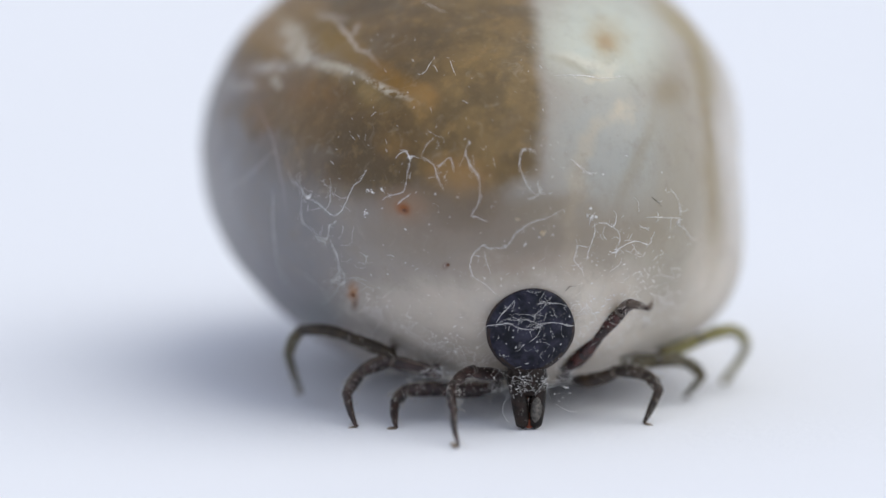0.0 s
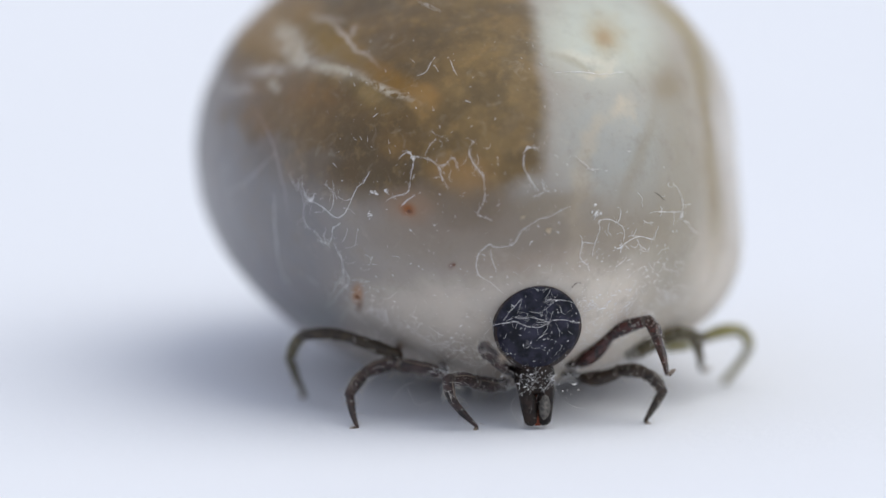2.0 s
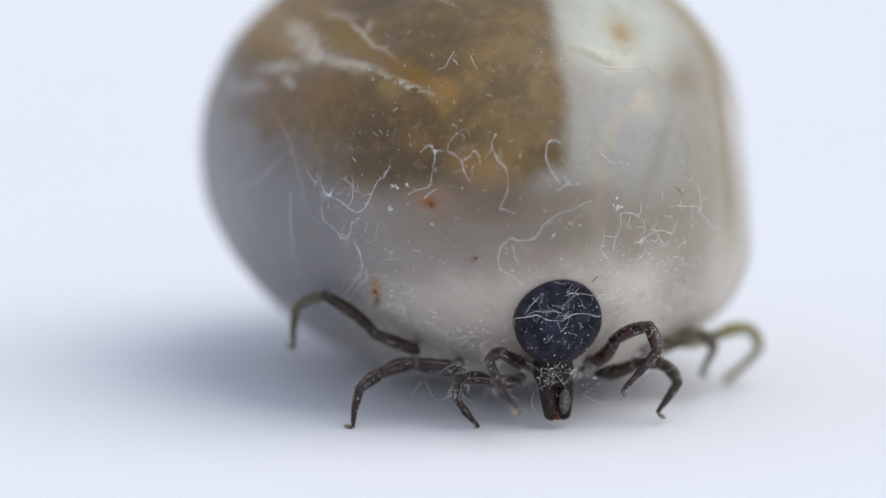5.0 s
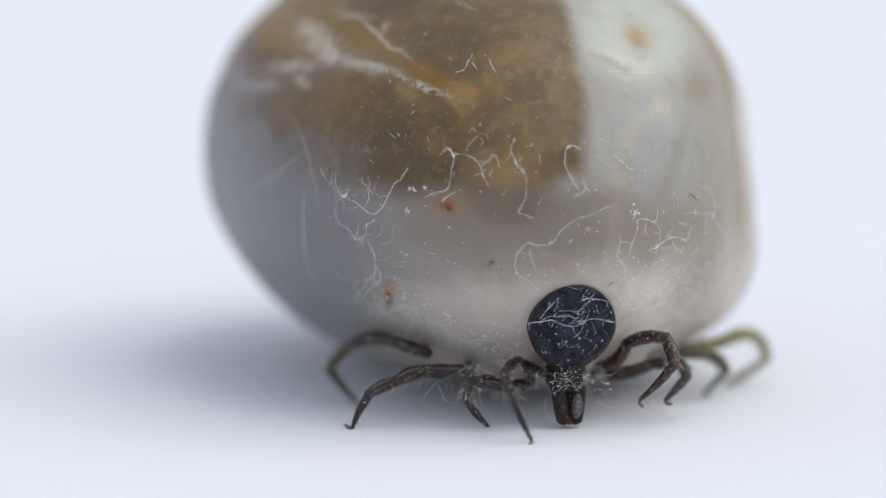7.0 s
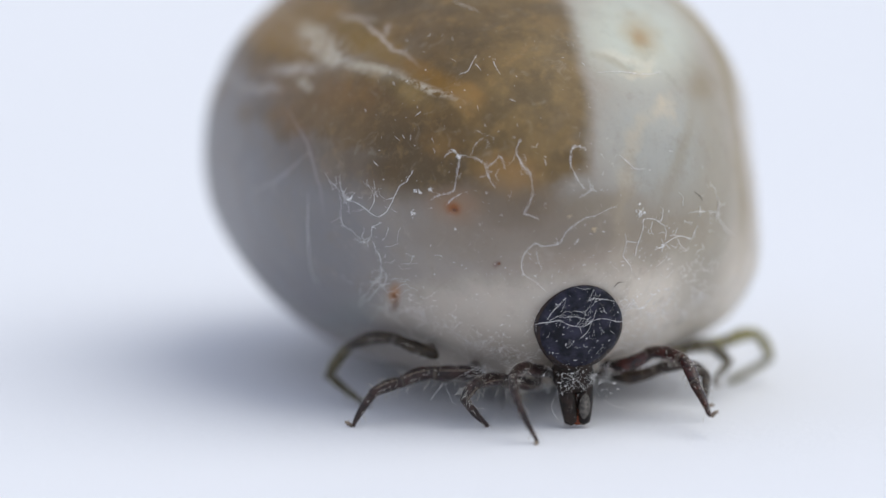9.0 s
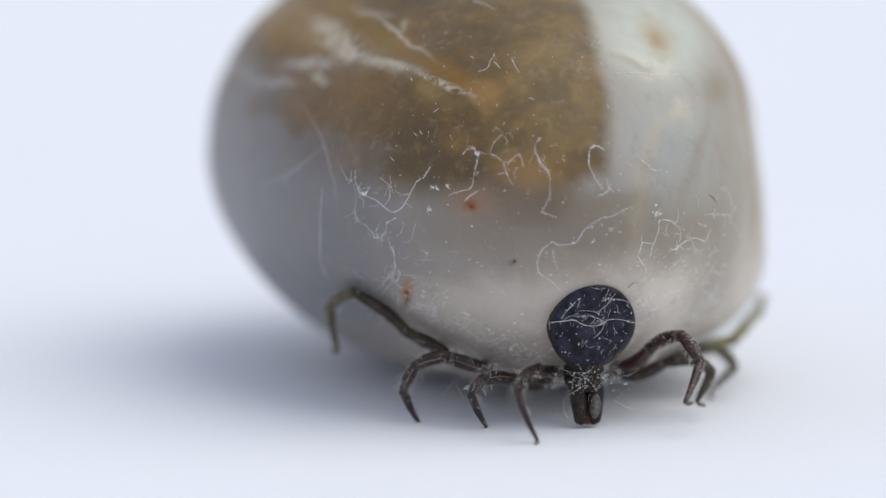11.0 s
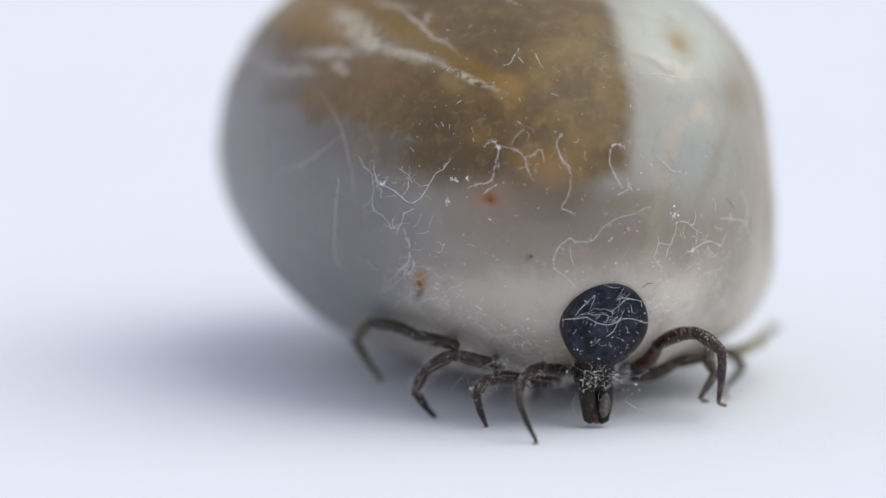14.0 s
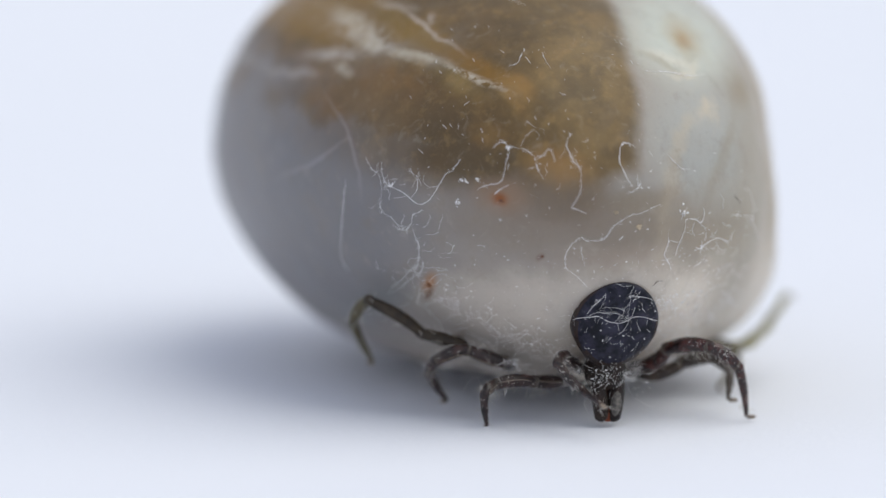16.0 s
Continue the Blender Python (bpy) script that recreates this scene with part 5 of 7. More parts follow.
    walk(joints["L2"]["metatarsus"], [(0, at(-0.022, 0.044, 1.409, 50.3, -13.1, 1.2)),
        (0.5, at(-0.050, 0.010, 1.409, 52.4, -11.0, 2.6)),
        (1, at(-0.010, 0.028, 1.411, 59.1, -10.8, 1.0)),
        (1.2, at(0.031, -0.119, 1.399, 72.8, -8.0, -2.3)),
        (1.5, at(0.099, -0.184, 1.376, 81.3, 10.5, -5.6)),
        (1.8, at(-0.037, -0.186, 1.382, 81.9, 6.6, 3.6)),
        (2, at(-0.007, -0.042, 1.410, 106.8, -3.9, -4.0)),
        (2.2, at(-0.086, -0.132, 1.391, 113.3, -13.2, 3.3)),
        (2.5, at(-0.053, -0.120, 1.398, 113.9, -12.2, 2.5)),
        (2.8, at(-0.056, -0.102, 1.400, 111.9, -11.7, 4.4)),
        (3, at(-0.056, -0.120, 1.397, 112.7, -7.9, 3.0)),
        (3.2, at(0.001, -0.099, 1.404, 112.5, -10.8, -2.2)),
        (3.5, at(0.007, -0.041, 1.410, 104.1, -9.1, -1.5)),
        (4, at(0.019, -0.015, 1.411, 94.6, -6.2, -0.6)),
        (5.25, at(-0.026, -0.010, 1.411, 96.8, -9.2, 1.3)),
        (6.5, at(-0.071, -0.010, 1.407, 98.1, -12.5, 3.7)),
        (7, at(0.052, 0.032, 1.408, 88.4, -4.3, -2.4)),
        (7.5, at(0.054, 0.025, 1.409, 88.5, -3.8, -2.9)),
        (8, at(0.102, -0.055, 1.401, 84.1, -4.2, -6.0)),
        (8.5, at(0.162, -0.081, 1.385, 72.8, -2.7, -7.4)),
        (9, at(0.162, -0.091, 1.383, 72.3, -1.8, -7.1)),
        (10.25, at(0.100, -0.090, 1.397, 64.1, 1.4, -2.8)),
        (11.5, at(0.041, -0.077, 1.405, 57.3, 7.0, 0.1)),
        (12, at(0.008, -0.089, 1.405, 58.8, 10.0, 0.6)),
        (12.5, at(0.030, -0.096, 1.403, 53.3, 10.5, -0.6)),
        (13, at(0.032, -0.098, 1.403, 53.8, 10.7, -0.7)),
        (13.5, at(0.040, -0.094, 1.403, 52.2, 12.1, -0.7)),
        (14, at(0.038, -0.097, 1.403, 53.1, 11.7, -0.8)),
        (14.5, at(0.037, -0.095, 1.403, 52.4, 12.0, -0.7)),
        (15, at(-0.058, -0.101, 1.400, 40.9, 16.1, 2.8)),
        (15.5, at(-0.200, -0.055, 1.376, 31.7, 15.6, 4.0)),
        (16, at(-0.234, -0.083, 1.360, 32.8, 12.3, 4.3))])
    walk(joints["L2"]["tarsus"], [(0, at(-0.059, -0.178, 1.589, 85.4, -13.4, 13.2)),
        (0.5, at(-0.073, -0.220, 1.582, 86.3, -12.5, 11.7)),
        (1, at(-0.034, -0.219, 1.556, 82.5, -10.2, 10.8)),
        (1.2, at(0.008, -0.393, 1.484, 90.1, -7.3, 6.8)),
        (1.5, at(0.079, -0.468, 1.418, 153.1, 25.7, -7.3)),
        (1.8, at(-0.014, -0.470, 1.422, 157.0, 17.1, -4.7)),
        (2, at(-0.021, -0.318, 1.327, 142.2, -7.4, 1.8)),
        (2.2, at(-0.044, -0.395, 1.280, 158.6, -18.8, 2.8)),
        (2.5, at(-0.017, -0.382, 1.284, 142.4, -18.9, 6.0)),
        (2.8, at(-0.014, -0.367, 1.295, 152.3, -17.2, 3.8)),
        (3, at(-0.027, -0.384, 1.287, 159.3, -9.0, 0.9)),
        (3.2, at(0.011, -0.366, 1.295, 144.9, -24.2, 8.8)),
        (3.5, at(0.011, -0.320, 1.341, 150.6, -18.3, 5.0)),
        (4, at(0.019, -0.302, 1.388, 139.0, -12.0, 5.0)),
        (5.25, at(-0.014, -0.296, 1.377, 142.2, -15.2, 4.8)),
        (6.5, at(-0.044, -0.294, 1.368, 144.3, -18.5, 4.8)),
        (7, at(0.040, -0.256, 1.416, 144.2, -9.7, 3.9)),
        (7.5, at(0.039, -0.262, 1.416, 144.6, -9.1, 3.8)),
        (8, at(0.070, -0.340, 1.430, 148.3, -13.2, 5.9)),
        (8.5, at(0.123, -0.354, 1.470, 148.6, -11.3, 6.6)),
        (9, at(0.126, -0.363, 1.471, 149.2, -9.4, 5.9)),
        (10.25, at(0.090, -0.349, 1.523, 141.5, -0.3, 2.5)),
        (11.5, at(0.060, -0.320, 1.560, 133.1, 10.4, -3.7)),
        (12, at(0.037, -0.335, 1.552, 133.3, 17.0, -7.8)),
        (12.5, at(0.059, -0.327, 1.572, 132.7, 18.3, -7.9)),
        (13, at(0.061, -0.331, 1.570, 133.0, 18.7, -8.1)),
        (13.5, at(0.074, -0.322, 1.576, 132.2, 20.7, -8.9)),
        (14, at(0.069, -0.328, 1.572, 132.7, 20.4, -8.8)),
        (14.5, at(0.070, -0.324, 1.575, 132.4, 20.8, -9.0)),
        (15, at(0.012, -0.287, 1.610, 124.8, 24.3, -15.7)),
        (15.5, at(-0.124, -0.201, 1.612, 121.8, 19.9, -16.3)),
        (16, at(-0.171, -0.235, 1.597, 124.0, 15.4, -14.0))])
    walk(legs["L3"], [(0, at(-1.271, -4.909, 0.786, 72.8, -40.3, -100.7)),
        (0.5, at(-1.271, -4.909, 0.786, 71.7, -39.1, -99.2)),
        (1, at(-1.271, -4.909, 0.786, 71.3, -38.8, -98.6)),
        (1.5, at(-1.271, -4.909, 0.786, 71.6, -37.2, -97.0)),
        (2, at(-1.271, -4.909, 0.786, 74.8, -38.0, -97.0)),
        (2.5, at(-1.271, -4.909, 0.786, 75.6, -38.2, -99.0)),
        (3, at(-1.271, -4.909, 0.786, 76.8, -37.8, -99.1)),
        (3.5, at(-1.271, -4.909, 0.786, 79.4, -36.2, -98.7)),
        (4, at(-1.271, -4.909, 0.786, 80.6, -31.6, -96.0)),
        (5.25, at(-1.271, -4.909, 0.786, 81.9, -26.8, -92.8)),
        (6.5, at(-1.271, -4.909, 0.786, 85.5, -20.0, -90.5)),
        (7, at(-1.271, -4.909, 0.786, 87.9, -25.7, -95.6)),
        (7.5, at(-1.271, -4.909, 0.786, 86.6, -25.4, -93.9)),
        (8, at(-1.271, -4.909, 0.786, 85.9, -17.2, -89.7)),
        (8.5, at(-1.271, -4.909, 0.786, 88.1, -21.9, -94.7)),
        (9, at(-1.271, -4.909, 0.786, 88.2, -21.7, -95.6)),
        (10.25, at(-1.271, -4.909, 0.786, 75.0, 4.3, -91.6)),
        (11.5, at(-1.271, -4.909, 0.786, 69.7, 18.3, -90.8)),
        (12, at(-1.271, -4.909, 0.786, 69.8, 34.5, -101.1)),
        (12.5, at(-1.271, -4.909, 0.786, 76.5, 26.9, -99.4)),
        (13, at(-1.271, -4.909, 0.786, 66.1, 37.4, -105.6)),
        (13.5, at(-1.271, -4.909, 0.786, 62.3, 38.2, -105.1)),
        (14, at(-1.271, -4.909, 0.786, 76.4, 30.2, -98.1)),
        (14.5, at(-1.271, -4.909, 0.786, 76.1, 31.4, -99.9)),
        (15, at(-1.271, -4.909, 0.786, 69.8, 35.5, -114.7)),
        (15.5, at(-1.271, -4.909, 0.786, 77.7, 34.3, -107.6)),
        (16, at(-1.271, -4.909, 0.786, 65.7, 40.9, -115.3))])
    walk(joints["L3"]["tibia"], [(0, at(0.000, 0.000, 0.747, 42.0, 3.3, 2.6)),
        (0.5, at(-0.000, 0.000, 0.747, 41.0, 2.4, 2.5)),
        (1, at(-0.000, 0.000, 0.747, 40.7, 2.3, 2.6)),
        (1.5, at(-0.000, -0.000, 0.747, 36.7, 0.4, 2.2)),
        (2, at(0.000, 0.000, 0.747, 30.1, -2.6, 0.6)),
        (2.5, at(-0.000, -0.000, 0.747, 31.4, 0.0, 0.2)),
        (3, at(-0.000, 0.000, 0.747, 30.1, -0.2, -0.8)),
        (3.5, at(0.000, 0.000, 0.747, 26.1, -0.8, -0.8)),
        (4, at(-0.000, -0.000, 0.747, 23.9, -0.9, -0.0)),
        (5.25, at(0.000, -0.000, 0.747, 21.2, -0.2, 0.3)),
        (6.5, at(-0.000, 0.000, 0.747, 19.5, 0.5, 0.8)),
        (7, at(0.000, 0.000, 0.747, 21.1, 4.2, 1.2)),
        (7.5, at(0.000, 0.000, 0.747, 20.2, -0.4, 0.0)),
        (8, at(0.000, 0.000, 0.747, 17.9, -4.7, -0.4)),
        (8.5, at(0.000, 0.000, 0.747, 15.5, -4.1, -1.3)),
        (9, at(-0.000, 0.000, 0.747, 15.6, -3.7, -0.9)),
        (10.25, at(0.000, -0.000, 0.747, 23.2, -5.9, 0.4)),
        (11.5, at(0.000, 0.000, 0.747, 37.8, -4.6, -1.7)),
        (12, at(0.000, 0.000, 0.747, 34.7, 14.9, 6.5)),
        (12.5, at(0.000, 0.000, 0.747, 38.5, 4.4, 2.7)),
        (13, at(0.000, 0.000, 0.747, 51.1, 9.2, 6.5)),
        (13.5, at(0.000, 0.000, 0.747, 63.0, 0.6, -0.2)),
        (14, at(0.000, 0.000, 0.747, 48.8, 0.9, 0.7)),
        (14.5, at(-0.000, 0.000, 0.747, 47.5, 3.1, 2.2)),
        (15, at(0.000, 0.000, 0.747, 27.5, 16.8, 4.2)),
        (15.5, at(-0.000, 0.000, 0.747, 38.6, 2.1, 0.2)),
        (16, at(-0.000, 0.000, 0.747, 45.6, 11.4, 6.8))])
    walk(joints["L3"]["metatarsus"], [(0, at(0.037, -0.334, 1.119, 80.1, -0.1, -3.1)),
        (0.5, at(0.030, -0.328, 1.125, 79.5, -1.0, -2.7)),
        (1, at(0.030, -0.326, 1.127, 79.3, -1.2, -2.5)),
        (1.5, at(0.014, -0.299, 1.149, 76.7, -3.0, -1.6)),
        (2, at(-0.017, -0.252, 1.181, 71.8, -3.4, 0.9)),
        (2.5, at(0.001, -0.261, 1.175, 69.0, -0.4, -0.1)),
        (3, at(-0.005, -0.251, 1.181, 63.9, 1.6, 0.6)),
        (3.5, at(-0.010, -0.221, 1.197, 59.9, 1.2, 0.6)),
        (4, at(-0.008, -0.203, 1.205, 54.1, -1.1, -0.2)),
        (5.25, at(-0.000, -0.182, 1.215, 40.0, -1.3, -0.2)),
        (6.5, at(0.006, -0.167, 1.220, 25.7, -2.9, -0.6)),
        (7, at(0.038, -0.180, 1.214, 27.2, -0.7, -0.9)),
        (7.5, at(-0.003, -0.174, 1.218, 27.1, -0.4, 0.0)),
        (8, at(-0.040, -0.154, 1.223, 23.9, -3.2, 0.1)),
        (8.5, at(-0.038, -0.133, 1.229, 22.4, 3.5, 1.1)),
        (9, at(-0.033, -0.134, 1.229, 21.5, 0.4, 0.3)),
        (10.25, at(-0.046, -0.198, 1.206, 61.2, -7.7, -1.4)),
        (11.5, at(-0.041, -0.306, 1.142, 101.2, -2.4, 0.4)),
        (12, at(0.137, -0.271, 1.146, 108.0, 9.3, -11.8)),
        (12.5, at(0.045, -0.311, 1.138, 87.9, 0.9, -1.7)),
        (13, at(0.094, -0.382, 1.058, 103.3, 6.0, -8.8)),
        (13.5, at(0.001, -0.447, 0.974, 111.0, 0.7, -0.2)),
        (14, at(0.010, -0.377, 1.077, 89.1, 0.3, 1.2)),
        (14.5, at(0.033, -0.369, 1.085, 84.1, 0.8, -3.0)),
        (15, at(0.145, -0.222, 1.173, 93.6, 9.7, -12.4)),
        (15.5, at(0.016, -0.313, 1.139, 84.5, 1.9, -0.5)),
        (16, at(0.111, -0.348, 1.091, 96.2, 5.9, -10.5))])
    walk(joints["L3"]["tarsus"], [(0, at(0.013, -0.784, 1.198, 126.1, -1.5, 2.6)),
        (0.5, at(0.008, -0.777, 1.208, 125.7, -2.7, 2.9)),
        (1, at(0.008, -0.775, 1.211, 125.6, -3.1, 3.2)),
        (1.5, at(-0.004, -0.743, 1.255, 122.7, -5.2, 4.1)),
        (2, at(-0.018, -0.686, 1.323, 116.8, -5.5, 3.6)),
        (2.5, at(-0.000, -0.687, 1.339, 113.8, -0.4, 0.1)),
        (3, at(0.005, -0.662, 1.382, 110.6, 2.2, -2.4)),
        (3.5, at(-0.001, -0.616, 1.426, 102.5, 1.3, -2.0)),
        (4, at(-0.014, -0.573, 1.474, 96.6, -0.9, -0.2)),
        (5.25, at(-0.009, -0.475, 1.565, 84.3, -1.1, -0.3)),
        (6.5, at(-0.016, -0.365, 1.631, 71.1, -1.6, 0.1)),
        (7, at(0.029, -0.389, 1.620, 65.9, 1.7, 1.4)),
        (7.5, at(-0.006, -0.382, 1.624, 65.2, -0.3, 0.3)),
        (8, at(-0.063, -0.339, 1.640, 62.3, -3.1, 0.9)),
        (8.5, at(-0.008, -0.306, 1.651, 59.1, 0.6, -0.3)),
        (9, at(-0.029, -0.302, 1.654, 59.3, -0.4, 0.2)),
        (10.25, at(-0.086, -0.597, 1.424, 110.6, -7.6, 1.7)),
        (11.5, at(-0.033, -0.754, 1.054, 154.0, 1.7, -2.0)),
        (12, at(0.026, -0.692, 1.006, 162.2, -4.5, 3.2)),
        (12.5, at(0.031, -0.767, 1.155, 141.9, -3.1, 3.2)),
        (13, at(0.015, -0.820, 0.953, 162.3, -4.7, 2.7)),
        (13.5, at(-0.002, -0.874, 0.810, 164.6, 0.6, 0.0)),
        (14, at(0.019, -0.834, 1.085, 142.3, 0.6, -0.3)),
        (14.5, at(0.010, -0.823, 1.132, 135.5, -0.7, 1.7)),
        (15, at(0.042, -0.666, 1.145, 135.0, 6.8, 1.9)),
        (15.5, at(0.013, -0.767, 1.183, 130.6, 2.3, -0.4)),
        (16, at(0.023, -0.794, 1.042, 141.9, -1.0, 4.4))])
    walk(legs["L4"], [(0, at(-1.928, -4.653, 1.055, 69.1, 35.4, -130.6)),
        (0.5, at(-1.928, -4.653, 1.055, 69.1, 35.8, -129.7)),
        (1, at(-1.928, -4.653, 1.055, 68.2, 35.5, -130.0)),
        (1.5, at(-1.928, -4.653, 1.055, 67.3, 35.7, -129.8)),
        (2, at(-1.928, -4.653, 1.055, 67.7, 36.9, -128.4)),
        (2.5, at(-1.928, -4.653, 1.055, 71.2, 37.1, -127.9)),
        (3, at(-1.928, -4.653, 1.055, 72.7, 37.5, -127.1)),
        (3.2, at(-1.928, -4.653, 1.055, 73.2, 35.0, -130.5)),
        (3.5, at(-1.928, -4.653, 1.055, 72.5, 26.1, -137.1)),
        (3.8, at(-1.928, -4.653, 1.055, 67.3, 28.1, -135.3)),
        (4, at(-1.928, -4.653, 1.055, 67.2, 23.9, -131.0)),
        (5.25, at(-1.928, -4.653, 1.055, 73.0, 25.0, -136.2)),
        (6.5, at(-1.928, -4.653, 1.055, 84.0, 28.5, -138.7)),
        (7, at(-1.928, -4.653, 1.055, 82.6, 8.7, -145.0)),
        (7.5, at(-1.928, -4.653, 1.055, 84.9, 3.1, -146.9)),
        (8, at(-1.928, -4.653, 1.055, 82.6, 29.9, -142.3)),
        (8.5, at(-1.928, -4.653, 1.055, 75.2, 21.9, -130.6)),
        (9, at(-1.928, -4.653, 1.055, 76.0, 13.2, -138.4)),
        (10.25, at(-1.928, -4.653, 1.055, 68.6, 20.3, -138.7)),
        (11.5, at(-1.928, -4.653, 1.055, 68.3, 30.3, -137.9)),
        (12, at(-1.928, -4.653, 1.055, 74.7, 31.3, -124.2)),
        (12.5, at(-1.928, -4.653, 1.055, 86.6, 29.3, -138.3)),
        (13, at(-1.928, -4.653, 1.055, 75.4, 32.3, -125.9)),
        (13.5, at(-1.928, -4.653, 1.055, 84.4, 37.4, -141.3)),
        (14, at(-1.928, -4.653, 1.055, 82.8, 41.7, -140.4)),
        (14.5, at(-1.928, -4.653, 1.055, 90.2, 40.7, -141.6)),
        (15, at(-1.928, -4.653, 1.055, 80.7, 40.2, -141.9)),
        (15.5, at(-1.928, -4.653, 1.055, 78.1, 37.0, -124.4)),
        (16, at(-1.928, -4.653, 1.055, 78.3, 38.3, -135.1))])
    walk(joints["L4"]["tibia"], [(0, at(0.000, 0.000, 0.738, 21.8, -5.1, -0.7)),
        (0.5, at(0.000, 0.000, 0.738, 22.2, -5.5, -0.7)),
        (1, at(-0.000, 0.000, 0.738, 23.8, -4.5, -0.7)),
        (1.5, at(0.000, 0.000, 0.738, 25.2, -4.1, -0.6)),
        (2, at(-0.000, 0.000, 0.738, 24.1, -3.6, -0.2)),
        (2.5, at(-0.000, -0.000, 0.738, 17.7, -3.6, 0.6)),
        (3, at(0.000, -0.000, 0.738, 16.6, -3.0, 0.5)),
        (3.2, at(-0.000, 0.000, 0.738, 1.9, -1.9, 0.2)),
        (3.5, at(0.000, 0.000, 0.738, -19.6, 2.7, -3.2)),
        (3.8, at(0.000, 0.000, 0.738, -19.0, 2.5, 0.4)),
        (4, at(-0.000, 0.000, 0.738, -15.9, 2.4, -0.4)),
        (5.25, at(0.000, 0.000, 0.738, -35.4, 4.5, -2.4)),
        (6.5, at(-0.000, -0.000, 0.738, -57.2, -0.8, -5.7)),
        (7, at(-0.000, -0.000, 0.738, 17.1, -6.3, -1.2)),
        (7.5, at(-0.000, 0.000, 0.738, 11.6, -5.6, -0.7)),
        (8, at(-0.000, 0.000, 0.738, -30.7, 3.7, -2.1)),
        (8.5, at(-0.000, -0.000, 0.738, 15.9, 2.2, -1.8)),
        (9, at(-0.000, 0.000, 0.738, 27.2, -4.8, -2.8)),
        (10.25, at(-0.000, 0.000, 0.738, 2.7, 1.9, -0.0)),
        (11.5, at(-0.000, 0.000, 0.738, -23.6, 1.0, -2.1)),
        (12, at(-0.000, 0.000, 0.738, 40.1, -7.2, -1.8)),
        (12.5, at(0.000, 0.000, 0.738, -31.9, 0.4, -0.9)),
        (13, at(-0.000, 0.000, 0.738, 37.0, -2.6, -2.5)),
        (13.5, at(0.000, -0.000, 0.738, -33.6, -2.1, 0.8)),
        (14, at(0.000, 0.000, 0.738, 10.5, -8.9, -0.5)),
        (14.5, at(0.000, -0.000, 0.738, 17.4, -4.1, -1.0)),
        (15, at(-0.000, 0.000, 0.738, -30.6, -2.3, 2.0)),
        (15.5, at(0.000, 0.000, 0.738, 29.5, -3.6, -0.1)),
        (16, at(-0.000, 0.000, 0.738, -25.0, -3.0, -0.7))])
    walk(joints["L4"]["metatarsus"], [(0, at(-0.083, -0.355, 1.622, 71.3, -2.3, 3.0)),
        (0.5, at(-0.089, -0.360, 1.620, 72.9, -2.6, 3.2)),
        (1, at(-0.073, -0.385, 1.610, 73.1, -2.2, 2.7)),
        (1.5, at(-0.066, -0.407, 1.601, 73.2, -2.0, 2.4)),
        (2, at(-0.057, -0.390, 1.609, 73.9, -2.6, 1.9)),
        (2.5, at(-0.055, -0.292, 1.647, 70.2, -5.0, 1.4)),
        (3, at(-0.045, -0.274, 1.653, 68.6, -4.0, 1.4)),
        (3.2, at(-0.032, -0.033, 1.693, 61.8, -6.5, 0.6)),
        (3.5, at(0.060, 0.318, 1.638, 47.1, -6.9, -0.5)),
        (3.8, at(0.037, 0.312, 1.641, 45.9, 3.8, -0.0)),
        (4, at(0.041, 0.262, 1.657, 42.4, 0.5, -0.4)),
        (5.25, at(0.084, 0.551, 1.515, 40.6, -1.2, -2.0)),
        (6.5, at(0.072, 0.801, 1.256, 36.3, -5.4, -0.7)),
        (7, at(-0.107, -0.279, 1.646, 49.0, 0.8, 3.7)),
        (7.5, at(-0.094, -0.191, 1.670, 48.8, -0.1, 2.3)),
        (8, at(0.071, 0.485, 1.559, 48.7, -2.5, -2.9)),
        (8.5, at(0.028, -0.263, 1.657, 65.8, 9.5, 2.3)),
        (9, at(-0.093, -0.433, 1.586, 61.3, 2.1, 2.6)),
        (10.25, at(0.032, -0.044, 1.693, 57.8, 1.4, -1.3)),
        (11.5, at(0.028, 0.382, 1.614, 51.5, -4.8, -1.3)),
        (12, at(-0.111, -0.613, 1.463, 73.6, -3.8, 4.6)),
        (12.5, at(0.014, 0.505, 1.550, 43.1, -1.8, -0.7)),
        (13, at(-0.059, -0.574, 1.500, 77.3, 1.4, 3.0)),
        (13.5, at(-0.037, 0.529, 1.534, 56.3, -1.5, -0.8)),
        (14, at(-0.146, -0.173, 1.667, 54.2, -4.6, 2.5)),
        (14.5, at(-0.070, -0.285, 1.648, 51.4, 0.6, 2.0)),
        (15, at(-0.050, 0.486, 1.560, 56.8, 2.0, 1.4)),
        (15.5, at(-0.053, -0.470, 1.569, 73.1, -2.4, 3.2)),
        (16, at(-0.041, 0.405, 1.603, 63.1, -4.2, 0.5))])
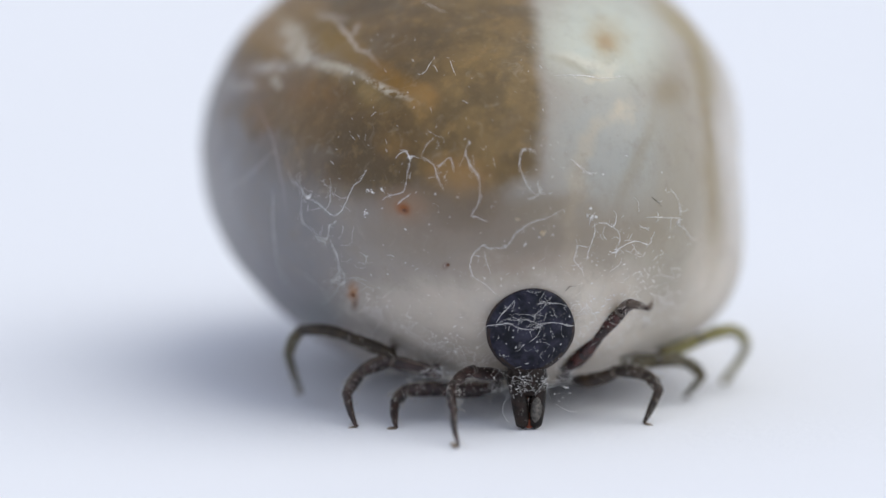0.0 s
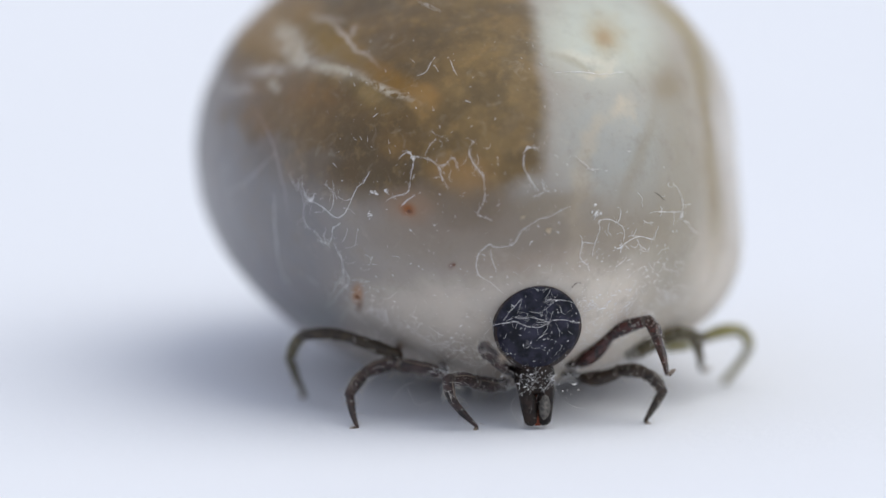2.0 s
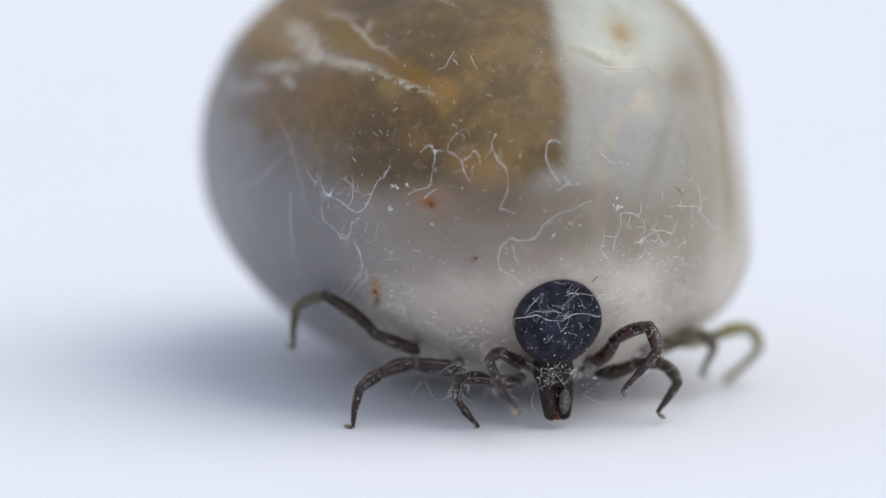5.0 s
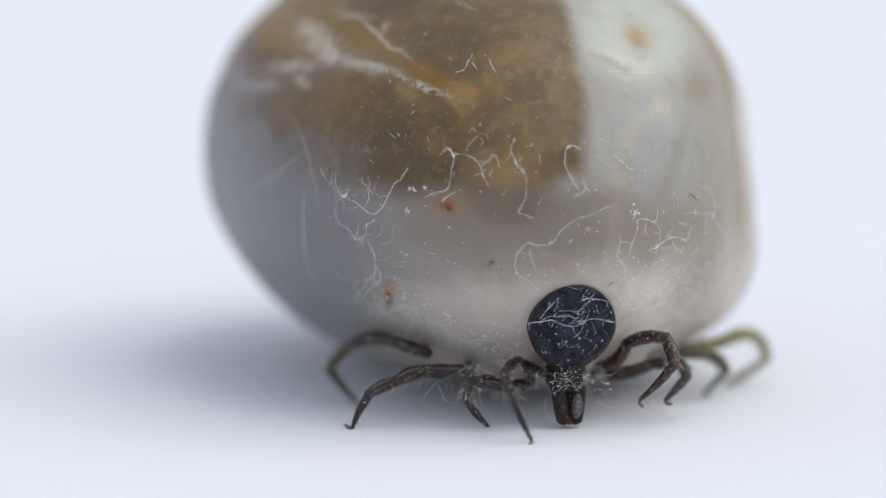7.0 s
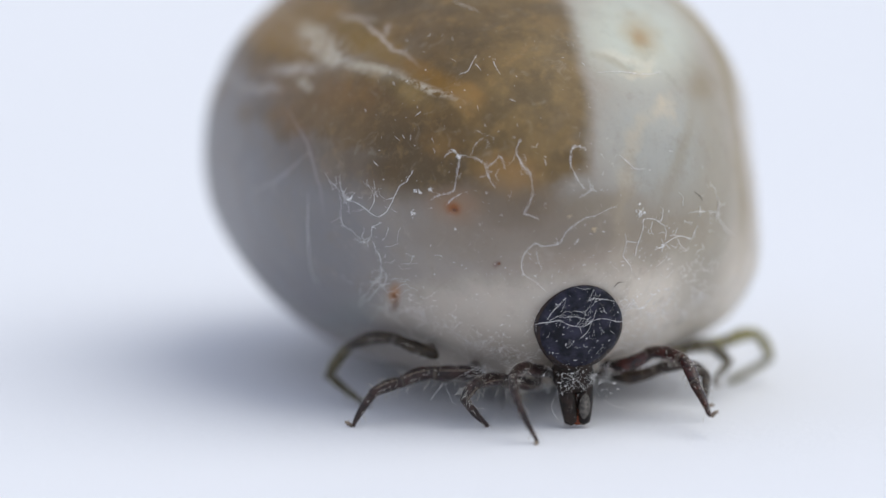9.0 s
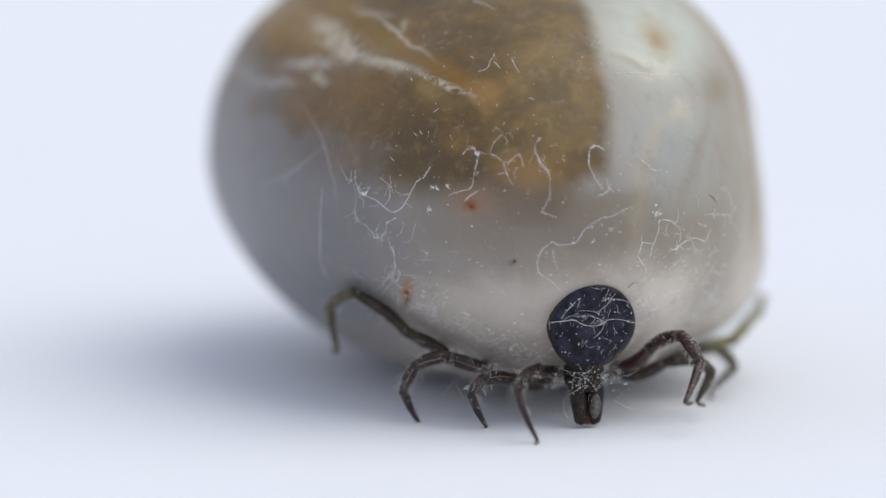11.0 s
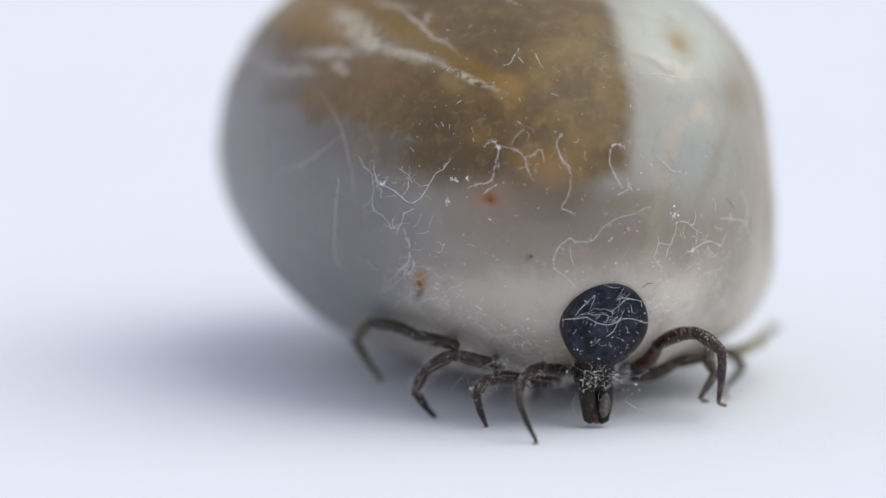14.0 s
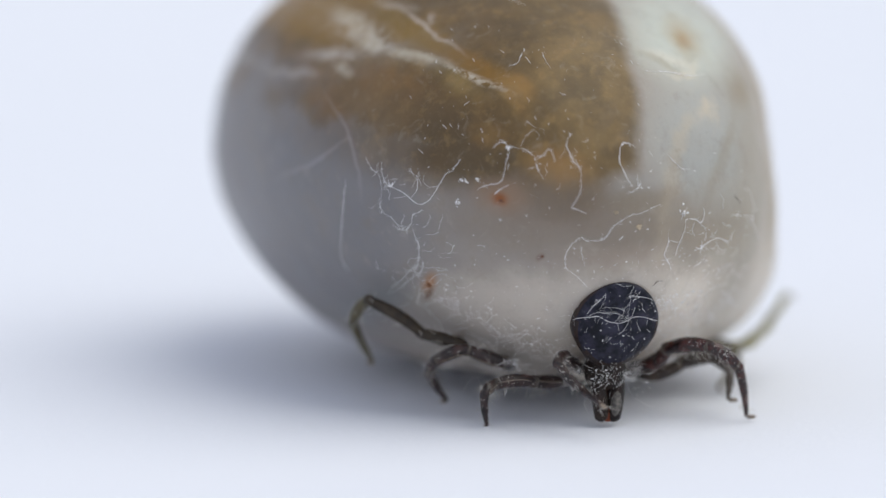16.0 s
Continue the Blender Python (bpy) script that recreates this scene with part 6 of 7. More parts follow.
    walk(joints["L4"]["tarsus"], [(0, at(-0.055, -1.056, 1.859, 108.4, -3.7, 1.3)),
        (0.5, at(-0.059, -1.067, 1.838, 111.6, -4.1, 1.2)),
        (1, at(-0.048, -1.093, 1.826, 112.4, -3.4, 0.9)),
        (1.5, at(-0.044, -1.116, 1.814, 113.2, -3.1, 0.9)),
        (2, at(-0.042, -1.102, 1.814, 113.2, -3.8, 1.4)),
        (2.5, at(-0.059, -0.989, 1.897, 112.6, -7.5, 4.9)),
        (3, at(-0.047, -0.964, 1.923, 109.8, -5.7, 3.3)),
        (3.2, at(-0.064, -0.686, 2.041, 111.5, -9.7, 7.3)),
        (3.5, at(-0.005, -0.224, 2.138, 97.5, -7.5, 8.4)),
        (3.8, at(0.071, -0.220, 2.156, 85.9, 3.5, -4.8)),
        (4, at(0.042, -0.238, 2.204, 91.3, 1.0, 1.1)),
        (5.25, at(0.056, 0.070, 2.077, 89.0, 1.1, -0.3)),
        (6.5, at(0.011, 0.363, 1.851, 82.7, -4.4, 0.7)),
        (7, at(-0.063, -0.837, 2.132, 150.9, -2.8, 0.2)),
        (7.5, at(-0.072, -0.748, 2.158, 151.4, -1.1, -0.5)),
        (8, at(0.022, -0.069, 2.047, 102.8, 1.7, -7.1)),
        (8.5, at(0.105, -0.936, 1.956, 140.1, 18.9, -8.7)),
        (9, at(-0.051, -1.082, 1.941, 161.3, 1.8, -0.4)),
        (10.25, at(0.027, -0.671, 2.087, 135.6, 4.2, -2.0)),
        (11.5, at(-0.023, -0.197, 2.074, 101.6, -4.0, 1.0)),
        (12, at(-0.069, -1.323, 1.672, 146.3, -2.7, -1.6)),
        (12.5, at(-0.009, -0.000, 2.091, 109.9, -1.9, 2.2)),
        (13, at(-0.017, -1.296, 1.663, 134.0, 6.4, -5.8)),
        (13.5, at(-0.056, -0.087, 1.944, 91.6, -1.0, 1.3)),
        (14, at(-0.155, -0.775, 2.099, 116.2, -7.6, 2.7)),
        (14.5, at(-0.045, -0.863, 2.111, 128.9, 0.9, -2.3)),
        (15, at(-0.020, -0.133, 1.966, 93.5, 1.2, -0.9)),
        (15.5, at(-0.022, -1.178, 1.785, 129.3, -3.4, 0.1)),
        (16, at(-0.060, -0.255, 1.938, 116.4, -6.0, 3.1))])
    walk(legs["R1"], [(0, at(0.711, -5.024, 0.839, 23.4, 39.1, -3.0)),
        (0.2, at(0.711, -5.024, 0.839, 24.2, 44.8, 5.3)),
        (0.5, at(0.711, -5.024, 0.839, 88.1, 63.2, 67.6)),
        (1, at(0.711, -5.024, 0.839, 89.9, 61.1, 72.7)),
        (1.2, at(0.711, -5.024, 0.839, 88.6, 63.0, 66.6)),
        (1.5, at(0.711, -5.024, 0.839, 47.5, 41.7, 33.7)),
        (1.8, at(0.711, -5.024, 0.839, 35.1, 39.5, 28.6)),
        (2, at(0.711, -5.024, 0.839, 36.8, 39.2, 29.4)),
        (2.2, at(0.711, -5.024, 0.839, 38.5, 38.3, 31.9)),
        (2.5, at(0.711, -5.024, 0.839, 44.7, 26.1, 20.6)),
        (2.8, at(0.711, -5.024, 0.839, 55.3, 17.4, 16.6)),
        (3, at(0.711, -5.024, 0.839, 55.5, 15.8, 14.4)),
        (3.5, at(0.711, -5.024, 0.839, 58.7, 15.8, 12.8)),
        (4, at(0.711, -5.024, 0.839, 61.3, 13.9, 14.0)),
        (5.25, at(0.711, -5.024, 0.839, 56.1, 14.9, 15.8)),
        (6.5, at(0.711, -5.024, 0.839, 53.6, 16.7, 18.2)),
        (7, at(0.711, -5.024, 0.839, 54.4, 10.6, 20.0)),
        (7.5, at(0.711, -5.024, 0.839, 54.9, 16.5, 19.8)),
        (8, at(0.711, -5.024, 0.839, 52.1, 20.0, 16.6)),
        (8.5, at(0.711, -5.024, 0.839, 51.3, 21.5, 21.8)),
        (9, at(0.711, -5.024, 0.839, 64.7, 44.8, 38.1)),
        (10.25, at(0.711, -5.024, 0.839, 57.2, 31.0, 26.6)),
        (11.5, at(0.711, -5.024, 0.839, 57.7, 13.3, 23.9)),
        (12, at(0.711, -5.024, 0.839, 54.6, -3.6, 32.0)),
        (12.5, at(0.711, -5.024, 0.839, 55.5, -22.1, 46.3)),
        (13, at(0.711, -5.024, 0.839, 59.8, -22.4, 48.7)),
        (13.5, at(0.711, -5.024, 0.839, 57.5, -23.1, 48.0)),
        (14, at(0.711, -5.024, 0.839, 53.6, -11.4, 41.1)),
        (14.5, at(0.711, -5.024, 0.839, 57.3, -16.0, 43.3)),
        (15, at(0.711, -5.024, 0.839, 50.4, -15.7, 40.9)),
        (15.5, at(0.711, -5.024, 0.839, 49.5, -7.9, 37.1)),
        (16, at(0.711, -5.024, 0.839, 57.3, -30.4, 46.6))])
    walk(joints["R1"]["tibia"], [(0, at(0.000, -0.000, 0.713, 8.4, -3.7, 1.3)),
        (0.2, at(-0.000, 0.000, 0.713, 13.4, -2.0, 3.4)),
        (0.5, at(-0.000, -0.000, 0.713, 20.1, -4.9, 1.8)),
        (1, at(0.000, 0.000, 0.713, 21.1, -5.4, -0.4)),
        (1.2, at(0.000, -0.000, 0.713, 24.0, -13.7, -4.9)),
        (1.5, at(0.000, 0.000, 0.713, 18.4, 2.6, 0.3)),
        (1.8, at(0.000, 0.000, 0.713, 22.2, 1.3, -0.9)),
        (2, at(0.000, -0.000, 0.713, 18.3, 2.3, -0.4)),
        (2.2, at(0.000, 0.000, 0.713, 22.9, 3.3, -3.6)),
        (2.5, at(0.000, -0.000, 0.713, 17.6, -2.1, -2.1)),
        (2.8, at(-0.000, 0.000, 0.713, 2.0, 5.6, 0.0)),
        (3, at(0.000, -0.000, 0.713, 1.2, 7.2, 0.0)),
        (3.5, at(-0.000, 0.000, 0.713, -3.3, 11.6, -0.1)),
        (4, at(0.000, -0.000, 0.713, -4.5, 11.5, 0.1)),
        (5.25, at(0.000, 0.000, 0.713, 7.5, 14.3, 0.6)),
        (6.5, at(0.000, 0.000, 0.713, 20.3, 17.1, 3.6)),
        (7, at(-0.000, 0.000, 0.713, 18.3, 15.2, 1.8)),
        (7.5, at(0.000, 0.000, 0.713, 16.1, 9.2, -0.4)),
        (8, at(-0.000, 0.000, 0.713, 11.5, 7.9, 0.3)),
        (8.5, at(0.000, -0.000, 0.713, 4.4, 2.9, 0.5)),
        (9, at(0.000, -0.000, 0.713, 34.4, -8.0, -3.8)),
        (10.25, at(0.000, 0.000, 0.713, 21.1, -7.9, -6.6)),
        (11.5, at(0.000, -0.000, 0.713, 7.9, -5.6, -3.5)),
        (12, at(-0.000, 0.000, 0.713, 21.3, -0.5, -0.2)),
        (12.5, at(0.000, -0.000, 0.713, 10.2, 0.2, 0.3)),
        (13, at(0.000, 0.000, 0.713, 12.4, -0.8, -0.2)),
        (13.5, at(0.000, 0.000, 0.713, 13.1, 1.2, 0.4)),
        (14, at(0.000, 0.000, 0.713, 12.5, -1.5, 0.5)),
        (14.5, at(0.000, 0.000, 0.713, 14.5, -1.3, 0.2)),
        (15, at(-0.000, -0.000, 0.713, 23.9, 1.9, 0.6)),
        (15.5, at(-0.000, 0.000, 0.713, 21.8, 9.9, 4.8)),
        (16, at(0.000, 0.000, 0.713, 22.9, 1.7, -1.8))])
    walk(joints["R1"]["metatarsus"], [(0, at(-0.043, -0.105, 1.416, 46.0, -11.0, 1.1)),
        (0.2, at(-0.015, -0.167, 1.405, 54.9, -15.2, 0.7)),
        (0.5, at(-0.049, -0.247, 1.379, 52.4, -2.2, 9.8)),
        (1, at(-0.064, -0.255, 1.374, 55.8, -0.3, 6.1)),
        (1.2, at(-0.179, -0.275, 1.345, 48.9, 7.8, 11.7)),
        (1.5, at(0.031, -0.224, 1.388, 62.4, 0.4, -2.3)),
        (1.8, at(0.010, -0.270, 1.372, 85.9, 3.2, -1.3)),
        (2, at(0.026, -0.223, 1.388, 86.9, 3.4, -1.7)),
        (2.2, at(0.020, -0.279, 1.368, 93.7, 11.8, -1.6)),
        (2.5, at(-0.033, -0.215, 1.391, 66.8, 5.0, 0.9)),
        (2.8, at(0.070, -0.025, 1.421, 58.6, 4.2, -2.0)),
        (3, at(0.090, -0.015, 1.419, 61.4, 5.1, -3.0)),
        (3.5, at(0.143, 0.040, 1.409, 64.1, 8.4, -5.0)),
        (4, at(0.141, 0.056, 1.409, 65.8, 10.6, -4.7)),
        (5.25, at(0.175, -0.091, 1.397, 70.0, 7.7, -6.7)),
        (6.5, at(0.211, -0.234, 1.351, 73.1, 4.8, -8.7)),
        (7, at(0.184, -0.217, 1.365, 78.6, 8.6, -6.5)),
        (7.5, at(0.108, -0.198, 1.388, 85.0, 10.3, -5.1)),
        (8, at(0.097, -0.141, 1.404, 73.0, 5.0, -4.6)),
        (8.5, at(0.037, -0.054, 1.422, 63.0, -3.8, -1.6)),
        (9, at(-0.109, -0.395, 1.295, 69.6, 1.5, 10.8)),
        (10.25, at(-0.120, -0.244, 1.371, 66.9, 13.7, 9.9)),
        (11.5, at(-0.075, -0.093, 1.415, 66.0, 21.7, 6.2)),
        (12, at(-0.007, -0.258, 1.376, 63.0, 0.4, 1.0)),
        (12.5, at(0.003, -0.126, 1.414, 51.2, 0.5, 2.6)),
        (13, at(-0.010, -0.153, 1.408, 49.2, 0.6, 0.8)),
        (13.5, at(0.015, -0.161, 1.406, 54.2, -1.1, -0.7)),
        (14, at(-0.016, -0.154, 1.408, 60.7, -4.3, -1.4)),
        (14.5, at(-0.016, -0.178, 1.402, 70.3, -1.5, 1.3)),
        (15, at(0.024, -0.288, 1.364, 79.3, 0.2, -1.3)),
        (15.5, at(0.135, -0.254, 1.364, 73.5, -4.3, -7.3)),
        (16, at(0.011, -0.277, 1.369, 74.9, 7.0, 4.3))])
    walk(joints["R1"]["tarsus"], [(0, at(-0.107, -0.496, 1.784, 57.9, -5.6, 10.8)),
        (0.2, at(-0.091, -0.610, 1.705, 62.5, -7.9, 16.4)),
        (0.5, at(0.011, -0.671, 1.708, 60.6, -8.6, 1.8)),
        (1, at(-0.018, -0.700, 1.678, 64.1, -3.1, 2.8)),
        (1.2, at(-0.048, -0.665, 1.697, 59.8, -2.6, -0.1)),
        (1.5, at(0.013, -0.703, 1.639, 86.6, 2.0, 6.1)),
        (1.8, at(-0.000, -0.809, 1.410, 93.3, 3.5, -3.6)),
        (2, at(0.011, -0.763, 1.417, 93.5, 3.7, -3.6)),
        (2.2, at(-0.001, -0.818, 1.334, 93.4, 13.3, -17.7)),
        (2.5, at(-0.006, -0.711, 1.604, 140.6, 5.4, -0.7)),
        (2.8, at(0.075, -0.487, 1.702, 150.1, 4.5, 0.6)),
        (3, at(0.087, -0.491, 1.677, 154.1, 7.4, -0.3)),
        (3.5, at(0.135, -0.447, 1.643, 153.6, 12.8, -1.1)),
        (4, at(0.141, -0.439, 1.627, 158.3, 15.7, -1.2)),
        (5.25, at(0.140, -0.599, 1.580, 157.2, 9.0, 0.5)),
        (6.5, at(0.147, -0.747, 1.507, 152.8, 1.6, 3.0)),
        (7, at(0.139, -0.746, 1.471, 168.2, 6.7, 0.7)),
        (7.5, at(0.068, -0.736, 1.435, 174.4, 15.6, -0.5)),
        (8, at(0.069, -0.658, 1.561, 154.0, 6.0, 0.2)),
        (8.5, at(0.007, -0.535, 1.667, 114.6, -5.5, 5.6)),
        (9, at(-0.009, -0.893, 1.483, 69.8, -5.3, -7.7)),
        (10.25, at(0.015, -0.725, 1.577, 90.7, 9.8, -13.6)),
        (11.5, at(0.059, -0.576, 1.619, 111.5, 28.5, -21.3)),
        (12, at(0.003, -0.740, 1.622, 137.1, -5.5, 5.0)),
        (12.5, at(0.025, -0.547, 1.753, 105.5, -3.2, 5.3)),
        (13, at(-0.001, -0.563, 1.761, 105.3, 0.2, -0.9)),
        (13.5, at(0.004, -0.600, 1.723, 114.5, -1.3, 1.6)),
        (14, at(-0.048, -0.625, 1.671, 135.6, -5.2, 1.7)),
        (14.5, at(-0.009, -0.687, 1.585, 133.7, -3.2, 1.2)),
        (15, at(0.013, -0.819, 1.464, 151.4, -0.5, 0.5)),
        (15.5, at(0.058, -0.767, 1.518, 149.8, -13.3, 6.4)),
        (16, at(0.068, -0.796, 1.509, 119.6, 8.8, -5.1))])
    walk(legs["R2"], [(0, at(0.760, -4.749, 0.645, 78.4, 29.9, 61.2)),
        (0.5, at(0.760, -4.749, 0.645, 79.2, 40.6, 61.1)),
        (1, at(0.760, -4.749, 0.645, 80.0, 40.8, 59.7)),
        (1.5, at(0.760, -4.749, 0.645, 82.1, 18.9, 56.1)),
        (2, at(0.760, -4.749, 0.645, 82.6, 13.0, 54.5)),
        (2.5, at(0.760, -4.749, 0.645, 86.2, 14.7, 51.4)),
        (3, at(0.760, -4.749, 0.645, 85.9, -0.6, 50.2)),
        (3.5, at(0.760, -4.749, 0.645, 86.8, -8.6, 49.3)),
        (4, at(0.760, -4.749, 0.645, 86.3, -8.6, 48.3)),
        (5.25, at(0.760, -4.749, 0.645, 77.0, 21.0, 53.0)),
        (6.5, at(0.760, -4.749, 0.645, 62.9, 52.4, 46.1)),
        (7, at(0.760, -4.749, 0.645, 65.8, 58.7, 52.8)),
        (7.5, at(0.760, -4.749, 0.645, 72.4, 32.6, 61.8)),
        (8, at(0.760, -4.749, 0.645, 65.4, 54.2, 53.6)),
        (8.5, at(0.760, -4.749, 0.645, 75.1, 55.4, 57.5)),
        (9, at(0.760, -4.749, 0.645, 82.0, 41.3, 62.6)),
        (10.25, at(0.760, -4.749, 0.645, 74.2, 35.7, 58.0)),
        (11.5, at(0.760, -4.749, 0.645, 69.0, 33.3, 54.9)),
        (12, at(0.760, -4.749, 0.645, 70.8, 33.1, 57.2)),
        (12.5, at(0.760, -4.749, 0.645, 69.4, 41.9, 54.9)),
        (13, at(0.760, -4.749, 0.645, 69.1, 38.2, 57.4)),
        (13.5, at(0.760, -4.749, 0.645, 66.2, 44.5, 54.4)),
        (14, at(0.760, -4.749, 0.645, 66.1, 41.8, 54.4)),
        (14.5, at(0.760, -4.749, 0.645, 67.4, 40.9, 55.5)),
        (15, at(0.760, -4.749, 0.645, 71.8, 43.9, 53.1)),
        (15.5, at(0.760, -4.749, 0.645, 66.1, 46.7, 49.2)),
        (16, at(0.760, -4.749, 0.645, 73.2, 32.8, 59.8))])
    walk(joints["R2"]["tibia"], [(0, at(0.000, 0.000, 0.794, 16.0, -3.4, 0.5)),
        (0.5, at(0.000, 0.000, 0.794, 16.6, 3.1, 2.8)),
        (1, at(-0.000, -0.000, 0.794, 15.0, 3.9, 2.8)),
        (1.5, at(0.000, -0.000, 0.794, 10.2, -3.9, -0.2)),
        (2, at(0.000, -0.000, 0.794, 11.2, -4.0, -0.4)),
        (2.5, at(0.000, -0.000, 0.794, 11.1, 5.9, 1.6)),
        (3, at(-0.000, 0.000, 0.794, 5.3, -2.1, -0.7)),
        (3.5, at(0.000, 0.000, 0.794, 5.5, -9.3, -1.7)),
        (4, at(-0.000, 0.000, 0.794, 9.9, -6.9, -2.9)),
        (5.25, at(-0.000, -0.000, 0.794, 11.6, -2.1, -0.8)),
        (6.5, at(0.000, -0.000, 0.794, 13.0, 5.4, 2.3)),
        (7, at(0.000, 0.000, 0.794, 20.3, -3.6, 1.3)),
        (7.5, at(-0.000, 0.000, 0.794, 3.7, -4.6, -0.5)),
        (8, at(-0.000, 0.000, 0.794, 9.8, 6.9, 1.9)),
        (8.5, at(0.000, 0.000, 0.794, -6.2, 0.5, -0.4)),
        (9, at(-0.000, -0.000, 0.794, -4.7, -3.3, 0.6)),
        (10.25, at(-0.000, -0.000, 0.794, 3.9, -3.1, -0.4)),
        (11.5, at(0.000, -0.000, 0.794, 13.9, -2.7, -0.8)),
        (12, at(0.000, 0.000, 0.794, 6.5, -6.8, -1.2)),
        (12.5, at(0.000, 0.000, 0.794, -2.1, 0.7, -0.1)),
        (13, at(0.000, -0.000, 0.794, 3.5, 0.1, -0.2)),
        (13.5, at(-0.000, 0.000, 0.794, 5.1, 2.9, 0.2)),
        (14, at(0.000, -0.000, 0.794, 1.4, 0.0, -0.1)),
        (14.5, at(0.000, -0.000, 0.794, 0.7, -0.2, -0.1)),
        (15, at(0.000, 0.000, 0.794, -10.5, 2.8, 0.1)),
        (15.5, at(0.000, 0.000, 0.794, -9.7, 2.0, -0.5)),
        (16, at(0.000, -0.000, 0.794, 0.6, -4.4, -0.1))])
    walk(joints["R2"]["metatarsus"], [(0, at(-0.025, -0.128, 1.239, 51.3, -4.4, 0.8)),
        (0.5, at(0.031, -0.131, 1.238, 55.1, -8.9, -3.7)),
        (1, at(0.036, -0.119, 1.241, 52.3, -8.6, -2.7)),
        (1.5, at(-0.031, -0.082, 1.249, 43.7, 0.0, 2.8)),
        (2, at(-0.033, -0.090, 1.248, 46.5, -0.6, 1.7)),
        (2.5, at(0.049, -0.088, 1.247, 42.6, -5.3, -2.5)),
        (3, at(-0.017, -0.043, 1.255, 56.9, 7.9, 3.4)),
        (3.5, at(-0.076, -0.042, 1.249, 61.5, 11.8, 5.8)),
        (4, at(-0.059, -0.077, 1.247, 65.4, 11.7, 4.0)),
        (5.25, at(-0.018, -0.093, 1.248, 55.7, 0.2, -2.2)),
        (6.5, at(0.046, -0.102, 1.244, 65.1, -8.3, -7.4)),
        (7, at(-0.024, -0.162, 1.228, 74.9, -6.9, 0.8)),
        (7.5, at(-0.037, -0.030, 1.255, 57.9, 7.2, 5.9)),
        (8, at(0.057, -0.077, 1.248, 67.1, -7.3, -7.6)),
        (8.5, at(0.004, 0.050, 1.255, 60.1, -3.0, -0.0)),
        (9, at(-0.027, 0.038, 1.255, 34.4, 7.2, 2.3)),
        (10.25, at(-0.025, -0.031, 1.256, 42.7, 4.2, 0.8)),
        (11.5, at(-0.023, -0.111, 1.244, 50.2, 1.3, 0.7)),
        (12, at(-0.056, -0.051, 1.251, 54.5, 6.9, 3.8)),
        (12.5, at(0.006, 0.017, 1.257, 44.2, -2.1, -1.3)),
        (13, at(0.000, -0.028, 1.257, 53.7, 4.0, 0.9)),
        (13.5, at(0.023, -0.041, 1.255, 60.9, -0.4, -2.3)),
        (14, at(-0.000, -0.011, 1.257, 67.1, 4.0, 0.5)),
        (14.5, at(-0.002, -0.005, 1.258, 63.8, 6.4, 0.5)),
        (15, at(0.023, 0.084, 1.249, 51.2, 1.8, -1.8)),
        (15.5, at(0.017, 0.078, 1.251, 53.7, -2.2, -1.7)),
        (16, at(-0.036, -0.005, 1.256, 41.3, 13.4, 3.9))])
    walk(joints["R2"]["tarsus"], [(0, at(-0.038, -0.401, 1.456, 118.5, -7.2, 3.8)),
        (0.5, at(-0.019, -0.415, 1.435, 113.8, -9.7, 7.6)),
        (1, at(-0.008, -0.393, 1.452, 113.8, -10.9, 9.8)),
        (1.5, at(-0.019, -0.323, 1.502, 120.7, -5.3, 3.9)),
        (2, at(-0.028, -0.343, 1.488, 124.9, -2.9, 1.1)),
        (2.5, at(0.015, -0.323, 1.502, 126.6, -7.1, 6.0)),
        (3, at(0.026, -0.333, 1.444, 124.0, 9.6, -5.8)),
        (3.5, at(-0.011, -0.344, 1.412, 124.6, 16.9, -11.7)),
        (4, at(-0.007, -0.391, 1.390, 126.2, 19.8, -13.1)),
        (5.25, at(-0.029, -0.381, 1.445, 127.3, 6.2, -5.8)),
        (6.5, at(-0.015, -0.414, 1.389, 127.1, -8.3, 4.6)),
        (7, at(-0.030, -0.499, 1.318, 136.3, -11.1, 3.8)),
        (7.5, at(0.017, -0.322, 1.439, 118.3, 5.5, -3.7)),
        (8, at(-0.002, -0.394, 1.382, 119.0, -7.4, 6.1)),
        (8.5, at(-0.005, -0.253, 1.429, 111.9, -3.7, 1.8)),
        (9, at(0.017, -0.158, 1.541, 93.3, 4.1, -3.1)),
        (10.25, at(-0.003, -0.268, 1.512, 110.8, 4.3, -2.5)),
        (11.5, at(-0.014, -0.379, 1.467, 127.0, 1.2, -0.6)),
        (12, at(-0.013, -0.334, 1.452, 105.0, 6.5, -8.4)),
        (12.5, at(-0.009, -0.226, 1.507, 113.2, -1.0, 0.4)),
        (13, at(0.019, -0.309, 1.463, 127.0, 5.8, -3.4)),
        (13.5, at(0.010, -0.346, 1.425, 127.4, 0.5, 0.5)),
        (14, at(0.012, -0.332, 1.393, 124.5, 6.0, -3.3)),
        (14.5, at(0.018, -0.319, 1.411, 108.4, 8.3, -6.4)),
        (15, at(0.021, -0.188, 1.468, 103.7, 3.6, -1.6)),
        (15.5, at(0.000, -0.203, 1.457, 101.9, -1.3, 1.8)),
        (16, at(0.040, -0.231, 1.511, 102.6, 11.5, -10.5))])
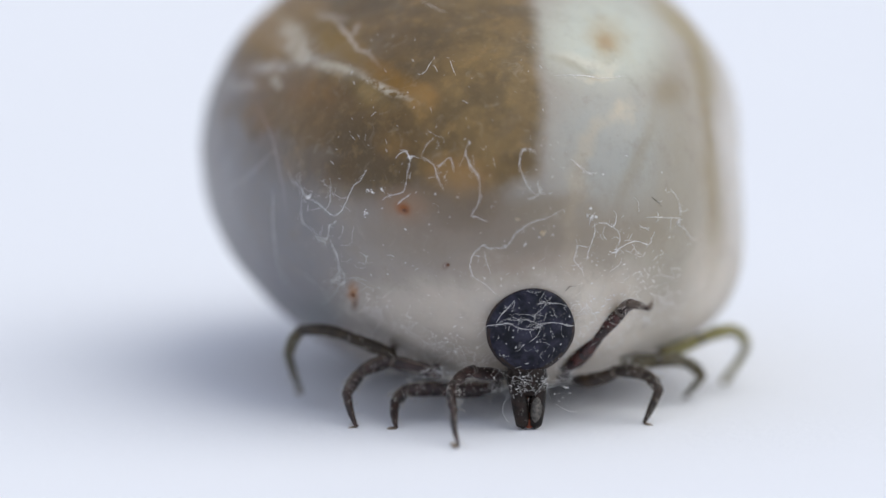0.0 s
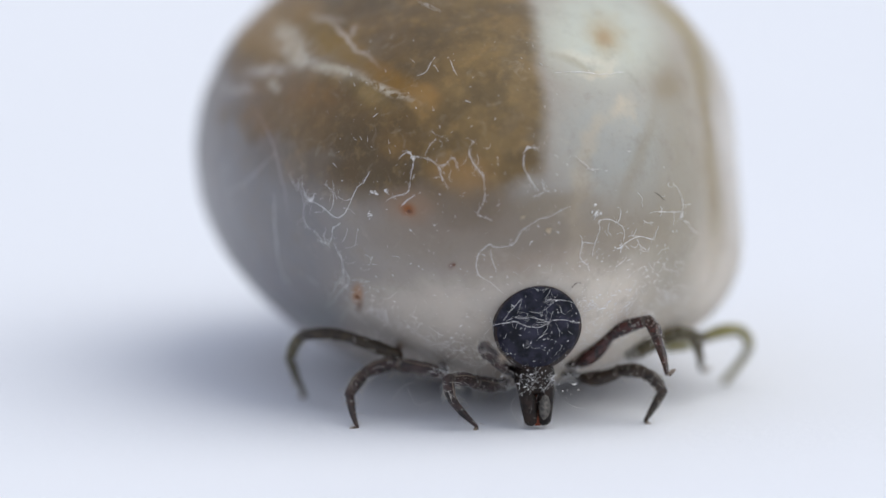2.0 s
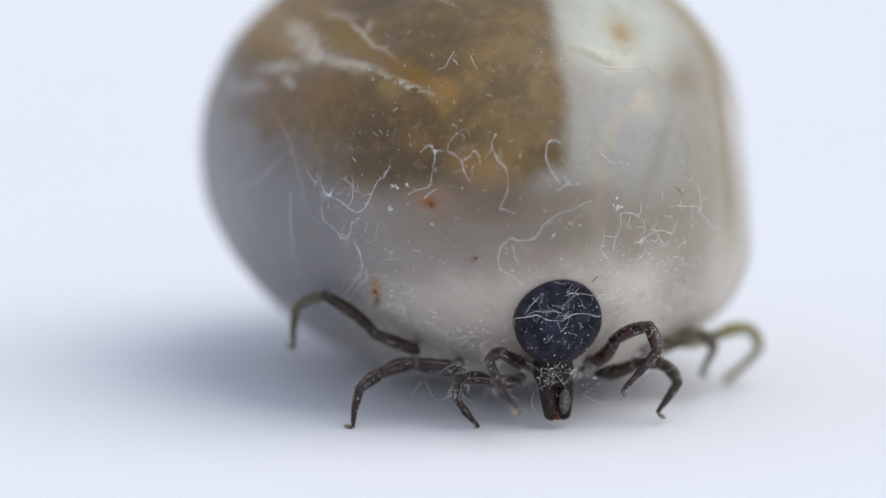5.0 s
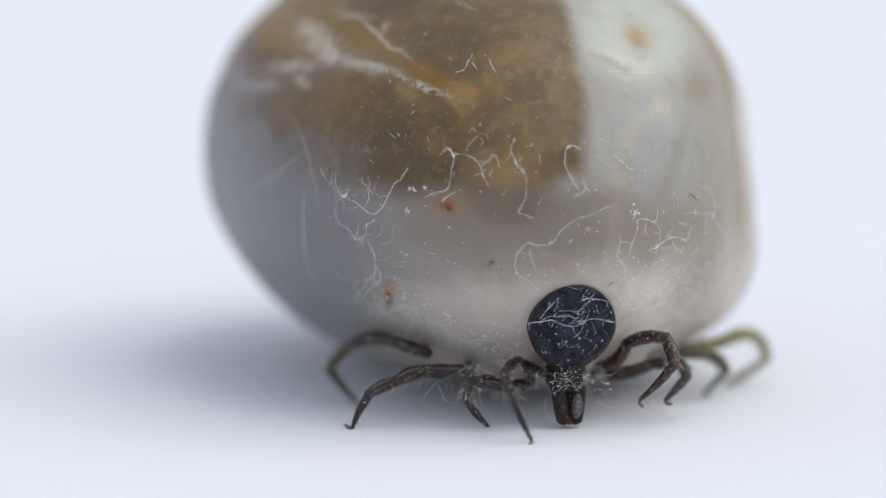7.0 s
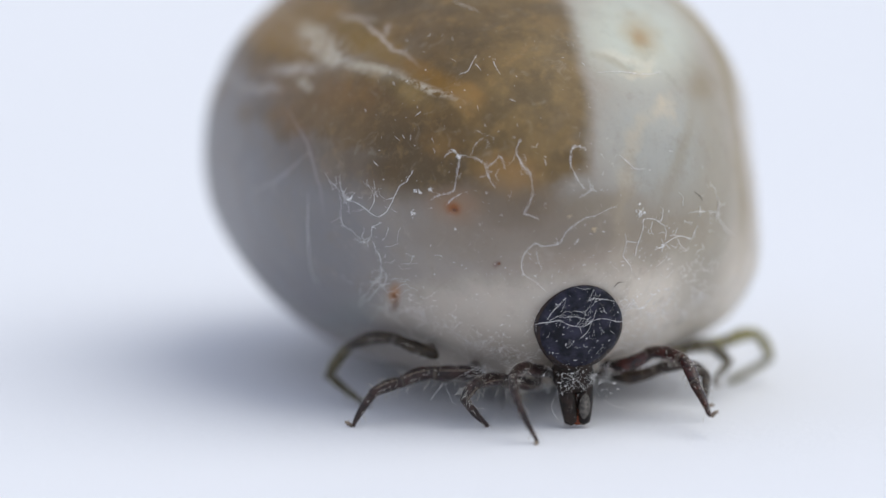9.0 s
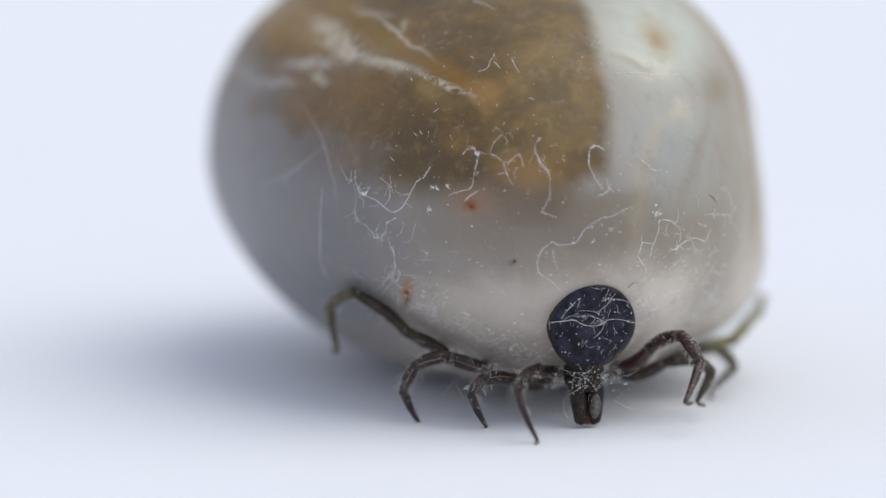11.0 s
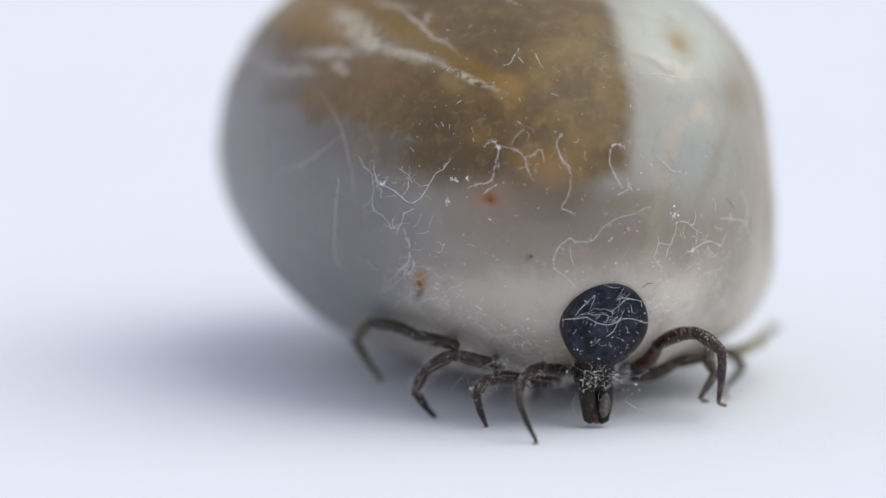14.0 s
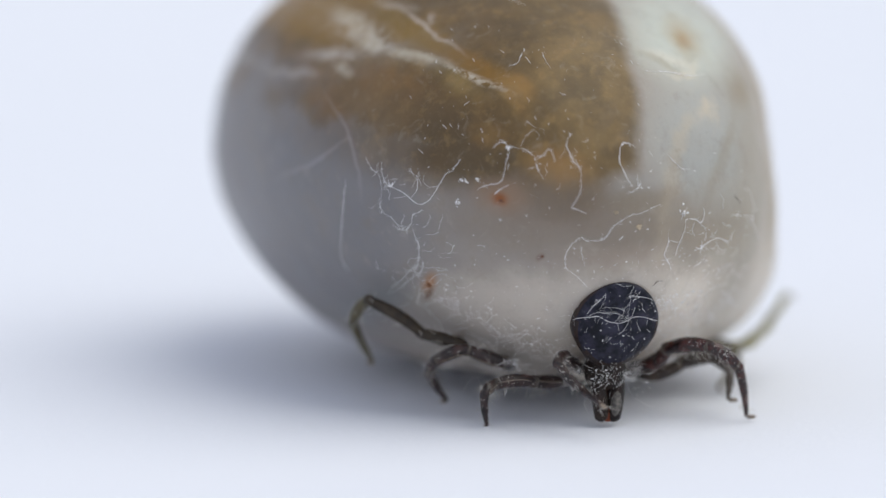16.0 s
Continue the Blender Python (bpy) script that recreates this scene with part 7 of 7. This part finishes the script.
    walk(legs["R3"], [(0, at(1.758, -4.148, 0.808, 93.9, -29.3, 91.0)),
        (0.5, at(1.758, -4.148, 0.808, 98.2, -28.4, 92.0)),
        (1, at(1.758, -4.148, 0.808, 100.5, -30.3, 91.5)),
        (1.2, at(1.758, -4.148, 0.808, 86.0, -31.8, 98.3)),
        (1.5, at(1.758, -4.148, 0.808, 56.6, -35.3, 103.2)),
        (1.8, at(1.758, -4.148, 0.808, 59.3, -34.5, 100.0)),
        (2, at(1.758, -4.148, 0.808, 59.4, -31.2, 95.2)),
        (2.2, at(1.758, -4.148, 0.808, 78.4, -29.0, 92.7)),
        (2.5, at(1.758, -4.148, 0.808, 95.5, -27.3, 82.9)),
        (2.8, at(1.758, -4.148, 0.808, 74.6, -29.5, 90.1)),
        (3, at(1.758, -4.148, 0.808, 62.9, -36.3, 100.8)),
        (3.2, at(1.758, -4.148, 0.808, 80.0, -31.1, 94.8)),
        (3.5, at(1.758, -4.148, 0.808, 107.7, -24.6, 91.2)),
        (3.8, at(1.758, -4.148, 0.808, 75.1, -26.3, 102.3)),
        (4, at(1.758, -4.148, 0.808, 80.9, -26.7, 109.4)),
        (5.25, at(1.758, -4.148, 0.808, 81.6, -23.9, 105.0)),
        (6.5, at(1.758, -4.148, 0.808, 86.7, -20.2, 99.0)),
        (7, at(1.758, -4.148, 0.808, 87.9, -27.5, 92.4)),
        (7.5, at(1.758, -4.148, 0.808, 75.5, -23.4, 103.1)),
        (8, at(1.758, -4.148, 0.808, 92.7, -24.1, 94.5)),
        (8.5, at(1.758, -4.148, 0.808, 77.0, -5.5, 105.7)),
        (9, at(1.758, -4.148, 0.808, 85.3, 25.9, 106.6)),
        (10.25, at(1.758, -4.148, 0.808, 83.6, 22.5, 107.4)),
        (11.5, at(1.758, -4.148, 0.808, 86.2, 14.9, 110.0)),
        (12, at(1.758, -4.148, 0.808, 77.5, 27.7, 108.8)),
        (12.5, at(1.758, -4.148, 0.808, 86.0, 24.6, 109.2)),
        (13, at(1.758, -4.148, 0.808, 88.5, 17.2, 109.9)),
        (13.5, at(1.758, -4.148, 0.808, 91.5, 13.0, 112.9)),
        (14, at(1.758, -4.148, 0.808, 83.8, 19.7, 109.7)),
        (14.5, at(1.758, -4.148, 0.808, 83.6, 22.5, 111.1)),
        (15, at(1.758, -4.148, 0.808, 89.3, 25.3, 112.1)),
        (15.5, at(1.758, -4.148, 0.808, 88.7, 14.5, 109.4)),
        (16, at(1.758, -4.148, 0.808, 85.0, 10.8, 113.7))])
    walk(joints["R3"]["tibia"], [(0, at(0.000, -0.000, 0.584, 19.0, 18.2, 7.8)),
        (0.5, at(0.000, 0.000, 0.584, 13.0, 22.7, 6.4)),
        (1, at(0.000, -0.000, 0.584, 11.2, 21.5, 5.2)),
        (1.2, at(0.000, 0.000, 0.584, 26.9, 10.1, 6.9)),
        (1.5, at(0.000, -0.000, 0.584, 39.5, -1.5, 3.1)),
        (1.8, at(0.000, -0.000, 0.584, 21.9, -4.5, 1.5)),
        (2, at(0.000, 0.000, 0.584, 25.4, -1.5, 3.9)),
        (2.2, at(-0.000, -0.000, 0.584, 14.1, 0.1, -0.3)),
        (2.5, at(0.000, -0.000, 0.584, 14.5, 11.7, 2.7)),
        (2.8, at(0.000, 0.000, 0.584, 40.2, 14.7, 11.6)),
        (3, at(-0.000, 0.000, 0.584, 36.7, 12.7, 5.5)),
        (3.2, at(-0.000, 0.000, 0.584, 22.8, 10.5, 4.1)),
        (3.5, at(-0.000, 0.000, 0.584, 2.4, 9.9, 0.9)),
        (3.8, at(0.000, 0.000, 0.584, 24.9, 13.3, 7.6)),
        (4, at(-0.000, 0.000, 0.584, -2.4, 14.1, -1.0)),
        (5.25, at(0.000, -0.000, 0.584, 4.6, 11.0, 1.4)),
        (6.5, at(0.000, 0.000, 0.584, 12.5, 8.0, 2.7)),
        (7, at(0.000, 0.000, 0.584, 19.8, 8.2, 3.8)),
        (7.5, at(-0.000, -0.000, 0.584, 21.2, 11.4, 8.5)),
        (8, at(-0.000, -0.000, 0.584, 15.0, 4.3, 1.8)),
        (8.5, at(-0.000, 0.000, 0.584, 9.7, 2.0, -0.0)),
        (9, at(-0.000, -0.000, 0.584, 4.8, 4.5, -0.4)),
        (10.25, at(-0.000, -0.000, 0.584, 7.8, -3.3, -0.5)),
        (11.5, at(-0.000, 0.000, 0.584, 9.9, -12.0, -0.1)),
        (12, at(0.000, -0.000, 0.584, 14.3, -7.5, -0.3)),
        (12.5, at(0.000, -0.000, 0.584, 10.6, -2.8, 0.7)),
        (13, at(-0.000, -0.000, 0.584, 1.7, -5.3, 0.1)),
        (13.5, at(-0.000, -0.000, 0.584, -1.7, -8.8, -0.2)),
        (14, at(-0.000, 0.000, 0.584, 3.2, -15.9, -0.5)),
        (14.5, at(0.000, 0.000, 0.584, 5.9, -16.3, -1.3)),
        (15, at(-0.000, 0.000, 0.584, -0.1, -14.5, 0.0)),
        (15.5, at(0.000, -0.000, 0.584, -0.9, -14.2, 0.1)),
        (16, at(-0.000, 0.000, 0.584, -3.2, -6.1, 0.2))])
    walk(joints["R3"]["metatarsus"], [(0, at(0.155, -0.130, 0.997, 32.6, -13.4, -5.4)),
        (0.5, at(0.183, -0.083, 0.997, 20.7, -14.4, -3.0)),
        (1, at(0.172, -0.074, 1.004, 19.7, -12.6, -2.4)),
        (1.2, at(0.096, -0.198, 0.988, 32.5, -8.0, -2.8)),
        (1.5, at(0.007, -0.292, 0.939, 78.7, -5.2, 0.5)),
        (1.8, at(-0.029, -0.172, 1.009, 91.4, -8.3, 2.8)),
        (2, at(0.003, -0.197, 0.999, 94.3, -9.6, -1.2)),
        (2.2, at(0.000, -0.112, 1.030, 56.7, 1.4, 0.2)),
        (2.5, at(0.096, -0.111, 1.020, 35.2, -5.0, -4.2)),
        (2.8, at(0.147, -0.272, 0.924, 64.5, -5.0, -11.6)),
        (3, at(0.107, -0.265, 0.944, 67.2, 3.0, -5.5)),
        (3.2, at(0.090, -0.172, 1.001, 49.3, -5.3, -7.0)),
        (3.5, at(0.079, -0.018, 1.036, 10.8, -17.4, -1.3)),
        (3.8, at(0.121, -0.179, 0.990, 61.1, -6.8, -6.3)),
        (4, at(0.112, 0.018, 1.029, 45.7, -13.3, -4.7)),
        (5.25, at(0.089, -0.034, 1.034, 47.8, -11.3, -4.7)),
        (6.5, at(0.067, -0.096, 1.028, 47.5, -8.2, -4.1)),
        (7, at(0.072, -0.151, 1.012, 44.5, -5.8, -3.3)),
        (7.5, at(0.108, -0.152, 1.004, 55.3, -16.4, -8.2)),
        (8, at(0.037, -0.118, 1.027, 31.6, -4.6, -1.3)),
        (8.5, at(0.016, -0.077, 1.037, 45.0, 2.0, -0.2)),
        (9, at(0.036, -0.039, 1.041, 52.7, 5.8, -4.1)),
        (10.25, at(-0.027, -0.062, 1.039, 55.5, 0.9, 1.0)),
        (11.5, at(-0.094, -0.079, 1.027, 55.6, -8.7, 4.4)),
        (12, at(-0.059, -0.113, 1.026, 62.9, -5.3, 2.0)),
        (12.5, at(-0.021, -0.085, 1.035, 53.4, -5.7, 0.9)),
        (13, at(-0.043, -0.013, 1.042, 39.3, -8.0, 1.6)),
        (13.5, at(-0.070, 0.014, 1.038, 54.9, -12.8, 3.7)),
        (14, at(-0.126, -0.025, 1.025, 48.6, -2.8, 5.2)),
        (14.5, at(-0.129, -0.044, 1.023, 51.9, 0.8, 6.0)),
        (15, at(-0.115, 0.001, 1.029, 49.1, -8.8, 3.9)),
        (15.5, at(-0.113, 0.007, 1.030, 39.9, -1.9, 4.6)),
        (16, at(-0.049, 0.025, 1.040, 53.3, 0.8, 3.4))])
    walk(joints["R3"]["tarsus"], [(0, at(0.062, -0.326, 1.307, 104.3, -8.7, 13.8)),
        (0.5, at(0.088, -0.212, 1.340, 97.9, -8.3, 12.7)),
        (1, at(0.089, -0.198, 1.351, 95.7, -7.2, 11.9)),
        (1.2, at(0.042, -0.399, 1.304, 101.5, -5.4, 8.4)),
        (1.5, at(0.003, -0.664, 1.012, 107.3, -7.9, 8.2)),
        (1.8, at(-0.009, -0.550, 1.000, 101.8, -10.5, 10.1)),
        (2, at(-0.001, -0.574, 0.971, 102.7, -13.1, 13.6)),
        (2.2, at(0.006, -0.428, 1.238, 102.9, 2.4, -4.6)),
        (2.5, at(0.053, -0.326, 1.328, 98.5, 0.2, 5.7)),
        (2.8, at(0.065, -0.604, 1.086, 113.9, -4.1, 10.4)),
        (3, at(0.081, -0.613, 1.090, 113.8, 5.1, 0.4)),
        (3.2, at(0.032, -0.454, 1.246, 98.3, -0.1, 5.9)),
        (3.5, at(-0.033, -0.087, 1.391, 89.7, -11.1, 15.8)),
        (3.8, at(0.063, -0.506, 1.171, 107.3, -6.3, 9.2)),
        (4, at(0.029, -0.247, 1.286, 92.3, -9.4, 12.1)),
        (5.25, at(0.016, -0.310, 1.283, 106.2, -10.5, 11.4)),
        (6.5, at(0.011, -0.372, 1.281, 116.2, -8.9, 8.9)),
        (7, at(0.029, -0.414, 1.280, 114.8, -7.0, 9.6)),
        (7.5, at(0.004, -0.451, 1.211, 111.6, -19.3, 19.6)),
        (8, at(0.007, -0.315, 1.348, 121.8, -5.3, 4.5)),
        (8.5, at(0.024, -0.345, 1.304, 145.1, 9.4, -5.0)),
        (9, at(0.038, -0.340, 1.269, 152.0, 18.6, -5.2)),
        (10.25, at(-0.018, -0.374, 1.253, 153.9, 0.3, -0.0)),
        (11.5, at(-0.102, -0.393, 1.238, 147.2, -18.2, 4.3)),
        (12, at(-0.063, -0.450, 1.197, 154.8, -5.1, -0.6)),
        (12.5, at(-0.038, -0.389, 1.260, 152.9, -11.3, 2.5)),
        (13, at(-0.077, -0.254, 1.332, 140.4, -16.7, 5.6)),
        (13.5, at(-0.098, -0.298, 1.251, 148.7, -23.5, 5.2)),
        (14, at(-0.113, -0.308, 1.275, 148.7, -2.1, -3.2)),
        (14.5, at(-0.095, -0.340, 1.256, 146.7, 4.2, -5.3)),
        (15, at(-0.134, -0.287, 1.274, 143.8, -15.6, 2.6)),
        (15.5, at(-0.103, -0.235, 1.320, 136.4, -7.1, -0.2)),
        (16, at(-0.028, -0.277, 1.266, 151.1, 2.7, -2.4))])
    walk(legs["R4"], [(0, at(2.495, -3.534, 0.797, 74.4, -30.7, 121.0)),
        (0.5, at(2.495, -3.534, 0.797, 75.9, -31.1, 119.6)),
        (1, at(2.495, -3.534, 0.797, 78.1, -31.2, 118.6)),
        (1.5, at(2.495, -3.534, 0.797, 81.3, -32.6, 116.6)),
        (2, at(2.495, -3.534, 0.797, 82.1, -33.8, 116.0)),
        (2.5, at(2.495, -3.534, 0.797, 87.0, -33.7, 115.3)),
        (3, at(2.495, -3.534, 0.797, 89.8, -33.2, 115.5)),
        (3.5, at(2.495, -3.534, 0.797, 90.9, -31.2, 115.7)),
        (4, at(2.495, -3.534, 0.797, 87.5, -30.1, 114.1)),
        (5.25, at(2.495, -3.534, 0.797, 86.4, -29.0, 114.7)),
        (6.5, at(2.495, -3.534, 0.797, 88.0, -27.8, 114.0)),
        (7, at(2.495, -3.534, 0.797, 85.7, -19.6, 111.7)),
        (7.5, at(2.495, -3.534, 0.797, 86.7, -19.4, 111.8)),
        (8, at(2.495, -3.534, 0.797, 87.8, -19.3, 111.1)),
        (8.5, at(2.495, -3.534, 0.797, 89.4, -17.9, 112.6)),
        (9, at(2.495, -3.534, 0.797, 88.7, -21.8, 111.9)),
        (10.25, at(2.495, -3.534, 0.797, 68.1, -60.6, 128.5)),
        (11.5, at(2.495, -3.534, 0.797, 1.7, -82.1, -164.9)),
        (12, at(2.495, -3.534, 0.797, -24.3, -76.6, -135.6)),
        (12.5, at(2.495, -3.534, 0.797, -26.4, -82.0, -131.4)),
        (13, at(2.495, -3.534, 0.797, -26.8, -82.6, -129.7)),
        (13.5, at(2.495, -3.534, 0.797, -47.4, -74.8, -109.1)),
        (14, at(2.495, -3.534, 0.797, -72.1, -80.7, -85.4)),
        (14.5, at(2.495, -3.534, 0.797, -61.3, -73.2, -99.9)),
        (15, at(2.495, -3.534, 0.797, -78.2, -65.7, -81.3)),
        (15.5, at(2.495, -3.534, 0.797, 65.6, -70.4, 130.7)),
        (16, at(2.495, -3.534, 0.797, -78.3, -75.4, -81.6))])
    walk(joints["R4"]["tibia"], [(0, at(-0.000, -0.000, 0.705, 6.8, -0.3, 0.4)),
        (0.5, at(0.000, 0.000, 0.705, 4.6, -1.1, 0.2)),
        (1, at(-0.000, -0.000, 0.705, 2.8, -0.9, 0.1)),
        (1.5, at(-0.000, -0.000, 0.705, 1.2, -0.4, 0.0)),
        (2, at(0.000, 0.000, 0.705, 2.3, -0.4, 0.1)),
        (2.5, at(-0.000, 0.000, 0.705, -0.9, 2.6, -0.1)),
        (3, at(-0.000, -0.000, 0.705, -5.9, 0.3, -0.3)),
        (3.5, at(0.000, 0.000, 0.705, -8.0, 0.1, -0.6)),
        (4, at(-0.000, -0.000, 0.705, 1.0, 2.8, 0.1)),
        (5.25, at(-0.000, 0.000, 0.705, -1.9, 3.3, -0.2)),
        (6.5, at(0.000, 0.000, 0.705, -4.7, 3.6, -0.4)),
        (7, at(0.000, 0.000, 0.705, 0.9, 6.1, 0.1)),
        (7.5, at(-0.000, 0.000, 0.705, -3.1, 4.2, -0.4)),
        (8, at(-0.000, 0.000, 0.705, -2.3, 5.1, -0.4)),
        (8.5, at(-0.000, -0.000, 0.705, -3.8, 4.9, -0.8)),
        (9, at(0.000, 0.000, 0.705, -1.1, 6.4, -0.3)),
        (10.25, at(-0.000, -0.000, 0.705, 13.2, 18.5, 4.9)),
        (11.5, at(0.000, 0.000, 0.705, 35.3, 18.3, 5.7)),
        (12, at(0.000, -0.000, 0.705, 28.2, 10.8, 0.8)),
        (12.5, at(0.000, 0.000, 0.705, 32.0, 6.2, -1.5)),
        (13, at(-0.000, -0.000, 0.705, 29.3, 6.1, -0.5)),
        (13.5, at(0.000, 0.000, 0.705, 23.6, 7.2, 0.6)),
        (14, at(0.000, -0.000, 0.705, 27.7, -3.6, -2.9)),
        (14.5, at(0.000, 0.000, 0.705, 30.6, 3.6, 0.8)),
        (15, at(-0.000, -0.000, 0.705, 28.6, -0.1, -1.0)),
        (15.5, at(0.000, 0.000, 0.705, 9.3, 12.0, 0.7)),
        (16, at(-0.000, 0.000, 0.705, 27.1, 0.3, -0.4))])
    walk(joints["R4"]["metatarsus"], [(0, at(-0.003, -0.078, 1.362, 56.5, -3.8, -0.0)),
        (0.5, at(-0.013, -0.053, 1.364, 56.0, -2.8, 0.4)),
        (1, at(-0.010, -0.033, 1.365, 54.1, -2.7, 0.2)),
        (1.5, at(-0.004, -0.014, 1.366, 53.9, -2.2, 0.1)),
        (2, at(-0.005, -0.026, 1.366, 54.3, -1.8, 0.2)),
        (2.5, at(0.030, 0.010, 1.365, 48.4, -2.0, -0.9)),
        (3, at(0.004, 0.068, 1.363, 45.9, -2.9, -0.2)),
        (3.5, at(0.003, 0.092, 1.360, 45.8, -4.4, -0.2)),
        (4, at(0.032, -0.011, 1.365, 51.1, -4.0, -1.1)),
        (5.25, at(0.038, 0.022, 1.365, 49.1, -3.4, -1.1)),
        (6.5, at(0.042, 0.054, 1.363, 45.7, -2.1, -1.1)),
        (7, at(0.070, -0.010, 1.362, 53.4, -4.5, -3.3)),
        (7.5, at(0.048, 0.035, 1.364, 53.8, -4.9, -1.6)),
        (8, at(0.059, 0.026, 1.363, 53.3, -5.9, -1.9)),
        (8.5, at(0.056, 0.043, 1.362, 52.8, -8.0, -1.8)),
        (9, at(0.074, 0.013, 1.362, 51.2, -10.2, -2.0)),
        (10.25, at(0.216, -0.133, 1.316, 33.2, -4.8, -1.3)),
        (11.5, at(0.207, -0.363, 1.218, 34.7, 17.2, 4.9)),
        (12, at(0.113, -0.310, 1.278, 32.9, 10.5, 0.8)),
        (12.5, at(0.052, -0.352, 1.262, 33.1, 6.5, -1.4)),
        (13, at(0.058, -0.324, 1.278, 32.9, 4.9, -1.3)),
        (13.5, at(0.078, -0.264, 1.306, 32.3, 6.6, 0.5)),
        (14, at(-0.052, -0.304, 1.290, 29.7, -0.3, -1.2)),
        (14.5, at(0.040, -0.336, 1.273, 34.7, 9.5, 5.0)),
        (15, at(-0.006, -0.317, 1.285, 28.4, 18.0, 8.6)),
        (15.5, at(0.137, -0.105, 1.343, 27.6, -0.2, -4.1)),
        (16, at(0.001, -0.301, 1.293, 27.4, 15.8, 7.5))])
    walk(joints["R4"]["tarsus"], [(0, at(-0.025, -0.575, 1.689, 112.5, -5.3, 3.7)),
        (0.5, at(-0.026, -0.547, 1.696, 113.0, -4.2, 2.6)),
        (1, at(-0.025, -0.514, 1.714, 112.7, -4.0, 2.5)),
        (1.5, at(-0.016, -0.494, 1.717, 111.2, -3.3, 2.5)),
        (2, at(-0.014, -0.509, 1.713, 110.8, -2.8, 2.0)),
        (2.5, at(0.009, -0.434, 1.761, 106.6, -1.8, 2.0)),
        (3, at(-0.018, -0.359, 1.776, 106.0, -3.4, 2.7)),
        (3.5, at(-0.031, -0.334, 1.773, 107.1, -5.3, 3.6)),
        (4, at(-0.003, -0.474, 1.738, 115.8, -4.9, 3.9)),
        (5.25, at(0.007, -0.427, 1.754, 126.0, -4.6, 2.9)),
        (6.5, at(0.019, -0.371, 1.778, 134.0, -2.8, 1.8)),
        (7, at(0.015, -0.486, 1.716, 146.3, -7.2, 3.5)),
        (7.5, at(0.005, -0.444, 1.714, 143.1, -9.1, 4.0)),
        (8, at(0.007, -0.449, 1.717, 142.7, -10.8, 4.9)),
        (8.5, at(-0.009, -0.430, 1.719, 142.3, -14.0, 5.7)),
        (9, at(-0.009, -0.448, 1.729, 134.7, -18.3, 9.7)),
        (10.25, at(0.168, -0.457, 1.812, 88.8, -2.6, 15.1)),
        (11.5, at(0.380, -0.688, 1.685, 41.6, 7.8, -2.2)),
        (12, at(0.208, -0.632, 1.769, 38.7, 3.2, -5.0)),
        (12.5, at(0.100, -0.678, 1.758, 39.7, 2.2, -5.3)),
        (13, at(0.094, -0.648, 1.776, 39.2, 1.8, -4.3)),
        (13.5, at(0.139, -0.581, 1.806, 34.8, 2.6, -2.2)),
        (14, at(-0.061, -0.599, 1.806, 34.4, 0.4, -1.0)),
        (14.5, at(0.150, -0.666, 1.756, 39.6, 1.0, -1.0)),
        (15, at(0.196, -0.572, 1.783, 32.4, 2.7, 0.6)),
        (15.5, at(0.115, -0.380, 1.870, 63.7, 0.3, -15.1)),
        (16, at(0.179, -0.554, 1.802, 33.1, 8.3, 4.7))])


motions()
